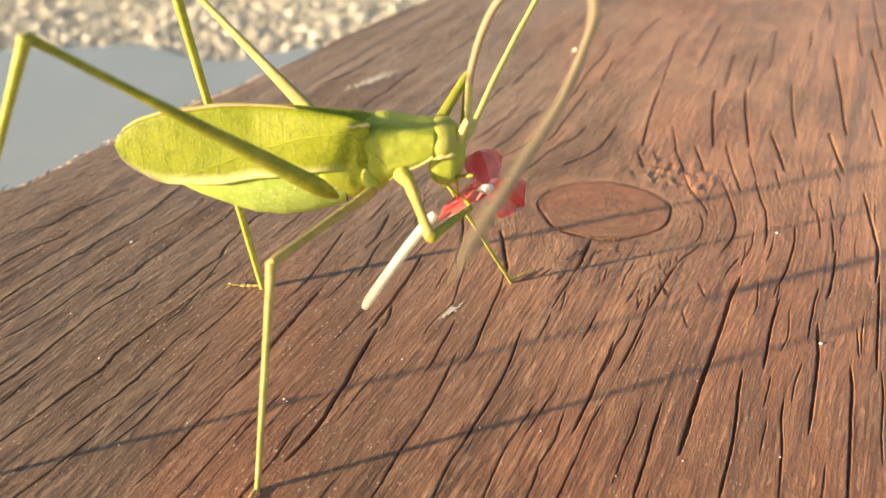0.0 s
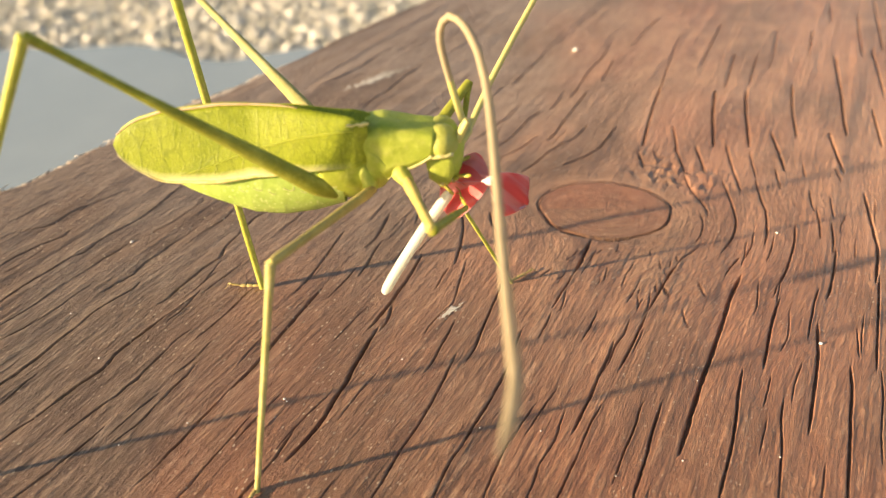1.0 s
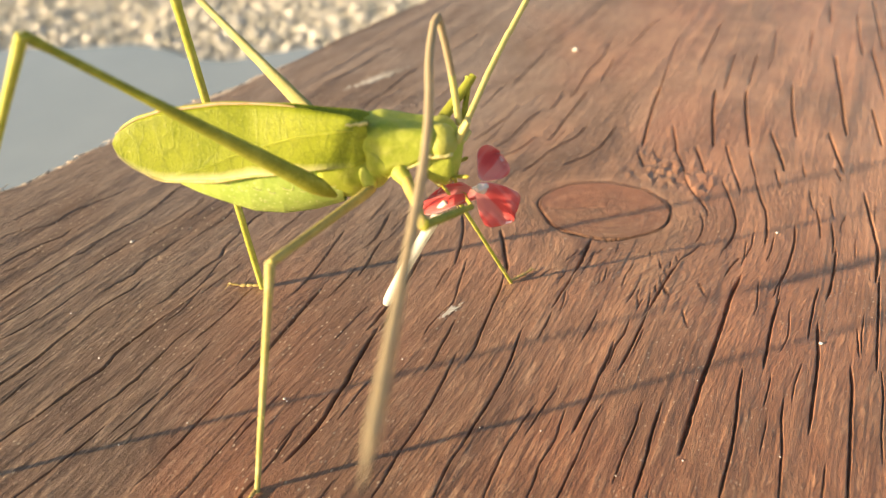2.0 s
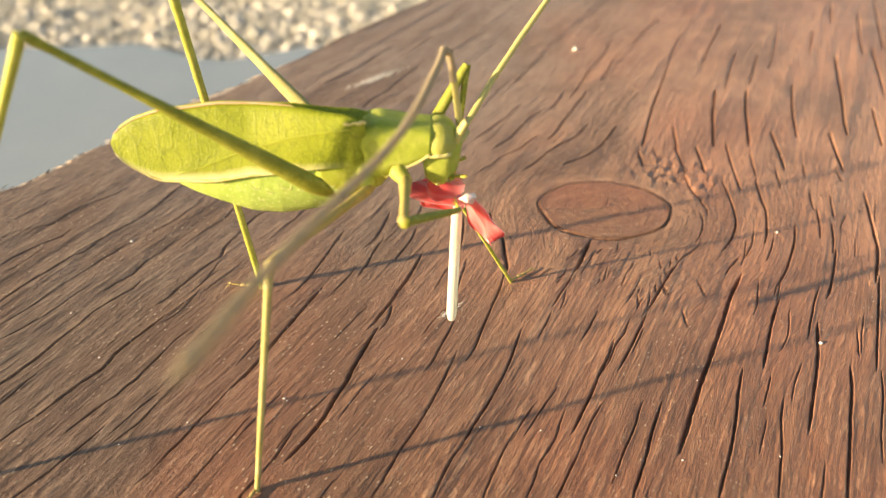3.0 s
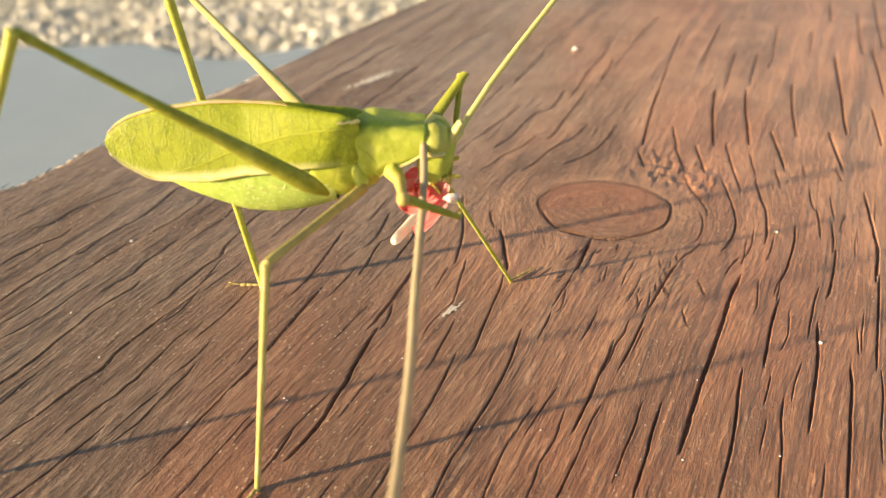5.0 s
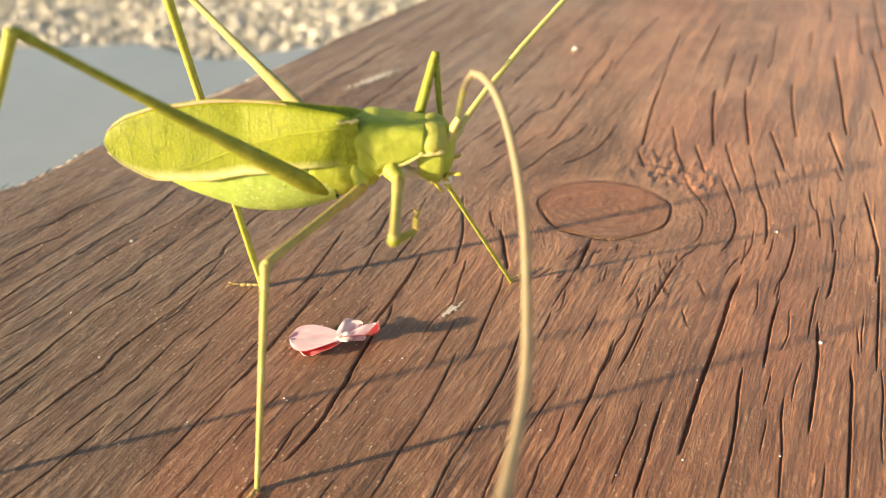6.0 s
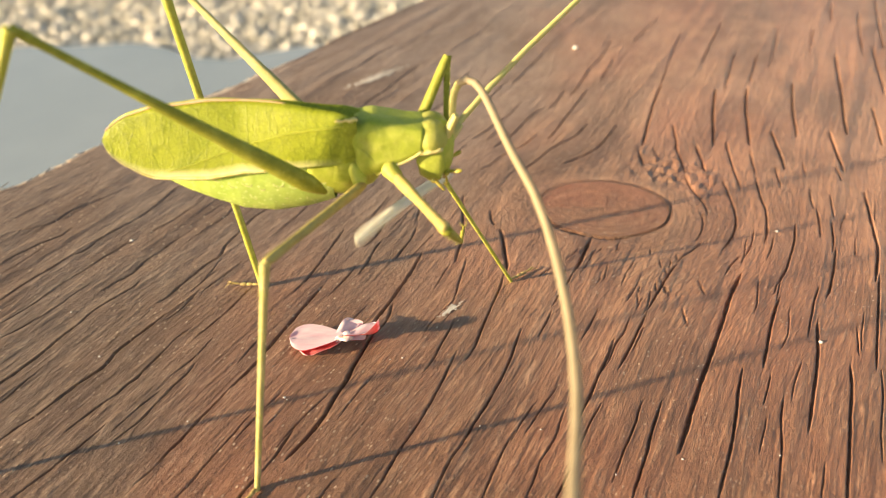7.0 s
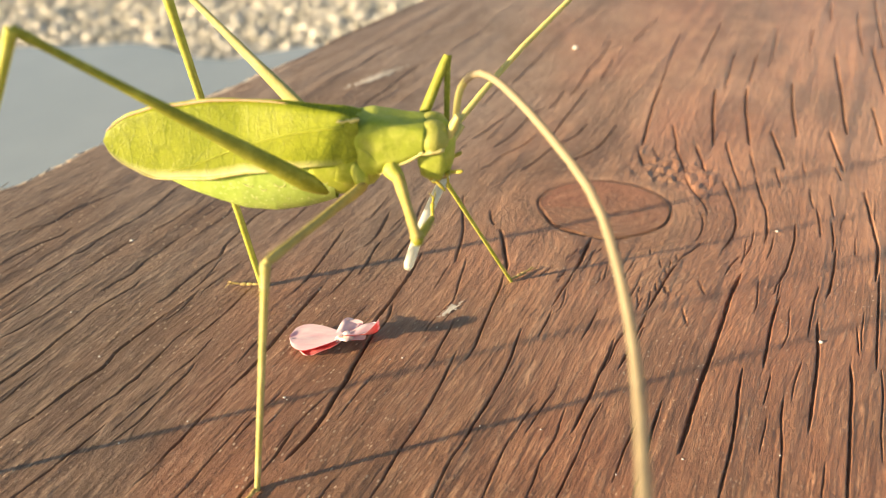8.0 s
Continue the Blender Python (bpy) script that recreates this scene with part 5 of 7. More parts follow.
    sway(0.2, (21.01, 1.16, 38.22), (63, 72), (61, 76), (58, 78), (53, 79), (44, 79), (31, 78), (17, 75), (6, 69), (-1, 63), (-6, 58), (-10, 51), (-14, 45), (-19, 36), (-25, 23), (-33, 10), (-38, 3), (-41, 0), (-43, -2), (-50, -8), (-77, -21), (-99, -22), (-105, -20), (-107, -18), (-108, -15), (-109, -13), (-110, -10), (-110, -7), (-110, -4), (-110, 0), (-109, 4))
    sway(0.3, (21.02, 1.16, 38.21), (91, 74), (95, 78), (96, 80), (89, 82), (69, 82), (46, 82), (34, 82), (20, 80), (6, 75), (-4, 65), (-13, 49), (-19, 35), (-26, 21), (-34, 8), (-41, -1), (-46, -6), (-50, -10), (-56, -14), (-78, -23), (-101, -23), (-109, -19), (-112, -17), (-112, -14), (-112, -12), (-112, -9), (-111, -7), (-111, -4), (-111, 0), (-110, 4), (-108, 9))
    sway(0.4, (20.90, 1.16, 38.19), (139, 73), (158, 75), (167, 76), (174, 77), (179, 79), (-172, 82), (-138, 87), (-62, 86), (-44, 83), (-39, 80), (-36, 77), (-33, 72), (-29, 55), (-39, 14), (-54, -7), (-71, -17), (-86, -21), (-93, -21), (-98, -19), (-102, -17), (-106, -14), (-107, -11), (-105, -9), (-103, -7), (-102, -4), (-100, -1), (-99, 3), (-97, 7), (-95, 11), (-94, 16))
    sway(0.5, (20.91, 1.16, 38.18), (115, 76), (128, 79), (142, 81), (151, 82), (159, 84), (167, 85), (-175, 88), (-32, 87), (-22, 82), (-21, 77), (-22, 72), (-22, 63), (-26, 41), (-39, 9), (-48, -3), (-57, -11), (-75, -20), (-91, -22), (-102, -20), (-105, -18), (-106, -15), (-106, -13), (-106, -11), (-105, -8), (-105, -5), (-104, -2), (-103, 1), (-102, 5), (-101, 10), (-98, 15))
    sway(0.6, (20.80, 1.16, 38.17), (109, 77), (122, 80), (135, 82), (146, 83), (157, 84), (166, 85), (-176, 87), (-111, 89), (-37, 86), (-24, 79), (-23, 73), (-23, 67), (-24, 59), (-26, 48), (-31, 27), (-40, 10), (-52, -6), (-75, -20), (-94, -21), (-100, -19), (-103, -17), (-104, -14), (-105, -12), (-106, -9), (-106, -6), (-105, -3), (-104, 0), (-103, 4), (-101, 8), (-100, 12))
    sway(0.7, (20.82, 1.16, 38.17), (135, 74), (153, 76), (163, 77), (170, 78), (177, 78), (-176, 80), (-166, 82), (-139, 86), (-65, 86), (-36, 80), (-29, 74), (-26, 66), (-26, 50), (-31, 27), (-37, 14), (-44, 5), (-57, -9), (-72, -18), (-91, -20), (-100, -18), (-103, -15), (-104, -13), (-104, -11), (-104, -8), (-103, -5), (-103, -2), (-102, 1), (-100, 5), (-99, 10), (-97, 15))
    sway(0.8, (20.70, 1.35, 38.44), (123, 75), (140, 77), (149, 78), (155, 80), (160, 82), (160, 85), (24, 89), (-9, 84), (-13, 79), (-16, 74), (-18, 69), (-20, 60), (-28, 30), (-41, 4), (-51, -8), (-60, -14), (-67, -18), (-75, -20), (-82, -21), (-88, -20), (-92, -18), (-94, -16), (-96, -13), (-97, -11), (-98, -8), (-98, -5), (-99, -1), (-100, 4), (-101, 8), (-101, 14))
    sway(0.9, (20.72, 1.35, 38.43), (121, 76), (140, 79), (151, 80), (162, 81), (169, 82), (178, 84), (-166, 86), (-67, 88), (-24, 80), (-21, 73), (-21, 64), (-23, 56), (-26, 42), (-34, 21), (-43, 4), (-52, -6), (-61, -13), (-68, -16), (-76, -18), (-83, -18), (-88, -17), (-92, -15), (-94, -12), (-95, -10), (-96, -7), (-97, -4), (-98, 0), (-99, 4), (-101, 9), (-101, 15))
    sway(1.0, (20.74, 1.55, 38.70), (148, 69), (159, 71), (165, 72), (172, 73), (177, 74), (-179, 74), (-175, 75), (-170, 76), (-163, 79), (-106, 86), (-23, 74), (-26, 42), (-47, -5), (-58, -14), (-65, -18), (-70, -19), (-73, -20), (-75, -20), (-81, -20), (-86, -19), (-88, -17), (-89, -15), (-89, -12), (-90, -9), (-90, -6), (-90, -3), (-90, 1), (-91, 6), (-99, 11), (-105, 18))
    sway(1.1, (20.75, 1.55, 38.69), (144, 76), (166, 78), (178, 78), (-172, 78), (-164, 78), (-156, 78), (-147, 79), (-132, 80), (-109, 81), (-88, 80), (-69, 78), (-48, 72), (-39, 32), (-54, -4), (-62, -11), (-68, -14), (-72, -15), (-76, -16), (-81, -16), (-84, -15), (-86, -13), (-88, -10), (-89, -8), (-91, -5), (-92, -2), (-92, 1), (-92, 5), (-94, 9), (-100, 14), (-105, 20))
    sway(1.2, (20.62, 1.55, 38.68), (137, 76), (156, 79), (170, 80), (-179, 80), (-168, 80), (-159, 81), (-146, 82), (-132, 82), (-121, 82), (-111, 81), (-100, 80), (-85, 79), (-62, 76), (-36, 60), (-37, 27), (-56, -7), (-72, -17), (-78, -18), (-82, -18), (-85, -16), (-87, -15), (-88, -12), (-89, -10), (-90, -8), (-91, -5), (-92, -1), (-93, 2), (-95, 6), (-99, 11), (-100, 16))
    sway(1.3, (20.63, 1.75, 38.95), (145, 69), (157, 72), (163, 73), (169, 73), (174, 74), (179, 74), (-176, 73), (-172, 73), (-168, 73), (-165, 73), (-160, 74), (-150, 78), (-111, 83), (-54, 80), (-41, 28), (-70, -20), (-75, -22), (-78, -22), (-81, -21), (-82, -20), (-83, -18), (-83, -16), (-84, -14), (-84, -11), (-84, -8), (-84, -5), (-86, -2), (-90, 1), (-95, 6), (-95, 11))
    sway(1.4, (20.30, 1.94, 39.22), (160, 59), (167, 61), (172, 62), (175, 62), (179, 61), (-178, 60), (-175, 58), (-172, 56), (-170, 55), (-168, 54), (-166, 54), (-164, 54), (-163, 55), (-161, 58), (-159, 59), (-156, 50), (-99, -22), (-83, -24), (-82, -23), (-82, -22), (-82, -20), (-82, -18), (-83, -16), (-83, -14), (-84, -11), (-85, -9), (-85, -5), (-85, -1), (-86, 3), (-89, 8))
    sway(1.5, (20.10, 1.94, 39.22), (161, 56), (167, 59), (172, 59), (177, 56), (-179, 53), (-176, 52), (-174, 51), (-172, 50), (-170, 49), (-168, 48), (-166, 47), (-165, 47), (-163, 46), (-161, 44), (-158, 40), (-155, 34), (-152, 28), (-149, 23), (-132, 0), (-96, -22), (-86, -22), (-82, -20), (-81, -18), (-81, -16), (-81, -14), (-80, -11), (-80, -8), (-80, -5), (-81, -1), (-80, 4))
    sway(1.6, (19.98, 1.94, 39.21), (173, 50), (179, 51), (-177, 52), (-174, 53), (-172, 54), (-171, 56), (-169, 58), (-168, 61), (-166, 62), (-163, 63), (-161, 63), (-158, 62), (-156, 60), (-154, 59), (-152, 58), (-150, 56), (-149, 45), (-142, 20), (-106, -16), (-86, -20), (-83, -18), (-83, -16), (-84, -14), (-85, -12), (-86, -9), (-86, -7), (-86, -3), (-85, 1), (-85, 5), (-84, 8))
    sway(1.7, (20.13, 1.94, 39.21), (127, 78), (145, 81), (161, 82), (177, 83), (-170, 82), (-160, 82), (-150, 81), (-143, 81), (-138, 80), (-135, 78), (-134, 77), (-139, 73), (-130, 32), (-96, -21), (-91, -21), (-89, -21), (-88, -20), (-87, -20), (-85, -18), (-85, -16), (-87, -14), (-89, -12), (-91, -10), (-92, -7), (-93, -4), (-92, 0), (-92, 4), (-92, 3), (-92, 3), (-92, 3))
    sway(2.0, (20.18, 1.87, 39.09), (132, 77), (149, 80), (165, 81), (178, 81), (-172, 80), (-164, 79), (-158, 78), (-153, 77), (-150, 75), (-145, 75), (-148, 70), (-109, -15), (-99, -21), (-96, -21), (-95, -21), (-94, -20), (-92, -20), (-90, -19), (-89, -18), (-91, -16), (-93, -13), (-95, -11), (-95, -8), (-95, -5), (-95, -2), (-94, 2), (-93, 7), (-93, 7), (-93, 7), (-93, 7))
    sway(2.25, (20.22, 1.75, 38.91), (138, 75), (155, 79), (168, 79), (-180, 79), (-172, 77), (-166, 75), (-162, 74), (-158, 72), (-156, 68), (-126, 13), (-105, -20), (-101, -21), (-100, -20), (-99, -20), (-99, -19), (-99, -19), (-98, -18), (-97, -18), (-98, -16), (-100, -14), (-101, -11), (-102, -8), (-101, -5), (-100, -2), (-98, 2), (-97, 6), (-95, 10), (-94, 12), (-94, 12), (-94, 12))
    sway(2.5, (20.26, 1.62, 38.72), (155, 76), (177, 78), (-168, 78), (-160, 77), (-154, 74), (-152, 71), (-149, 69), (-147, 68), (-145, 65), (-146, 59), (-111, -7), (-94, -18), (-93, -18), (-94, -17), (-96, -16), (-99, -15), (-99, -15), (-99, -14), (-100, -12), (-101, -9), (-103, -6), (-104, -3), (-104, 1), (-103, 4), (-100, 7), (-98, 11), (-96, 15), (-93, 19), (-90, 23), (-86, 28))
    sway(2.8, (20.30, 1.55, 38.61), (144, 72), (158, 75), (168, 76), (175, 76), (-177, 75), (-172, 75), (-166, 75), (-162, 74), (-159, 71), (-158, 59), (-127, -5), (-104, -21), (-94, -22), (-90, -22), (-90, -21), (-91, -21), (-92, -20), (-95, -19), (-101, -17), (-105, -14), (-107, -10), (-108, -7), (-110, -3), (-109, 1), (-106, 4), (-103, 7), (-100, 11), (-97, 15), (-94, 19), (-91, 23))
    sway(2.9, (20.52, 1.55, 38.60), (20, 73), (0, 73), (-10, 75), (-21, 79), (-83, 85), (-140, 79), (-146, 74), (-148, 69), (-149, 63), (-147, 37), (-122, -7), (-103, -17), (-91, -18), (-87, -18), (-87, -17), (-89, -17), (-93, -16), (-96, -15), (-103, -12), (-105, -9), (-106, -6), (-106, -3), (-106, 1), (-106, 4), (-105, 8), (-103, 12), (-101, 16), (-98, 20), (-94, 24), (-92, 26))
    sway(3.0, (20.47, 1.55, 38.60), (142, 80), (178, 83), (-162, 82), (-148, 81), (-138, 80), (-134, 79), (-133, 77), (-132, 74), (-127, 33), (-101, -17), (-103, -17), (-107, -15), (-108, -14), (-107, -14), (-106, -13), (-106, -12), (-107, -11), (-107, -11), (-109, -8), (-111, -3), (-112, 0), (-111, 3), (-108, 6), (-106, 8), (-102, 11), (-98, 14), (-95, 17), (-91, 20), (-88, 24), (-85, 27))
    sway(3.1, (20.55, 1.75, 38.87), (155, 69), (167, 71), (175, 72), (-178, 70), (-173, 67), (-168, 66), (-165, 66), (-162, 64), (-160, 61), (-157, 55), (-148, 28), (-123, -10), (-113, -17), (-111, -17), (-112, -16), (-113, -15), (-112, -14), (-112, -14), (-110, -13), (-108, -11), (-107, -9), (-105, -7), (-103, -5), (-101, -2), (-99, 2), (-98, 6), (-96, 10), (-93, 14), (-90, 19), (-86, 23))
    sway(3.2, (20.09, 1.67, 38.75), (165, 58), (171, 62), (176, 63), (180, 63), (-175, 60), (-170, 54), (-165, 45), (-160, 36), (-155, 28), (-151, 21), (-148, 16), (-145, 12), (-142, 9), (-138, 4), (-135, 1), (-132, -1), (-130, -2), (-129, -2), (-125, -3), (-121, -4), (-119, -1), (-117, 1), (-114, 4), (-110, 6), (-106, 8), (-101, 10), (-96, 13), (-91, 16), (-85, 20), (-79, 22))
    sway(3.3, (20.38, 1.55, 38.58), (173, 50), (178, 53), (-178, 54), (-175, 53), (-171, 50), (-166, 42), (-159, 31), (-154, 23), (-147, 12), (-140, 2), (-132, -6), (-126, -10), (-121, -13), (-117, -15), (-115, -15), (-114, -15), (-113, -15), (-112, -15), (-113, -12), (-113, -10), (-111, -7), (-111, -4), (-109, 0), (-108, 4), (-105, 7), (-101, 11), (-97, 15), (-92, 19), (-87, 24), (-82, 28))
    sway(3.4, (20.39, 1.16, 38.02), (179, 42), (-177, 45), (-174, 46), (-171, 45), (-168, 42), (-163, 35), (-156, 24), (-150, 15), (-143, 5), (-135, -4), (-128, -9), (-122, -13), (-116, -16), (-113, -17), (-110, -17), (-108, -17), (-107, -17), (-106, -17), (-105, -15), (-103, -13), (-101, -11), (-100, -8), (-99, -5), (-98, -1), (-97, 3), (-96, 8), (-93, 13), (-90, 18), (-87, 24), (-83, 29))
    sway(3.5, (20.40, 1.35, 38.29), (164, 58), (171, 62), (177, 61), (-176, 56), (-171, 49), (-167, 45), (-164, 41), (-161, 37), (-157, 33), (-153, 25), (-148, 17), (-143, 10), (-139, 5), (-136, 2), (-134, -0), (-130, -3), (-127, -6), (-124, -7), (-120, -8), (-116, -8), (-112, -7), (-107, -7), (-103, -5), (-101, -3), (-97, 0), (-94, 4), (-91, 8), (-88, 12), (-84, 16), (-80, 21))
    sway(3.6, (20.39, 1.55, 38.54), (-171, 26), (-168, 30), (-165, 29), (-159, 22), (-151, 10), (-142, -0), (-136, -6), (-131, -9), (-126, -12), (-122, -14), (-119, -15), (-115, -16), (-112, -17), (-109, -17), (-108, -17), (-106, -17), (-106, -17), (-105, -16), (-105, -14), (-103, -12), (-102, -9), (-102, -6), (-103, -1), (-104, 4), (-105, 10), (-105, 18), (-103, 24), (-97, 28), (-91, 33), (-85, 37))
    sway(3.7, (20.11, 1.55, 38.52), (180, 41), (-177, 45), (-174, 46), (-170, 43), (-164, 36), (-156, 22), (-147, 8), (-142, 2), (-136, -4), (-131, -8), (-126, -11), (-120, -14), (-116, -16), (-110, -18), (-107, -18), (-104, -18), (-102, -18), (-101, -18), (-100, -17), (-99, -14), (-97, -12), (-96, -9), (-97, -5), (-98, -1), (-97, 3), (-94, 7), (-92, 13), (-89, 18), (-86, 23), (-83, 30))
    sway(3.8, (20.77, 0.96, 37.67), (64, 76), (61, 81), (54, 83), (35, 83), (12, 80), (-22, 43), (-53, -13), (-62, -19), (-67, -20), (-70, -21), (-72, -21), (-74, -21), (-76, -21), (-77, -20), (-79, -20), (-80, -20), (-82, -19), (-84, -19), (-87, -18), (-91, -16), (-94, -13), (-97, -10), (-97, -7), (-98, -3), (-99, 1), (-101, 5), (-101, 10), (-100, 16), (-100, 22), (-99, 28))
    sway(3.9, (20.08, 1.63, 38.59), (163, 59), (169, 64), (175, 64), (-177, 58), (-157, 26), (-132, -10), (-119, -19), (-114, -20), (-112, -21), (-110, -21), (-108, -21), (-105, -21), (-103, -21), (-102, -20), (-101, -20), (-101, -19), (-101, -19), (-101, -18), (-103, -16), (-108, -11), (-112, -6), (-110, -4), (-105, -2), (-103, 1), (-100, 5), (-97, 10), (-95, 14), (-92, 20), (-88, 26), (-84, 31))
    sway(4.0, (20.07, 1.20, 37.96), (172, 52), (176, 56), (180, 57), (-175, 54), (-167, 42), (-151, 13), (-134, -7), (-124, -15), (-120, -17), (-117, -17), (-116, -17), (-115, -17), (-113, -17), (-112, -17), (-110, -17), (-109, -17), (-109, -16), (-108, -16), (-108, -14), (-110, -10), (-114, -4), (-117, 2), (-114, 5), (-110, 7), (-107, 10), (-103, 15), (-100, 20), (-97, 27), (-94, 35), (-87, 39))
    sway(4.1, (19.98, 0.96, 37.65), (168, 55), (172, 60), (177, 60), (-177, 57), (-166, 40), (-144, 4), (-131, -10), (-124, -15), (-119, -17), (-116, -18), (-114, -18), (-111, -19), (-108, -19), (-105, -19), (-103, -19), (-101, -19), (-101, -19), (-100, -18), (-101, -16), (-104, -13), (-104, -10), (-104, -6), (-106, -1), (-108, 5), (-107, 10), (-106, 15), (-103, 21), (-99, 26), (-93, 30), (-87, 35))
    sway(4.2, (19.96, 1.35, 38.22), (-175, 32), (-172, 37), (-169, 36), (-163, 30), (-155, 18), (-147, 6), (-142, 1), (-137, -3), (-133, -6), (-128, -10), (-124, -12), (-119, -14), (-113, -17), (-110, -17), (-107, -18), (-105, -18), (-103, -17), (-103, -17), (-102, -15), (-102, -13), (-101, -10), (-102, -6), (-103, -2), (-102, 3), (-101, 7), (-99, 13), (-96, 18), (-92, 23), (-87, 28), (-82, 34))
    sway(4.3, (20.20, 1.35, 38.22), (159, 63), (166, 67), (179, 60), (-150, 11), (-131, -12), (-122, -18), (-115, -21), (-109, -22), (-103, -23), (-98, -23), (-96, -23), (-94, -22), (-93, -22), (-92, -21), (-91, -21), (-91, -20), (-91, -19), (-91, -19), (-90, -17), (-89, -14), (-89, -12), (-89, -8), (-88, -5), (-87, -1), (-86, 3), (-86, 9), (-86, 14), (-86, 20), (-86, 26), (-85, 33))
    sway(4.4, (20.17, 1.12, 37.89), (-178, 38), (-175, 42), (-171, 41), (-165, 34), (-155, 19), (-147, 6), (-139, -2), (-131, -9), (-124, -13), (-117, -17), (-111, -19), (-106, -20), (-103, -20), (-101, -20), (-100, -20), (-99, -19), (-99, -19), (-99, -18), (-99, -16), (-97, -14), (-95, -11), (-93, -8), (-91, -5), (-89, -2), (-88, 3), (-86, 7), (-85, 13), (-84, 19), (-83, 25), (-81, 31))
    sway(4.5, (20.40, 1.16, 37.94), (154, 66), (-110, -4), (-89, -28), (-88, -27), (-87, -27), (-87, -26), (-86, -25), (-86, -24), (-86, -23), (-85, -23), (-85, -22), (-84, -21), (-84, -20), (-84, -20), (-84, -19), (-83, -18), (-83, -17), (-83, -17), (-83, -15), (-83, -12), (-83, -9), (-84, -5), (-86, -1), (-87, 3), (-88, 8), (-89, 14), (-90, 20), (-91, 26), (-92, 33), (-93, 39))
    sway(4.6, (20.42, 0.96, 37.66), (172, 51), (178, 53), (-161, 28), (-127, -16), (-113, -23), (-107, -24), (-102, -24), (-98, -24), (-95, -24), (-94, -23), (-93, -23), (-92, -22), (-92, -21), (-92, -21), (-92, -20), (-92, -19), (-92, -19), (-91, -18), (-91, -16), (-92, -13), (-92, -10), (-92, -7), (-92, -3), (-91, 1), (-90, 5), (-90, 11), (-89, 17), (-89, 23), (-88, 30), (-87, 37))
    sway(4.7, (20.43, 0.96, 37.66), (166, 56), (174, 59), (-150, 15), (-118, -21), (-111, -24), (-107, -24), (-105, -24), (-103, -23), (-100, -23), (-98, -23), (-96, -22), (-95, -22), (-94, -21), (-94, -20), (-94, -20), (-94, -19), (-94, -18), (-95, -18), (-94, -16), (-93, -13), (-91, -10), (-91, -7), (-92, -3), (-92, 1), (-91, 6), (-91, 12), (-90, 17), (-89, 24), (-88, 30), (-87, 37))
    sway(5.0, (20.42, 1.00, 37.69), (174, 48), (-180, 50), (-164, 32), (-121, -20), (-105, -26), (-97, -26), (-90, -26), (-88, -25), (-87, -24), (-89, -23), (-91, -23), (-91, -22), (-92, -21), (-92, -21), (-93, -20), (-93, -19), (-93, -18), (-94, -18), (-93, -16), (-92, -13), (-91, -10), (-92, -7), (-93, -3), (-93, 1), (-93, 6), (-92, 11), (-92, 17), (-91, 24), (-90, 30), (-89, 36))
    sway(5.25, (20.35, 1.06, 37.77), (159, 62), (168, 64), (174, 65), (178, 65), (-96, 9), (-75, -24), (-75, -24), (-78, -24), (-82, -24), (-85, -23), (-87, -23), (-88, -22), (-89, -22), (-90, -21), (-90, -20), (-91, -20), (-92, -19), (-92, -18), (-93, -17), (-92, -14), (-91, -11), (-93, -8), (-93, -5), (-95, -1), (-96, 4), (-96, 9), (-95, 14), (-94, 21), (-93, 27), (-92, 34))
    sway(5.5, (20.28, 1.12, 37.85), (140, 71), (153, 74), (161, 75), (164, 78), (166, 82), (170, 84), (-177, 86), (-40, 88), (-53, -1), (-64, -18), (-68, -20), (-71, -21), (-74, -21), (-78, -22), (-82, -22), (-85, -21), (-87, -21), (-88, -20), (-89, -19), (-91, -17), (-93, -15), (-92, -12), (-92, -9), (-94, -6), (-95, -2), (-96, 2), (-97, 7), (-98, 12), (-97, 18), (-96, 24))
    sway(5.8, (20.27, 1.16, 37.88), (125, 75), (138, 78), (148, 80), (156, 81), (164, 82), (172, 84), (-177, 86), (-152, 87), (-76, 87), (-25, 80), (-21, 53), (-50, -6), (-65, -18), (-70, -20), (-74, -21), (-77, -21), (-80, -21), (-82, -21), (-84, -20), (-88, -18), (-91, -16), (-93, -14), (-93, -11), (-92, -8), (-93, -5), (-95, -1), (-96, 3), (-97, 8), (-99, 13), (-98, 19))
    sway(5.9, (20.28, 1.16, 37.88), (57, 75), (49, 80), (39, 81), (25, 81), (9, 79), (-3, 71), (-11, 58), (-25, 28), (-50, -10), (-60, -17), (-66, -19), (-70, -20), (-73, -20), (-76, -20), (-78, -20), (-79, -20), (-81, -20), (-82, -20), (-84, -18), (-87, -17), (-90, -14), (-91, -12), (-93, -9), (-95, -5), (-97, -2), (-98, 2), (-99, 7), (-99, 13), (-99, 18), (-99, 24))
    sway(6.0, (20.44, 0.77, 37.32), (46, 73), (37, 77), (28, 78), (18, 79), (8, 78), (-2, 72), (-13, 55), (-40, 2), (-56, -14), (-63, -18), (-68, -20), (-72, -20), (-76, -21), (-78, -21), (-80, -21), (-81, -20), (-82, -20), (-83, -19), (-85, -18), (-88, -16), (-91, -14), (-93, -11), (-94, -8), (-95, -5), (-97, -1), (-101, 4), (-103, 9), (-103, 14), (-102, 20), (-101, 26))
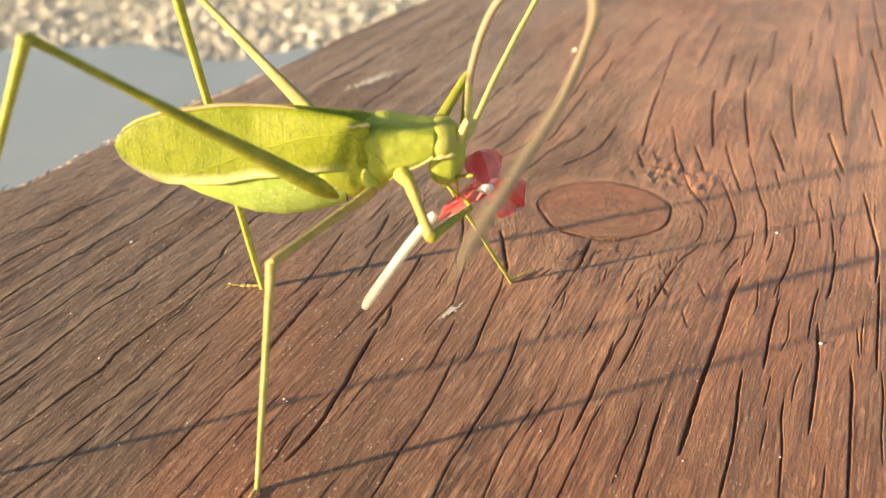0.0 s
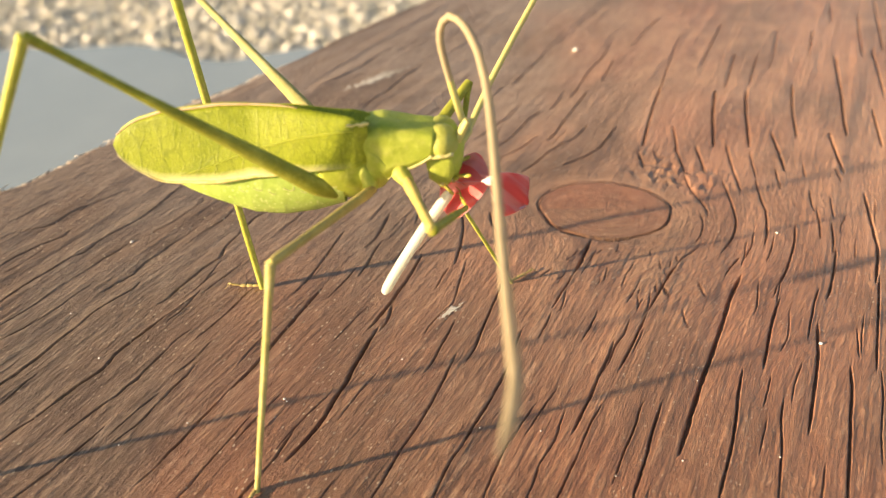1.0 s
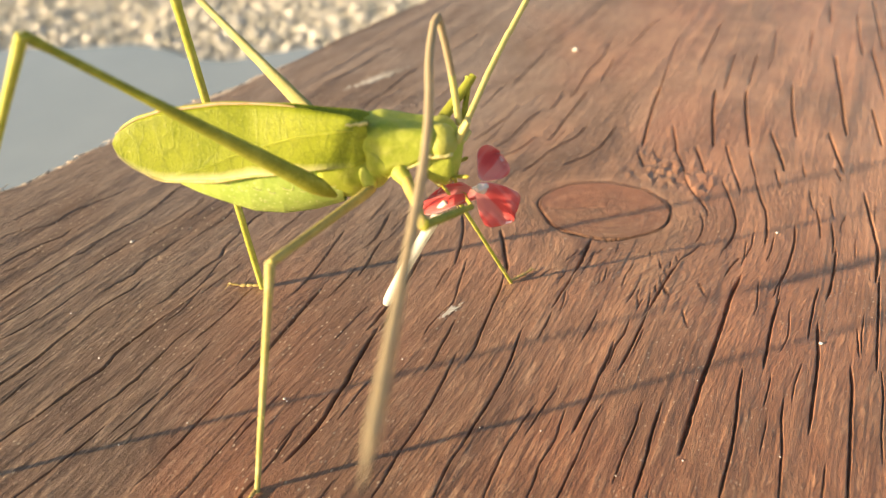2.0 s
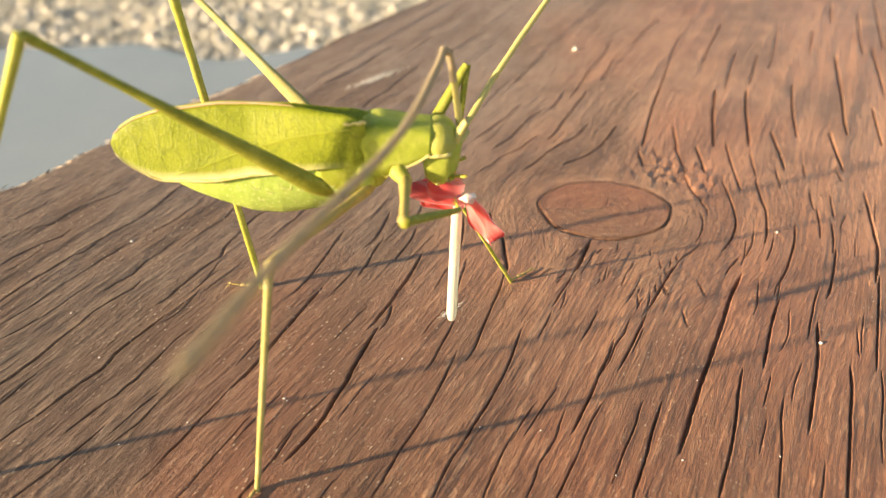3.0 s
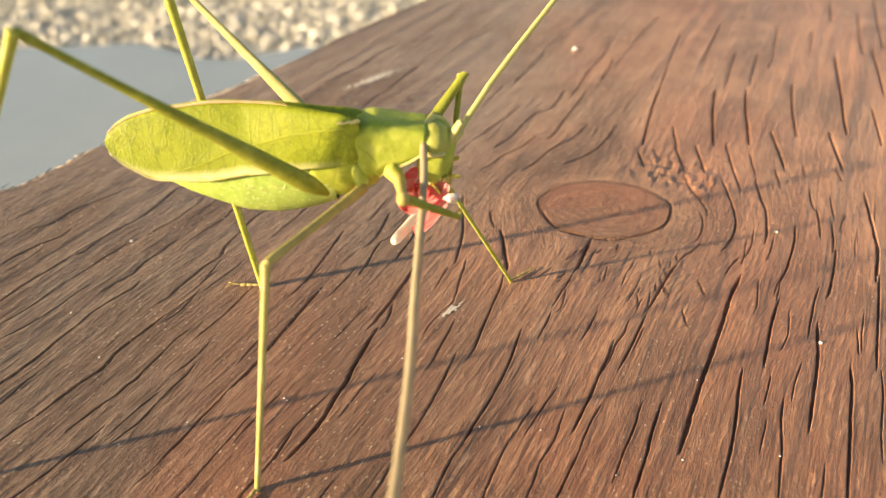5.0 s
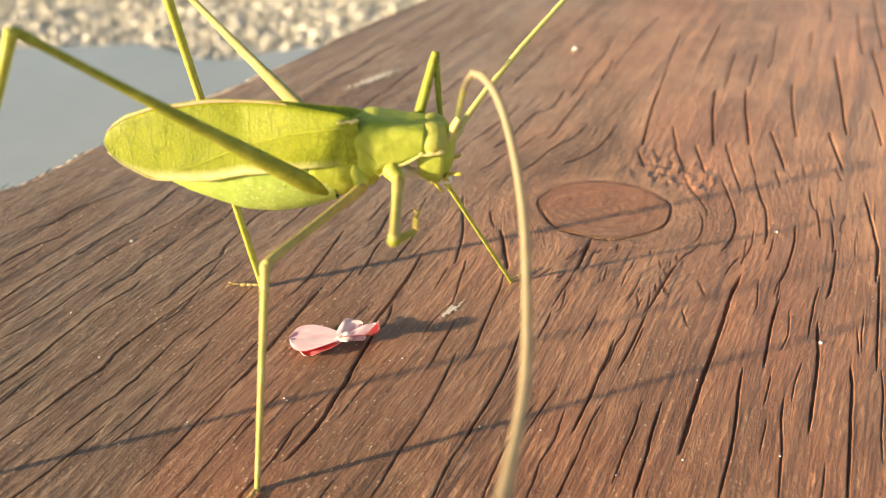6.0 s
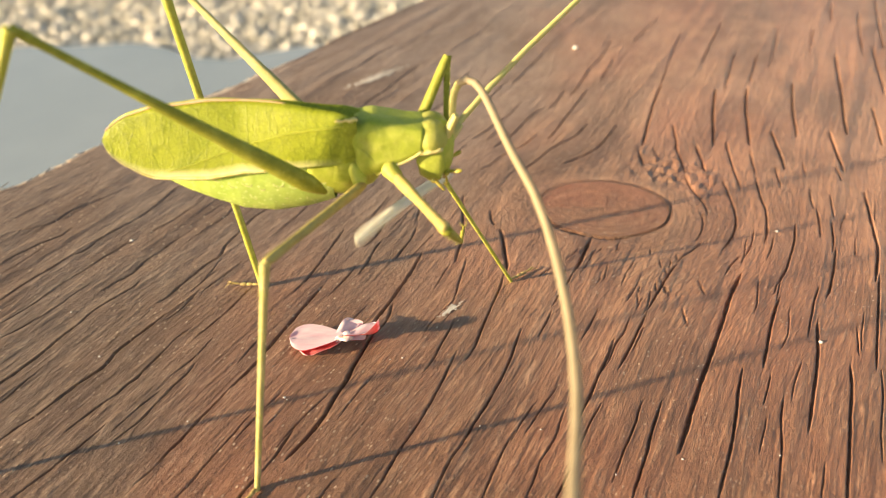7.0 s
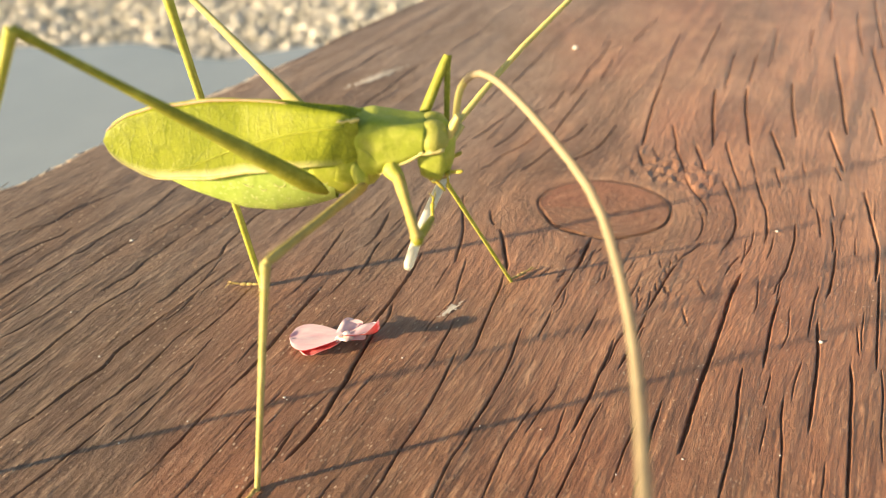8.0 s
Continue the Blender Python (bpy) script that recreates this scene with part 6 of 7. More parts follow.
    sway(6.1, (19.99, 0.57, 37.04), (64, 76), (54, 80), (-81, -11), (-88, -27), (-89, -27), (-89, -26), (-90, -25), (-90, -25), (-91, -24), (-91, -23), (-92, -22), (-92, -22), (-92, -21), (-92, -20), (-92, -19), (-92, -19), (-92, -18), (-93, -17), (-93, -16), (-93, -13), (-93, -10), (-93, -6), (-95, -2), (-95, 2), (-95, 7), (-94, 13), (-94, 18), (-93, 25), (-92, 32), (-91, 38))
    sway(6.2, (20.15, 0.57, 37.03), (151, 67), (-173, 51), (-126, -18), (-118, -22), (-115, -22), (-113, -22), (-112, -22), (-110, -21), (-108, -21), (-107, -21), (-105, -20), (-105, -20), (-104, -19), (-104, -18), (-104, -18), (-104, -17), (-105, -16), (-106, -15), (-105, -13), (-100, -12), (-94, -10), (-99, -5), (-101, -0), (-100, 4), (-98, 9), (-96, 14), (-93, 20), (-91, 26), (-88, 32), (-84, 38))
    sway(6.3, (20.31, 0.77, 37.30), (157, 64), (164, 68), (176, 63), (-134, -4), (-108, -25), (-105, -25), (-103, -24), (-102, -24), (-102, -23), (-101, -23), (-100, -22), (-100, -21), (-99, -21), (-99, -20), (-98, -20), (-98, -19), (-97, -18), (-97, -18), (-96, -16), (-95, -13), (-94, -11), (-92, -7), (-91, -4), (-90, 0), (-89, 5), (-89, 10), (-88, 16), (-87, 22), (-87, 28), (-86, 36))
    sway(6.4, (20.48, 0.77, 37.29), (21, 63), (14, 67), (-2, 55), (-29, 10), (-45, -9), (-53, -15), (-59, -17), (-64, -19), (-68, -20), (-70, -20), (-72, -20), (-73, -20), (-74, -19), (-75, -19), (-75, -18), (-76, -17), (-76, -17), (-76, -16), (-77, -15), (-79, -12), (-82, -10), (-86, -7), (-90, -4), (-92, -0), (-94, 4), (-95, 9), (-96, 14), (-98, 21), (-99, 26), (-101, 33))
    sway(6.5, (20.44, 0.96, 37.56), (44, 73), (34, 76), (-26, 35), (-60, -20), (-65, -22), (-68, -22), (-69, -22), (-70, -21), (-71, -21), (-72, -21), (-73, -20), (-74, -20), (-74, -19), (-75, -18), (-75, -18), (-75, -17), (-76, -16), (-76, -16), (-77, -14), (-78, -12), (-79, -9), (-81, -6), (-85, -3), (-88, 1), (-90, 6), (-91, 11), (-93, 16), (-95, 23), (-97, 29), (-99, 35))
    sway(6.6, (20.51, 0.77, 37.28), (33, 69), (26, 74), (-29, 26), (-61, -21), (-67, -23), (-69, -23), (-70, -22), (-71, -21), (-71, -21), (-71, -20), (-71, -19), (-71, -19), (-72, -18), (-72, -17), (-73, -17), (-73, -16), (-73, -16), (-74, -15), (-75, -13), (-76, -11), (-79, -8), (-81, -5), (-83, -2), (-84, 3), (-86, 7), (-88, 13), (-90, 18), (-93, 24), (-96, 30), (-99, 36))
    sway(6.7, (20.58, 0.77, 37.27), (39, 71), (31, 76), (-22, 40), (-58, -20), (-65, -22), (-68, -22), (-69, -22), (-70, -21), (-71, -21), (-71, -20), (-72, -20), (-73, -19), (-73, -18), (-74, -18), (-74, -17), (-74, -17), (-75, -16), (-75, -15), (-76, -14), (-77, -11), (-79, -9), (-81, -6), (-84, -2), (-87, 1), (-90, 6), (-91, 11), (-93, 16), (-95, 23), (-97, 29), (-99, 36))
    sway(6.8, (20.66, 1.16, 37.82), (43, 72), (36, 77), (-7, 55), (-42, -7), (-51, -14), (-55, -16), (-59, -17), (-62, -18), (-64, -18), (-67, -19), (-69, -19), (-70, -19), (-71, -18), (-72, -18), (-73, -17), (-74, -17), (-74, -16), (-75, -16), (-76, -14), (-79, -12), (-82, -10), (-85, -7), (-88, -4), (-89, -0), (-90, 4), (-92, 9), (-94, 15), (-95, 20), (-97, 27), (-100, 33))
    sway(6.9, (20.46, 1.12, 37.76), (77, 77), (80, 81), (70, 84), (31, 83), (-5, 63), (-37, 5), (-58, -17), (-64, -20), (-67, -20), (-68, -20), (-69, -20), (-70, -19), (-71, -19), (-72, -19), (-72, -18), (-73, -18), (-73, -17), (-74, -16), (-75, -15), (-76, -13), (-78, -11), (-81, -8), (-85, -6), (-89, -3), (-91, 1), (-94, 5), (-96, 10), (-97, 16), (-98, 22), (-100, 29))
    sway(7.0, (20.47, 1.16, 37.81), (85, 77), (87, 82), (71, 84), (24, 81), (-2, 66), (-21, 30), (-42, -3), (-58, -17), (-66, -20), (-69, -21), (-71, -20), (-72, -20), (-72, -20), (-72, -19), (-72, -18), (-72, -17), (-71, -16), (-71, -16), (-72, -14), (-78, -14), (-83, -12), (-86, -10), (-89, -7), (-92, -4), (-95, 0), (-99, 4), (-101, 9), (-101, 15), (-101, 21), (-102, 26))
    sway(7.1, (20.45, 1.12, 37.76), (52, 74), (44, 79), (32, 80), (15, 77), (-2, 67), (-13, 50), (-42, -1), (-56, -15), (-59, -16), (-62, -17), (-64, -17), (-66, -18), (-68, -18), (-70, -18), (-72, -18), (-73, -18), (-75, -18), (-77, -18), (-79, -17), (-81, -15), (-83, -12), (-85, -10), (-89, -7), (-93, -4), (-97, -0), (-100, 4), (-103, 9), (-103, 14), (-103, 20), (-103, 26))
    sway(7.2, (20.77, 0.96, 37.54), (58, 75), (49, 80), (39, 81), (23, 81), (5, 75), (-7, 63), (-46, -5), (-58, -17), (-61, -17), (-63, -18), (-65, -18), (-67, -18), (-69, -18), (-71, -18), (-73, -18), (-74, -18), (-76, -18), (-77, -17), (-78, -16), (-80, -14), (-82, -12), (-84, -10), (-88, -7), (-93, -4), (-98, -0), (-100, 4), (-103, 9), (-103, 14), (-103, 20), (-103, 26))
    sway(7.3, (20.61, 1.16, 37.83), (70, 77), (70, 81), (43, 82), (5, 71), (-7, 57), (-22, 28), (-37, 3), (-44, -5), (-47, -7), (-50, -8), (-52, -9), (-55, -11), (-57, -11), (-60, -12), (-62, -13), (-65, -14), (-66, -14), (-68, -14), (-71, -14), (-75, -13), (-80, -11), (-86, -10), (-90, -8), (-94, -5), (-99, -1), (-102, 3), (-104, 8), (-105, 12), (-105, 18), (-106, 24))
    sway(7.4, (20.59, 1.16, 37.83), (48, 74), (41, 78), (29, 79), (14, 77), (-1, 68), (-11, 53), (-31, 14), (-47, -8), (-52, -11), (-54, -12), (-55, -12), (-57, -12), (-58, -13), (-60, -13), (-62, -13), (-63, -13), (-65, -14), (-67, -14), (-72, -14), (-78, -14), (-82, -12), (-85, -10), (-88, -7), (-93, -5), (-99, -1), (-103, 3), (-106, 7), (-107, 12), (-107, 18), (-107, 23))
    sway(7.5, (20.57, 1.16, 37.84), (72, 77), (69, 81), (54, 83), (22, 81), (4, 75), (-14, 48), (-25, 23), (-30, 15), (-40, 2), (-49, -8), (-55, -12), (-57, -13), (-59, -13), (-60, -13), (-61, -13), (-62, -13), (-64, -13), (-65, -13), (-69, -13), (-78, -14), (-87, -14), (-92, -12), (-94, -9), (-96, -6), (-98, -2), (-99, 2), (-101, 6), (-102, 11), (-102, 17), (-103, 23))
    sway(7.6, (20.69, 1.16, 37.84), (52, 74), (44, 79), (34, 80), (23, 81), (10, 79), (-3, 72), (-8, 68), (-42, 1), (-52, -12), (-54, -13), (-55, -13), (-56, -12), (-57, -12), (-59, -12), (-59, -12), (-61, -12), (-62, -12), (-64, -12), (-67, -13), (-75, -13), (-82, -13), (-85, -11), (-88, -8), (-91, -5), (-96, -2), (-100, 2), (-102, 6), (-104, 11), (-105, 16), (-105, 22))
    sway(7.7, (20.68, 1.16, 37.84), (64, 76), (60, 81), (52, 83), (36, 83), (13, 81), (-2, 73), (-11, 61), (-36, 7), (-48, -8), (-49, -8), (-50, -8), (-52, -9), (-54, -9), (-55, -10), (-57, -11), (-60, -12), (-62, -12), (-65, -13), (-71, -15), (-77, -14), (-81, -13), (-84, -11), (-86, -8), (-88, -5), (-93, -2), (-99, 1), (-100, 6), (-102, 10), (-103, 16), (-104, 22))
    sway(7.8, (20.67, 1.16, 37.84), (56, 75), (50, 79), (40, 82), (28, 82), (13, 81), (0, 76), (-7, 70), (-35, 17), (-51, -11), (-53, -12), (-54, -12), (-55, -12), (-56, -12), (-58, -12), (-59, -12), (-61, -12), (-63, -12), (-64, -13), (-69, -14), (-77, -14), (-82, -13), (-85, -11), (-87, -8), (-89, -5), (-92, -2), (-97, 2), (-100, 6), (-104, 11), (-104, 16), (-105, 22))
    sway(7.9, (20.65, 1.16, 37.84), (52, 74), (43, 79), (35, 80), (24, 81), (12, 80), (0, 77), (-7, 69), (-32, 28), (-52, -11), (-54, -12), (-55, -12), (-56, -12), (-57, -12), (-58, -12), (-59, -12), (-61, -12), (-62, -12), (-64, -12), (-68, -13), (-75, -13), (-79, -12), (-82, -10), (-84, -8), (-87, -5), (-90, -2), (-96, 2), (-99, 6), (-103, 10), (-104, 16), (-105, 21))
    sway(8.0, (20.64, 1.35, 38.12), (65, 76), (61, 81), (43, 82), (14, 77), (-4, 63), (-14, 45), (-28, 18), (-41, -1), (-49, -9), (-53, -12), (-56, -13), (-58, -13), (-59, -13), (-61, -13), (-62, -13), (-63, -13), (-64, -13), (-65, -13), (-66, -12), (-71, -11), (-79, -11), (-86, -10), (-89, -8), (-92, -5), (-95, -2), (-98, 2), (-100, 7), (-102, 12), (-103, 17), (-104, 23))
    # far antenna
    sway_far(0.0, (21.36, 3.87, 36.89), (59, 39), (57, 37), (55, 36), (56, 36), (56, 35), (56, 35), (56, 36), (56, 36))
    sway_far(0.2, (21.39, 3.87, 36.86), (55, 38), (53, 35), (52, 34), (52, 34), (52, 34), (52, 34), (52, 34), (52, 34))
    sway_far(0.4, (21.13, 3.83, 36.77), (60, 40), (58, 37), (57, 36), (57, 36), (57, 36), (57, 36), (57, 36), (57, 36))
    sway_far(0.6, (21.03, 3.99, 36.98), (55, 38), (53, 35), (52, 34), (52, 34), (52, 34), (52, 34), (52, 34), (52, 34))
    sway_far(0.8, (21.00, 3.87, 36.80), (58, 39), (56, 36), (55, 35), (55, 35), (55, 35), (55, 35), (55, 35), (55, 35))
    sway_far(1.0, (21.25, 3.99, 36.96), (59, 39), (56, 37), (55, 36), (55, 35), (56, 35), (55, 35), (55, 35), (55, 36))
    sway_far(1.2, (20.98, 3.99, 36.94), (51, 36), (50, 33), (48, 32), (49, 32), (49, 32), (49, 32), (49, 32), (49, 32))
    sway_far(1.3, (20.99, 3.99, 36.93), (54, 37), (52, 35), (51, 34), (51, 33), (51, 33), (51, 33), (51, 34), (51, 34))
    sway_far(1.4, (20.99, 4.23, 37.27), (58, 39), (55, 36), (54, 35), (55, 35), (55, 35), (55, 35), (55, 35), (54, 35))
    sway_far(1.5, (21.07, 4.27, 37.32), (62, 41), (60, 38), (59, 37), (60, 37), (60, 37), (60, 37), (60, 37), (59, 37))
    sway_far(1.7, (20.89, 4.27, 37.31), (60, 40), (58, 37), (57, 36), (57, 36), (58, 36), (58, 36), (57, 36), (57, 36))
    sway_far(2.8, (20.93, 4.15, 37.09), (58, 39), (57, 37), (56, 36), (56, 36), (56, 36), (56, 36), (56, 36), (56, 36))
    sway_far(3.0, (20.96, 4.07, 36.97), (52, 37), (50, 34), (49, 33), (49, 32), (49, 32), (49, 32), (49, 32), (49, 32))
    sway_far(3.1, (20.97, 4.15, 37.08), (58, 39), (56, 36), (55, 35), (55, 35), (55, 35), (55, 35), (55, 35), (55, 35))
    sway_far(3.3, (20.86, 4.23, 37.18), (61, 40), (59, 38), (58, 37), (58, 37), (58, 37), (58, 37), (58, 37), (58, 37))
    sway_far(3.5, (21.03, 3.99, 36.82), (58, 39), (56, 36), (55, 35), (55, 35), (55, 35), (55, 35), (55, 35), (55, 35))
    sway_far(3.8, (21.12, 3.83, 36.53), (64, 41), (61, 39), (60, 38), (61, 38), (61, 37), (61, 37), (61, 38), (61, 38))
    sway_far(4.0, (20.82, 3.99, 36.72), (63, 41), (61, 38), (60, 38), (60, 37), (60, 37), (60, 37), (60, 37), (60, 38))
    sway_far(4.1, (20.52, 3.91, 36.62), (68, 42), (66, 40), (65, 39), (65, 39), (65, 39), (65, 39), (65, 39), (65, 39))
    sway_far(4.2, (20.77, 3.99, 36.75), (63, 41), (61, 38), (60, 37), (60, 37), (60, 37), (60, 37), (60, 37), (60, 37))
    sway_far(4.3, (20.95, 3.99, 36.75), (54, 38), (52, 35), (51, 33), (51, 33), (51, 33), (51, 33), (51, 33), (51, 33))
    sway_far(4.4, (20.91, 3.99, 36.75), (57, 39), (56, 36), (55, 35), (55, 35), (55, 35), (55, 35), (55, 35), (55, 35))
    sway_far(4.5, (21.01, 3.99, 36.75), (50, 36), (49, 33), (47, 31), (48, 31), (48, 31), (48, 31), (48, 31), (47, 31))
    sway_far(4.7, (21.04, 3.87, 36.57), (48, 34), (46, 31), (45, 30), (45, 30), (45, 30), (45, 30), (45, 30), (45, 30))
    sway_far(5.8, (20.86, 3.87, 36.52), (57, 39), (55, 36), (54, 35), (54, 35), (54, 35), (54, 35), (54, 35), (54, 35))
    sway_far(5.9, (20.74, 3.83, 36.46), (51, 36), (50, 33), (48, 32), (49, 32), (49, 32), (49, 32), (49, 32), (48, 32))
    sway_far(6.0, (20.76, 3.83, 36.46), (46, 34), (45, 31), (43, 29), (43, 29), (44, 29), (44, 29), (43, 29), (43, 29))
    sway_far(6.2, (20.60, 3.67, 36.21), (47, 34), (46, 31), (44, 30), (45, 30), (45, 29), (45, 29), (45, 30), (44, 30))
    sway_far(6.4, (21.00, 3.83, 36.43), (43, 31), (42, 29), (40, 27), (40, 27), (40, 27), (40, 27), (40, 27), (40, 27))
    sway_far(6.5, (20.89, 3.99, 36.65), (51, 36), (49, 33), (48, 32), (48, 32), (48, 32), (48, 32), (48, 32), (48, 32))
    sway_far(6.6, (20.90, 3.91, 36.53), (44, 32), (43, 29), (41, 28), (42, 27), (42, 27), (42, 27), (42, 28), (42, 28))
    sway_far(6.7, (20.90, 3.91, 36.52), (47, 34), (45, 31), (44, 29), (44, 29), (44, 29), (44, 29), (44, 29), (44, 29))
    sway_far(6.9, (20.64, 4.15, 36.85), (49, 35), (48, 32), (46, 31), (47, 31), (47, 31), (47, 31), (47, 31), (47, 31))
    sway_far(7.0, (20.85, 4.15, 36.85), (42, 31), (41, 28), (40, 26), (40, 26), (40, 26), (40, 26), (40, 26), (40, 26))
    sway_far(7.2, (21.02, 4.23, 36.97), (45, 33), (43, 30), (42, 28), (42, 28), (42, 28), (42, 28), (42, 28), (42, 28))
    sway_far(7.4, (20.84, 4.15, 36.87), (46, 34), (45, 31), (44, 29), (44, 29), (44, 29), (44, 29), (44, 29), (44, 29))
    sway_far(7.6, (20.81, 4.15, 36.88), (47, 34), (46, 31), (44, 30), (45, 30), (45, 30), (45, 30), (45, 30), (44, 30))
    sway_far(8.0, (20.76, 4.27, 37.05), (44, 32), (43, 29), (41, 27), (41, 27), (41, 27), (41, 27), (41, 27), (41, 27))
    # front leg beside the flower tube: elbow and tip
    reach(0.0, (16.70, -15.69, 34.60), (21.23, -4.54, 31.21))
    reach(0.5, (16.47, -15.74, 34.42), (20.90, -4.56, 30.99))
    reach(1.0, (17.05, -15.58, 35.28), (20.93, -4.47, 31.06))
    reach(1.5, (16.50, -15.68, 35.73), (21.15, -4.87, 31.51))
    reach(1.7, (16.36, -15.68, 35.94), (21.83, -5.23, 31.81))
    reach(2.8, (15.25, -15.87, 35.80), (19.75, -5.31, 30.86))
    reach(3.0, (14.42, -15.87, 36.28), (20.29, -5.93, 31.49))
    reach(3.2, (13.92, -15.88, 36.27), (19.53, -5.97, 31.10))
    reach(3.5, (13.01, -15.91, 35.57), (18.91, -6.02, 30.72))
    reach(3.7, (12.44, -15.61, 37.08), (19.14, -7.22, 30.67))
    reach(3.8, (13.34, -15.32, 38.44), (21.63, -16.60, 29.18))
    reach(3.9, (13.45, -15.14, 38.92), (18.98, -6.70, 31.55))
    reach(4.0, (13.95, -15.31, 38.53), (19.10, -5.79, 32.27))
    reach(4.2, (12.79, -15.28, 38.41), (18.61, -5.90, 32.53))
    reach(4.5, (12.99, -15.25, 38.53), (19.05, -6.42, 32.09))
    reach(4.7, (13.13, -15.38, 38.20), (19.73, -7.09, 31.57))
    reach(5.8, (21.44, -11.96, 39.29), (23.68, -3.31, 30.55))
    reach(5.9, (17.51, -15.19, 37.06), (22.75, -9.85, 27.04))
    reach(6.0, (14.07, -15.98, 33.85), (15.74, -5.21, 27.71))
    reach(6.1, (11.56, -15.08, 30.84), (14.43, -3.90, 26.06))
    reach(6.2, (11.45, -11.48, 25.84), (13.36, 0.79, 27.29))
    reach(6.3, (20.07, -14.05, 36.80), (18.35, -2.43, 32.52))
    reach(6.4, (18.50, -14.96, 36.33), (18.85, -3.11, 32.37))
    reach(6.5, (16.78, -15.58, 36.03), (20.43, -5.69, 29.30))
    reach(6.6, (18.63, -14.85, 32.58), (18.04, -3.02, 28.61))
    reach(6.7, (19.30, -14.27, 31.57), (19.65, -2.66, 26.95))
    reach(6.8, (18.53, -15.03, 33.50), (20.41, -4.37, 27.25))
    reach(6.9, (20.78, -11.78, 28.78), (20.54, -0.37, 23.67))
    reach(7.0, (19.74, -14.47, 34.05), (21.52, -5.05, 26.03))
    reach(7.1, (19.61, -14.45, 33.10), (20.48, -3.23, 27.65))
    reach(7.2, (15.31, -15.29, 38.37), (18.88, -8.77, 28.32))
    reach(7.3, (16.35, -15.64, 36.26), (19.73, -6.15, 28.87))
    reach(7.4, (17.06, -15.59, 34.83), (18.35, -4.28, 29.67))
    reach(7.5, (16.70, -15.68, 35.04), (17.99, -4.57, 29.46))
    reach(8.0, (16.54, -15.68, 33.61), (17.85, -4.21, 28.82))
    # far front leg: knee
    reach_far(0.0, (21.19, 11.28, 41.58))
    reach_far(1.0, (21.56, 12.38, 39.86))
    reach_far(1.5, (21.60, 12.38, 39.82))
    reach_far(2.8, (21.41, 7.07, 44.12))
    reach_far(3.0, (21.33, 7.23, 44.11))
    reach_far(3.2, (22.16, 12.31, 39.22))
    reach_far(3.3, (20.05, 10.54, 43.01))
    reach_far(3.5, (22.29, 12.43, 38.83))
    reach_far(4.0, (21.65, 11.72, 40.68))
    reach_far(4.2, (17.45, 7.72, 45.51))
    reach_far(4.3, (19.96, 8.56, 44.30))
    reach_far(4.5, (21.56, 10.58, 41.94))
    reach_far(4.7, (22.01, 11.78, 40.21))
    reach_far(5.8, (18.38, 7.62, 45.31))
    reach_far(6.0, (18.31, 7.71, 45.30))
    reach_far(6.5, (19.63, 7.64, 44.85))
    reach_far(7.0, (19.91, 7.61, 44.73))
    reach_far(7.5, (19.69, 7.63, 44.83))
    reach_far(8.0, (19.76, 7.59, 44.81))
    # flower tube: free end and the way towards the mouth
    hold(0.0, (-10.54, 79.50, 14.08), (0.557, 0.070, 0.828))
    hold(0.1, (-9.91, 79.50, 14.57), (0.546, 0.072, 0.835))
    hold(0.2, (-8.54, 79.50, 17.73), (0.572, 0.086, 0.815))
    hold(0.3, (-11.71, 79.50, 17.07), (0.660, 0.076, 0.748))
    hold(0.4, (-6.14, 79.50, 11.99), (0.352, 0.070, 0.933))
    hold(0.5, (-7.08, 79.50, 13.29), (0.411, 0.073, 0.908))
    hold(0.6, (-5.15, 79.50, 11.49), (0.302, 0.070, 0.951))
    hold(0.7, (-5.62, 79.50, 11.49), (0.320, 0.069, 0.945))
    hold(0.8, (-7.00, 79.50, 11.49), (0.375, 0.068, 0.924))
    hold(0.9, (-3.46, 79.50, 11.49), (0.225, 0.071, 0.972))
    hold(1.0, (-7.77, 79.50, 16.69), (0.508, 0.084, 0.857))
    hold(1.1, (-7.37, 79.50, 15.44), (0.462, 0.080, 0.883))
    hold(1.2, (-4.63, 79.50, 11.08), (0.269, 0.069, 0.961))
    hold(1.3, (-10.20, 79.50, 14.76), (0.552, 0.073, 0.831))
    hold(1.4, (-6.93, 79.50, 13.29), (0.398, 0.074, 0.915))
    hold(1.5, (-11.80, 79.50, 21.15), (0.766, 0.089, 0.637))
    hold(1.6, (-11.84, 79.50, 19.41), (0.718, 0.083, 0.691))
    hold(1.7, (-9.86, 79.50, 15.44), (0.553, 0.076, 0.830))
    hold(2.0, (-7.63, 79.50, 14.73), (0.470, 0.078, 0.879))
    hold(2.3, (-5.39, 79.50, 14.00), (0.376, 0.080, 0.923))
    hold(2.6, (-3.12, 79.50, 13.28), (0.274, 0.081, 0.958))
    hold(2.8, (-1.60, 79.50, 12.79), (0.203, 0.081, 0.976))
    hold(2.9, (-2.22, 79.50, 12.39), (0.222, 0.079, 0.972))
    hold(3.0, (1.15, 79.50, 11.99), (0.037, 0.079, 0.996))
    hold(3.1, (-0.08, 79.50, 11.99), (0.094, 0.079, 0.992))
    hold(3.2, (-4.92, 79.50, 14.57), (0.368, 0.085, 0.926))
    hold(3.3, (-4.57, 79.50, 13.29), (0.321, 0.081, 0.944))
    hold(3.4, (-5.52, 79.50, 14.57), (0.383, 0.085, 0.920))
    hold(3.5, (-6.38, 79.50, 13.88), (0.402, 0.081, 0.912))
    hold(3.6, (-7.71, 79.50, 14.57), (0.465, 0.081, 0.882))
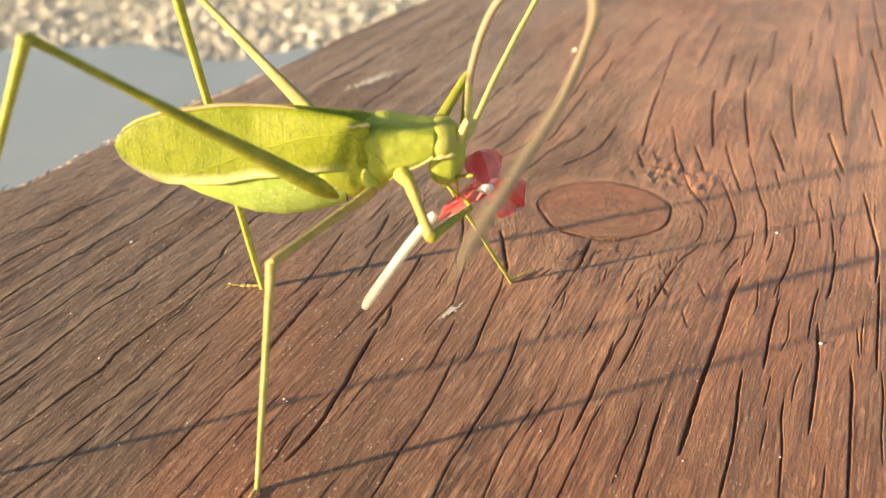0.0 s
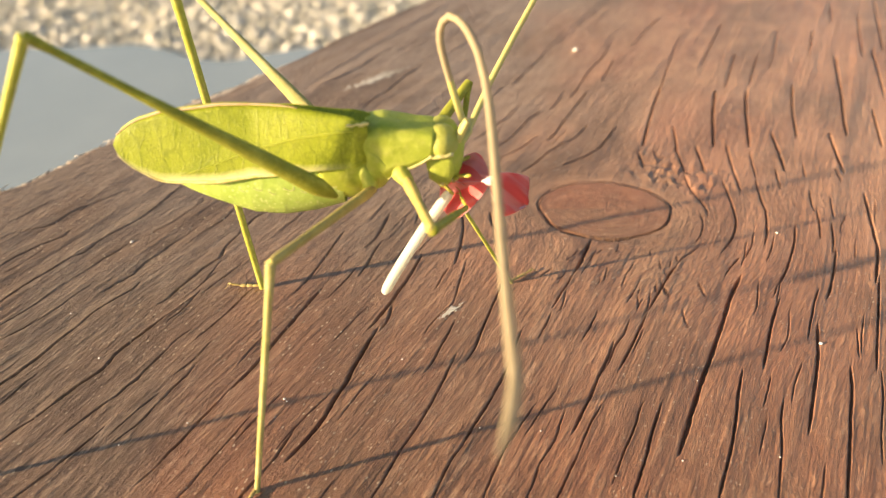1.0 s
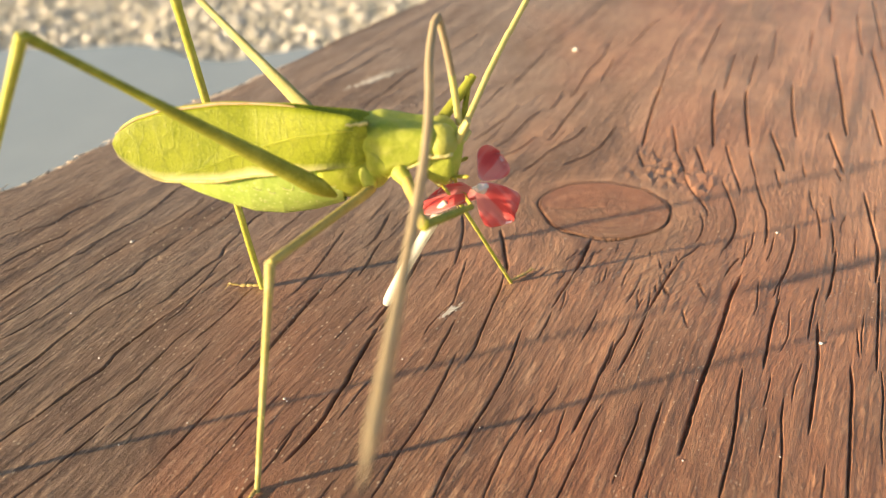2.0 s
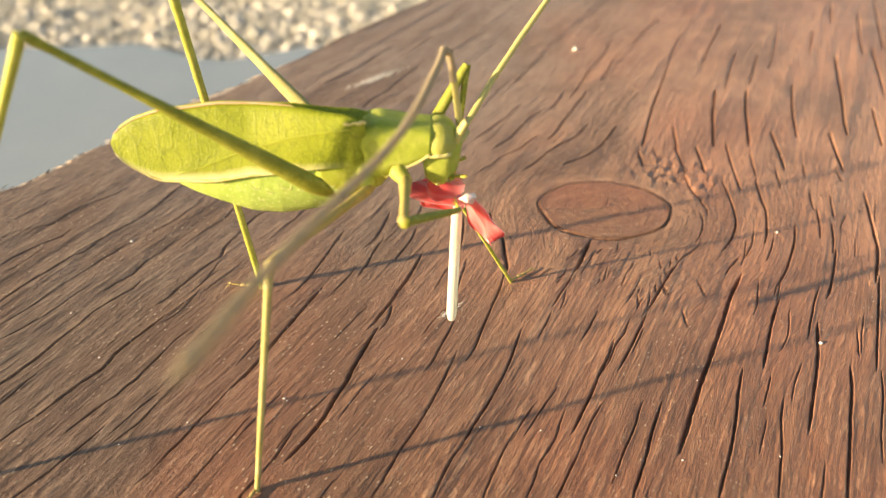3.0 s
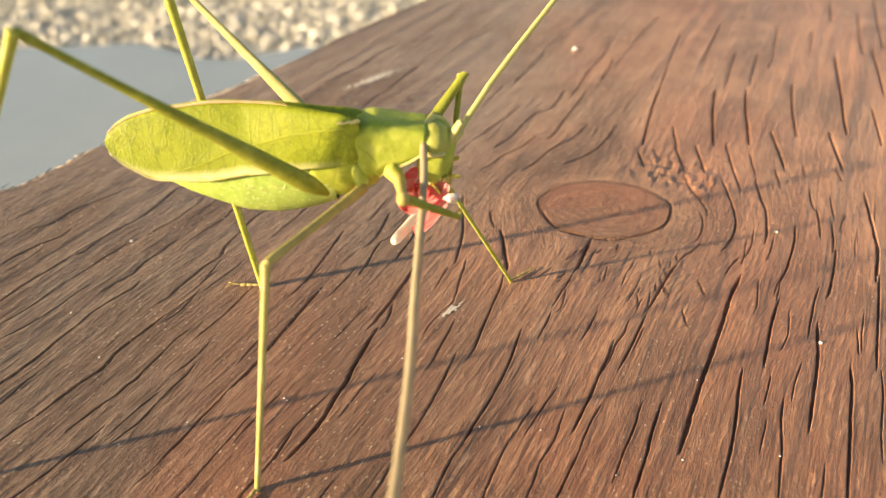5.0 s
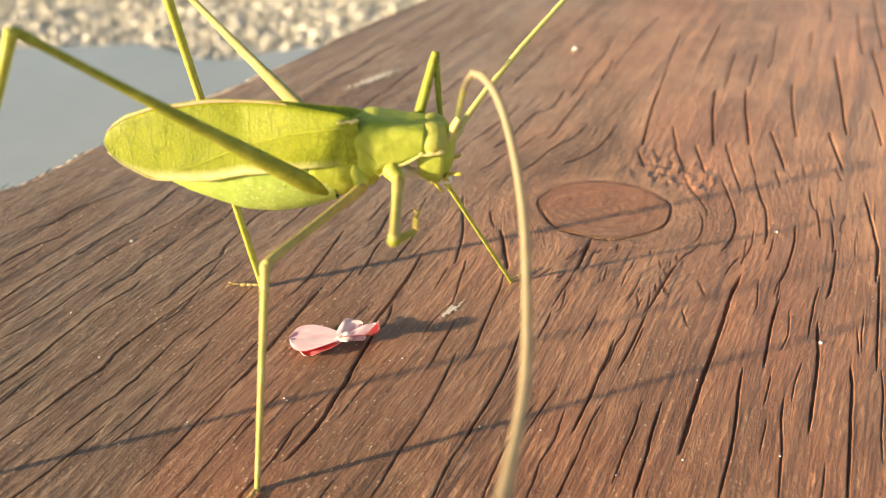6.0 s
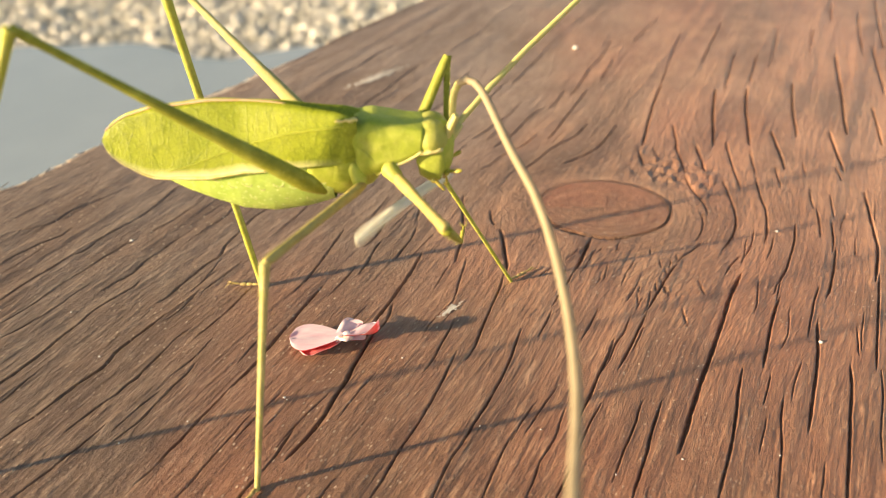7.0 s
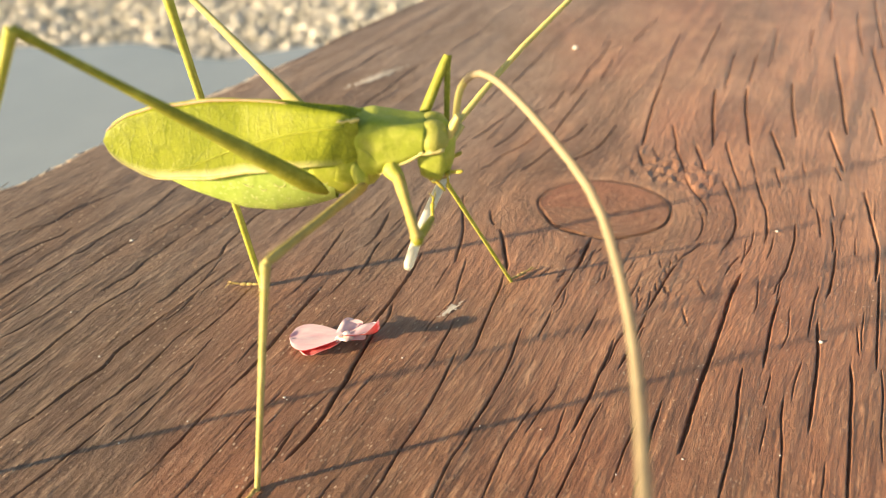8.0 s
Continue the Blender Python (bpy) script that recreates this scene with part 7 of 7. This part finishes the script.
    hold(3.7, (-7.41, 79.50, 14.57), (0.442, 0.082, 0.893))
    hold(3.8, (-8.31, 79.50, 16.31), (0.512, 0.088, 0.854))
    hold(3.9, (-7.53, 79.50, 18.76), (0.544, 0.103, 0.833))
    hold(4.0, (-10.00, 79.50, 20.79), (0.712, 0.103, 0.694))
    hold(4.1, (-1.20, 79.50, 16.31), (0.102, 0.102, 0.990))
    hold(4.2, (-7.00, 79.50, 19.23), (0.526, 0.109, 0.843))
    hold(4.3, (-6.14, 79.50, 20.40), (0.411, 0.892, 0.188))
    hold(4.4, (-7.51, 79.50, 19.23), (0.549, 0.107, 0.829))
    hold(4.5, (-4.95, 79.50, 18.60), (0.329, 0.894, 0.305))
    hold(4.6, (-9.81, 79.50, 21.60), (0.726, 0.110, 0.678))
    hold(4.7, (-6.62, 79.50, 21.20), (0.431, 0.892, 0.135))
    hold(5.0, (-6.21, 79.50, 24.70), (0.410, 0.910, -0.055))
    hold(5.3, (-5.82, 79.50, 28.00), (0.393, 0.894, -0.214))
    hold(5.6, (-5.45, 79.50, 31.21), (0.378, 0.856, -0.352))
    hold(5.8, (-5.21, 79.50, 33.27), (0.366, 0.822, -0.436))
    hold(5.9, (-5.25, 79.50, 36.19), (0.364, 0.733, -0.574))
    hold(6.0, (-5.35, 79.50, 35.28), (0.366, 0.762, -0.533))
    hold(6.1, (-5.06, 79.50, 35.96), (0.344, 0.747, -0.569))
    hold(6.2, (-4.41, 79.50, 35.28), (0.298, 0.782, -0.547))
    hold(6.3, (-10.74, 79.50, 27.35), (0.702, 0.712, 0.004))
    hold(6.4, (-9.55, 79.50, 30.81), (0.621, 0.746, -0.239))
    hold(6.5, (-4.21, 79.50, 32.64), (0.273, 0.863, -0.426))
    hold(6.6, (-4.49, 79.50, 32.41), (0.286, 0.864, -0.413))
    hold(6.7, (-7.58, 79.50, 28.85), (0.481, 0.858, -0.181))
    hold(6.8, (-7.98, 79.50, 26.25), (0.503, 0.864, -0.018))
    hold(6.9, (-7.83, 79.50, 32.25), (0.489, 0.792, -0.364))
    hold(7.0, (-10.98, 79.50, 24.70), (0.689, 0.704, 0.174))
    hold(7.1, (-4.81, 79.50, 18.39), (0.293, 0.802, 0.521))
    hold(7.2, (-4.00, 79.50, 18.39), (0.243, 0.831, 0.501))
    hold(7.3, (-1.85, 79.50, 18.76), (0.106, 0.893, 0.438))
    hold(7.4, (-3.45, 79.50, 19.97), (0.212, 0.914, 0.345))
    hold(7.5, (-4.68, 79.50, 20.51), (0.294, 0.903, 0.313))
    hold(7.6, (-4.38, 79.50, 20.79), (0.277, 0.918, 0.284))
    hold(7.7, (-4.23, 79.50, 20.79), (0.271, 0.922, 0.279))
    hold(7.8, (-4.52, 79.50, 20.79), (0.292, 0.915, 0.280))
    hold(7.9, (-4.08, 79.50, 21.24), (0.266, 0.935, 0.236))
    hold(8.0, (-4.61, 79.50, 20.42), (0.302, 0.903, 0.304))
    # petals: centre and the lean of each
    petals(0.0, (4.83, 80.00, 33.06), (-0.28, 0.20, -1.95, -0.55, 0.61, -0.57, 40), (0.68, 0.00, 0.00, 0.64, 0.34, -0.69, 10), (1.10, 0.60, -0.90, -0.30, 0.55, 0.62, 10), (1.25, 0.90, -1.33, -0.55, 0.59, -0.59, 30))
    petals(0.5, (4.83, 80.00, 33.06), (-0.28, 0.20, -1.71, -0.61, 0.55, -0.58, 35), (0.17, 0.00, 1.02, 0.62, 0.30, -0.72, 5), (0.30, 0.60, -0.50, 0.0, 0.60, 0.66, 5), (0.25, 0.90, -0.29, -0.47, 0.51, -0.72, 30))
    petals(1.0, (5.04, 80.00, 33.06), (0.48, 0.20, 0.28, -0.70, 0.35, -0.55, 12), (0.70, 0.00, 0.90, 0.62, 0.22, -0.66, 5), (0.28, 0.60, 0.20, -0.60, 0.60, 0.05, 20), (0.22, 0.90, -1.33, -0.54, 0.84, 0.01, 20))
    petals(1.5, (4.50, 80.00, 32.82), (-0.10, 0.20, -0.91, -0.78, 0.39, -0.48, 25), (0.12, 0.00, 0.47, 0.68, 0.13, -0.72, 5), (0.00, 0.60, 0.75, 0.79, 0.60, 0.09, 10), (0.09, 0.90, -1.90, -0.69, 0.58, -0.42, 30))
    petals(1.7, (4.50, 80.00, 32.82), (-0.10, 0.20, -0.91, -0.78, 0.39, -0.48, 25), (0.12, 0.00, 0.47, 0.68, 0.13, -0.72, 5), (0.00, 0.60, 0.75, 0.79, 0.60, 0.09, 10), (0.09, 0.90, -1.90, -0.69, 0.58, -0.42, 30))
    petals(2.1, (3.82, 80.00, 32.50), (0.03, 0.20, -0.92, -0.79, 0.47, -0.39, 50), (0.27, 0.00, 0.16, 0.60, 0.03, -0.80, 12), (0.55, 0.60, 0.75, 0.28, 0.92, 0.28, 10), (0.22, 0.90, -2.15, -0.75, 0.59, -0.31, 30))
    petals(2.45, (3.15, 80.00, 32.03), (0.03, 0.20, -1.08, -0.80, 0.56, -0.22, 45), (0.41, 0.00, 0.00, 0.50, -0.05, -0.87, 20), (0.35, 0.60, 0.68, -0.64, 0.73, 0.25, 5), (0.07, 0.90, -2.33, -0.73, 0.65, -0.20, 30))
    petals(2.8, (2.61, 80.00, 31.47), (0.03, 0.20, -1.50, -0.77, 0.63, -0.01, 45), (0.27, 0.00, 0.00, 0.43, -0.20, -0.88, 66), (0.01, 0.60, 0.44, -0.97, 0.10, 0.21, 10), (-0.08, 0.90, -2.60, -0.75, 0.66, -0.07, 30))
    petals(3.0, (2.61, 80.00, 31.47), (0.03, 0.20, -1.50, -0.79, 0.61, 0.01, 45), (0.27, 0.00, 0.00, 0.43, -0.20, -0.88, 66), (0.01, 0.60, 0.44, -0.98, 0.09, 0.19, 10), (-0.08, 0.90, -2.60, -0.77, 0.63, -0.05, 30))
    petals(3.5, (2.61, 80.00, 31.47), (0.24, 0.20, -1.50, -0.76, 0.65, -0.02, 35), (0.01, 0.00, -0.40, 0.27, -0.12, -0.95, 74), (-0.48, 0.60, 0.84, -0.98, 0.07, 0.17, 10), (-0.07, 0.90, -3.10, -0.89, 0.44, 0.09, 30))
    petals(3.8, (1.93, 80.00, 31.23), (0.22, 0.20, -0.45, -0.81, 0.55, -0.19, 30), (0.01, 0.00, -0.97, -0.11, 0.10, -0.99, 45), (-0.48, 0.60, 0.92, -0.94, 0.34, 0.02, 10), (0.04, 0.90, -2.36, -1.00, 0.01, 0.10, 25))
    petals(4.0, (1.10, 80.00, 31.23), (0.35, 0.20, 0.12, -0.85, 0.45, -0.28, 12), (-0.13, 0.00, -1.62, -0.44, 0.16, -0.88, 50), (-0.20, 0.60, 0.44, -0.86, 0.48, -0.15, 10), (0.02, 0.90, -1.70, -0.99, -0.10, -0.06, 35))
    petals(4.5, (0.55, 80.00, 31.47), (0.21, 0.20, 0.44, -0.82, 0.50, -0.28, 12), (0.00, 0.00, -1.37, -0.61, 0.31, -0.73, 60), (-0.14, 0.60, 0.68, -0.77, 0.57, -0.30, 10), (0.01, 0.90, -0.95, -0.95, 0.26, -0.19, 15))
    petals(4.7, (0.55, 80.00, 31.47), (0.21, 0.20, 0.44, -0.82, 0.50, -0.28, 12), (0.00, 0.00, -1.37, -0.61, 0.31, -0.73, 60), (-0.14, 0.60, 0.68, -0.77, 0.57, -0.30, 10), (0.01, 0.90, -0.95, -0.95, 0.26, -0.19, 15))
    # slow shift of the body
    shift(0.0, 0.00, -0.00)
    shift(0.5, -0.07, 0.07)
    shift(1.0, -0.17, 0.10)
    shift(1.5, -0.20, 0.14)
    shift(3.0, -0.44, 0.20)
    shift(3.5, -0.51, 0.24)
    shift(4.0, -0.44, 0.34)
    shift(4.2, -0.68, 0.30)
    shift(4.5, -0.98, 0.30)
    shift(6.0, -1.22, 0.37)
    shift(6.5, -1.35, 0.41)
    shift(7.0, -1.39, 0.44)
    shift(7.5, -1.28, 0.41)
    shift(8.0, -1.22, 0.41)
    # the petals drop on the plank in a short fall
    held = rows[flower][-1][1].translation
    rest = mm(-15.0, 87.4, on_plank(-15.0, 87.4) + 0.9)
    for t, w in ((5.1, 0.0), (5.2, 0.45), (5.3, 1.0), (8.0, 1.0)):
        p = held.lerp(rest, w)
        p.z = held.z + (rest.z - held.z) * w * w
        rows[flower].append((t, Matrix.Translation(p)))
    for k, ways in enumerate((((-1, 0.02, -0.08), (0.0, -0.02, -1)), ((1, 0.22, 0.06), (0.1, -0.42, -0.9)), ((0.80, 0.60, 0.0), (0.40, 0.60, -0.8)), ((-0.93, -0.20, -0.08), (-0.1, 0.0, 1)))):
        before = rows[PETALS[k]][-1][1]
        x, z = Vector(ways[0]).normalized(), Vector(ways[1])
        y = z.cross(x).normalized()
        after = Matrix((x, y, x.cross(y))).transposed().to_4x4()
        after.translation = x * 0.2 * MM + Vector(((0, -1.9, -1.3, -0.3)[k] * MM, (0, 0.1, 0.0, -0.4)[k] * MM, 0)) + Vector((0, 0, (0.95, 0.55, 0.75, 0.35)[k] * MM))
        for t, w in ((5.1, 0.0), (5.15, 0.25), (5.2, 0.5), (5.25, 0.75), (5.3, 1.0), (8.0, 1.0)):
            rows[PETALS[k]].append((t, before.lerp(after, w)))
    low = Vector((-1.2, -0.8, 0.75))
    for t, w in ((5.1, 0.0), (5.2, 0.5), (5.3, 1.0), (8.0, 1.0)):
        rows[throat].append((t, rows[throat][0][1].lerp(aim(low, low + Vector((1, 0.45, 0.02))), w)))

    walk(katydid, [(t, Matrix.Translation(mm(*HOME) + p * MM)) for t, p in shifts])
    run_chain(antenna, LENGTHS, chain_rows)
    run_chain(antenna_far, [7.0] * 8, chain_far)

    # planted legs: the feet stay where they stand while the body shifts
    for leg in LEGS:
        l1, l2 = (leg.knee - leg.hip).length, (leg.foot - leg.knee).length
        for t, p in shifts:
            end = leg.foot - p
            k = leg.knee - p * (1 - leg.follow)
            for _ in range(30):
                k = leg.hip + (k - leg.hip).normalized() * l1
                k = end + (k - end).normalized() * l2
            k = leg.hip + (k - leg.hip).normalized() * l1
            rows[leg.femur].append((t, along(leg.hip, k)))
            rows[leg.tibia].append((t, aim(k, end)))
            m = leg.tarsus.matrix_basis.copy()
            rows[leg.tarsus].append((t, Matrix.Translation(-p * MM) @ m))
    # the head nods slightly as it chews
    rows[head] = [(t, pose(NECK[0] * MM, 0, NECK[2] * MM, 0, r, 0)) for t, r in ((0.0, 0), (0.5, 0.6), (1.0, 1.5), (1.5, 3), (2.8, 5), (3.5, 5), (4.0, 6), (4.5, 7), (5.8, 5), (6.5, -2), (7.0, 0), (8.0, 1))]
    for ob, path in rows.items():
        walk(ob, path)


motions()
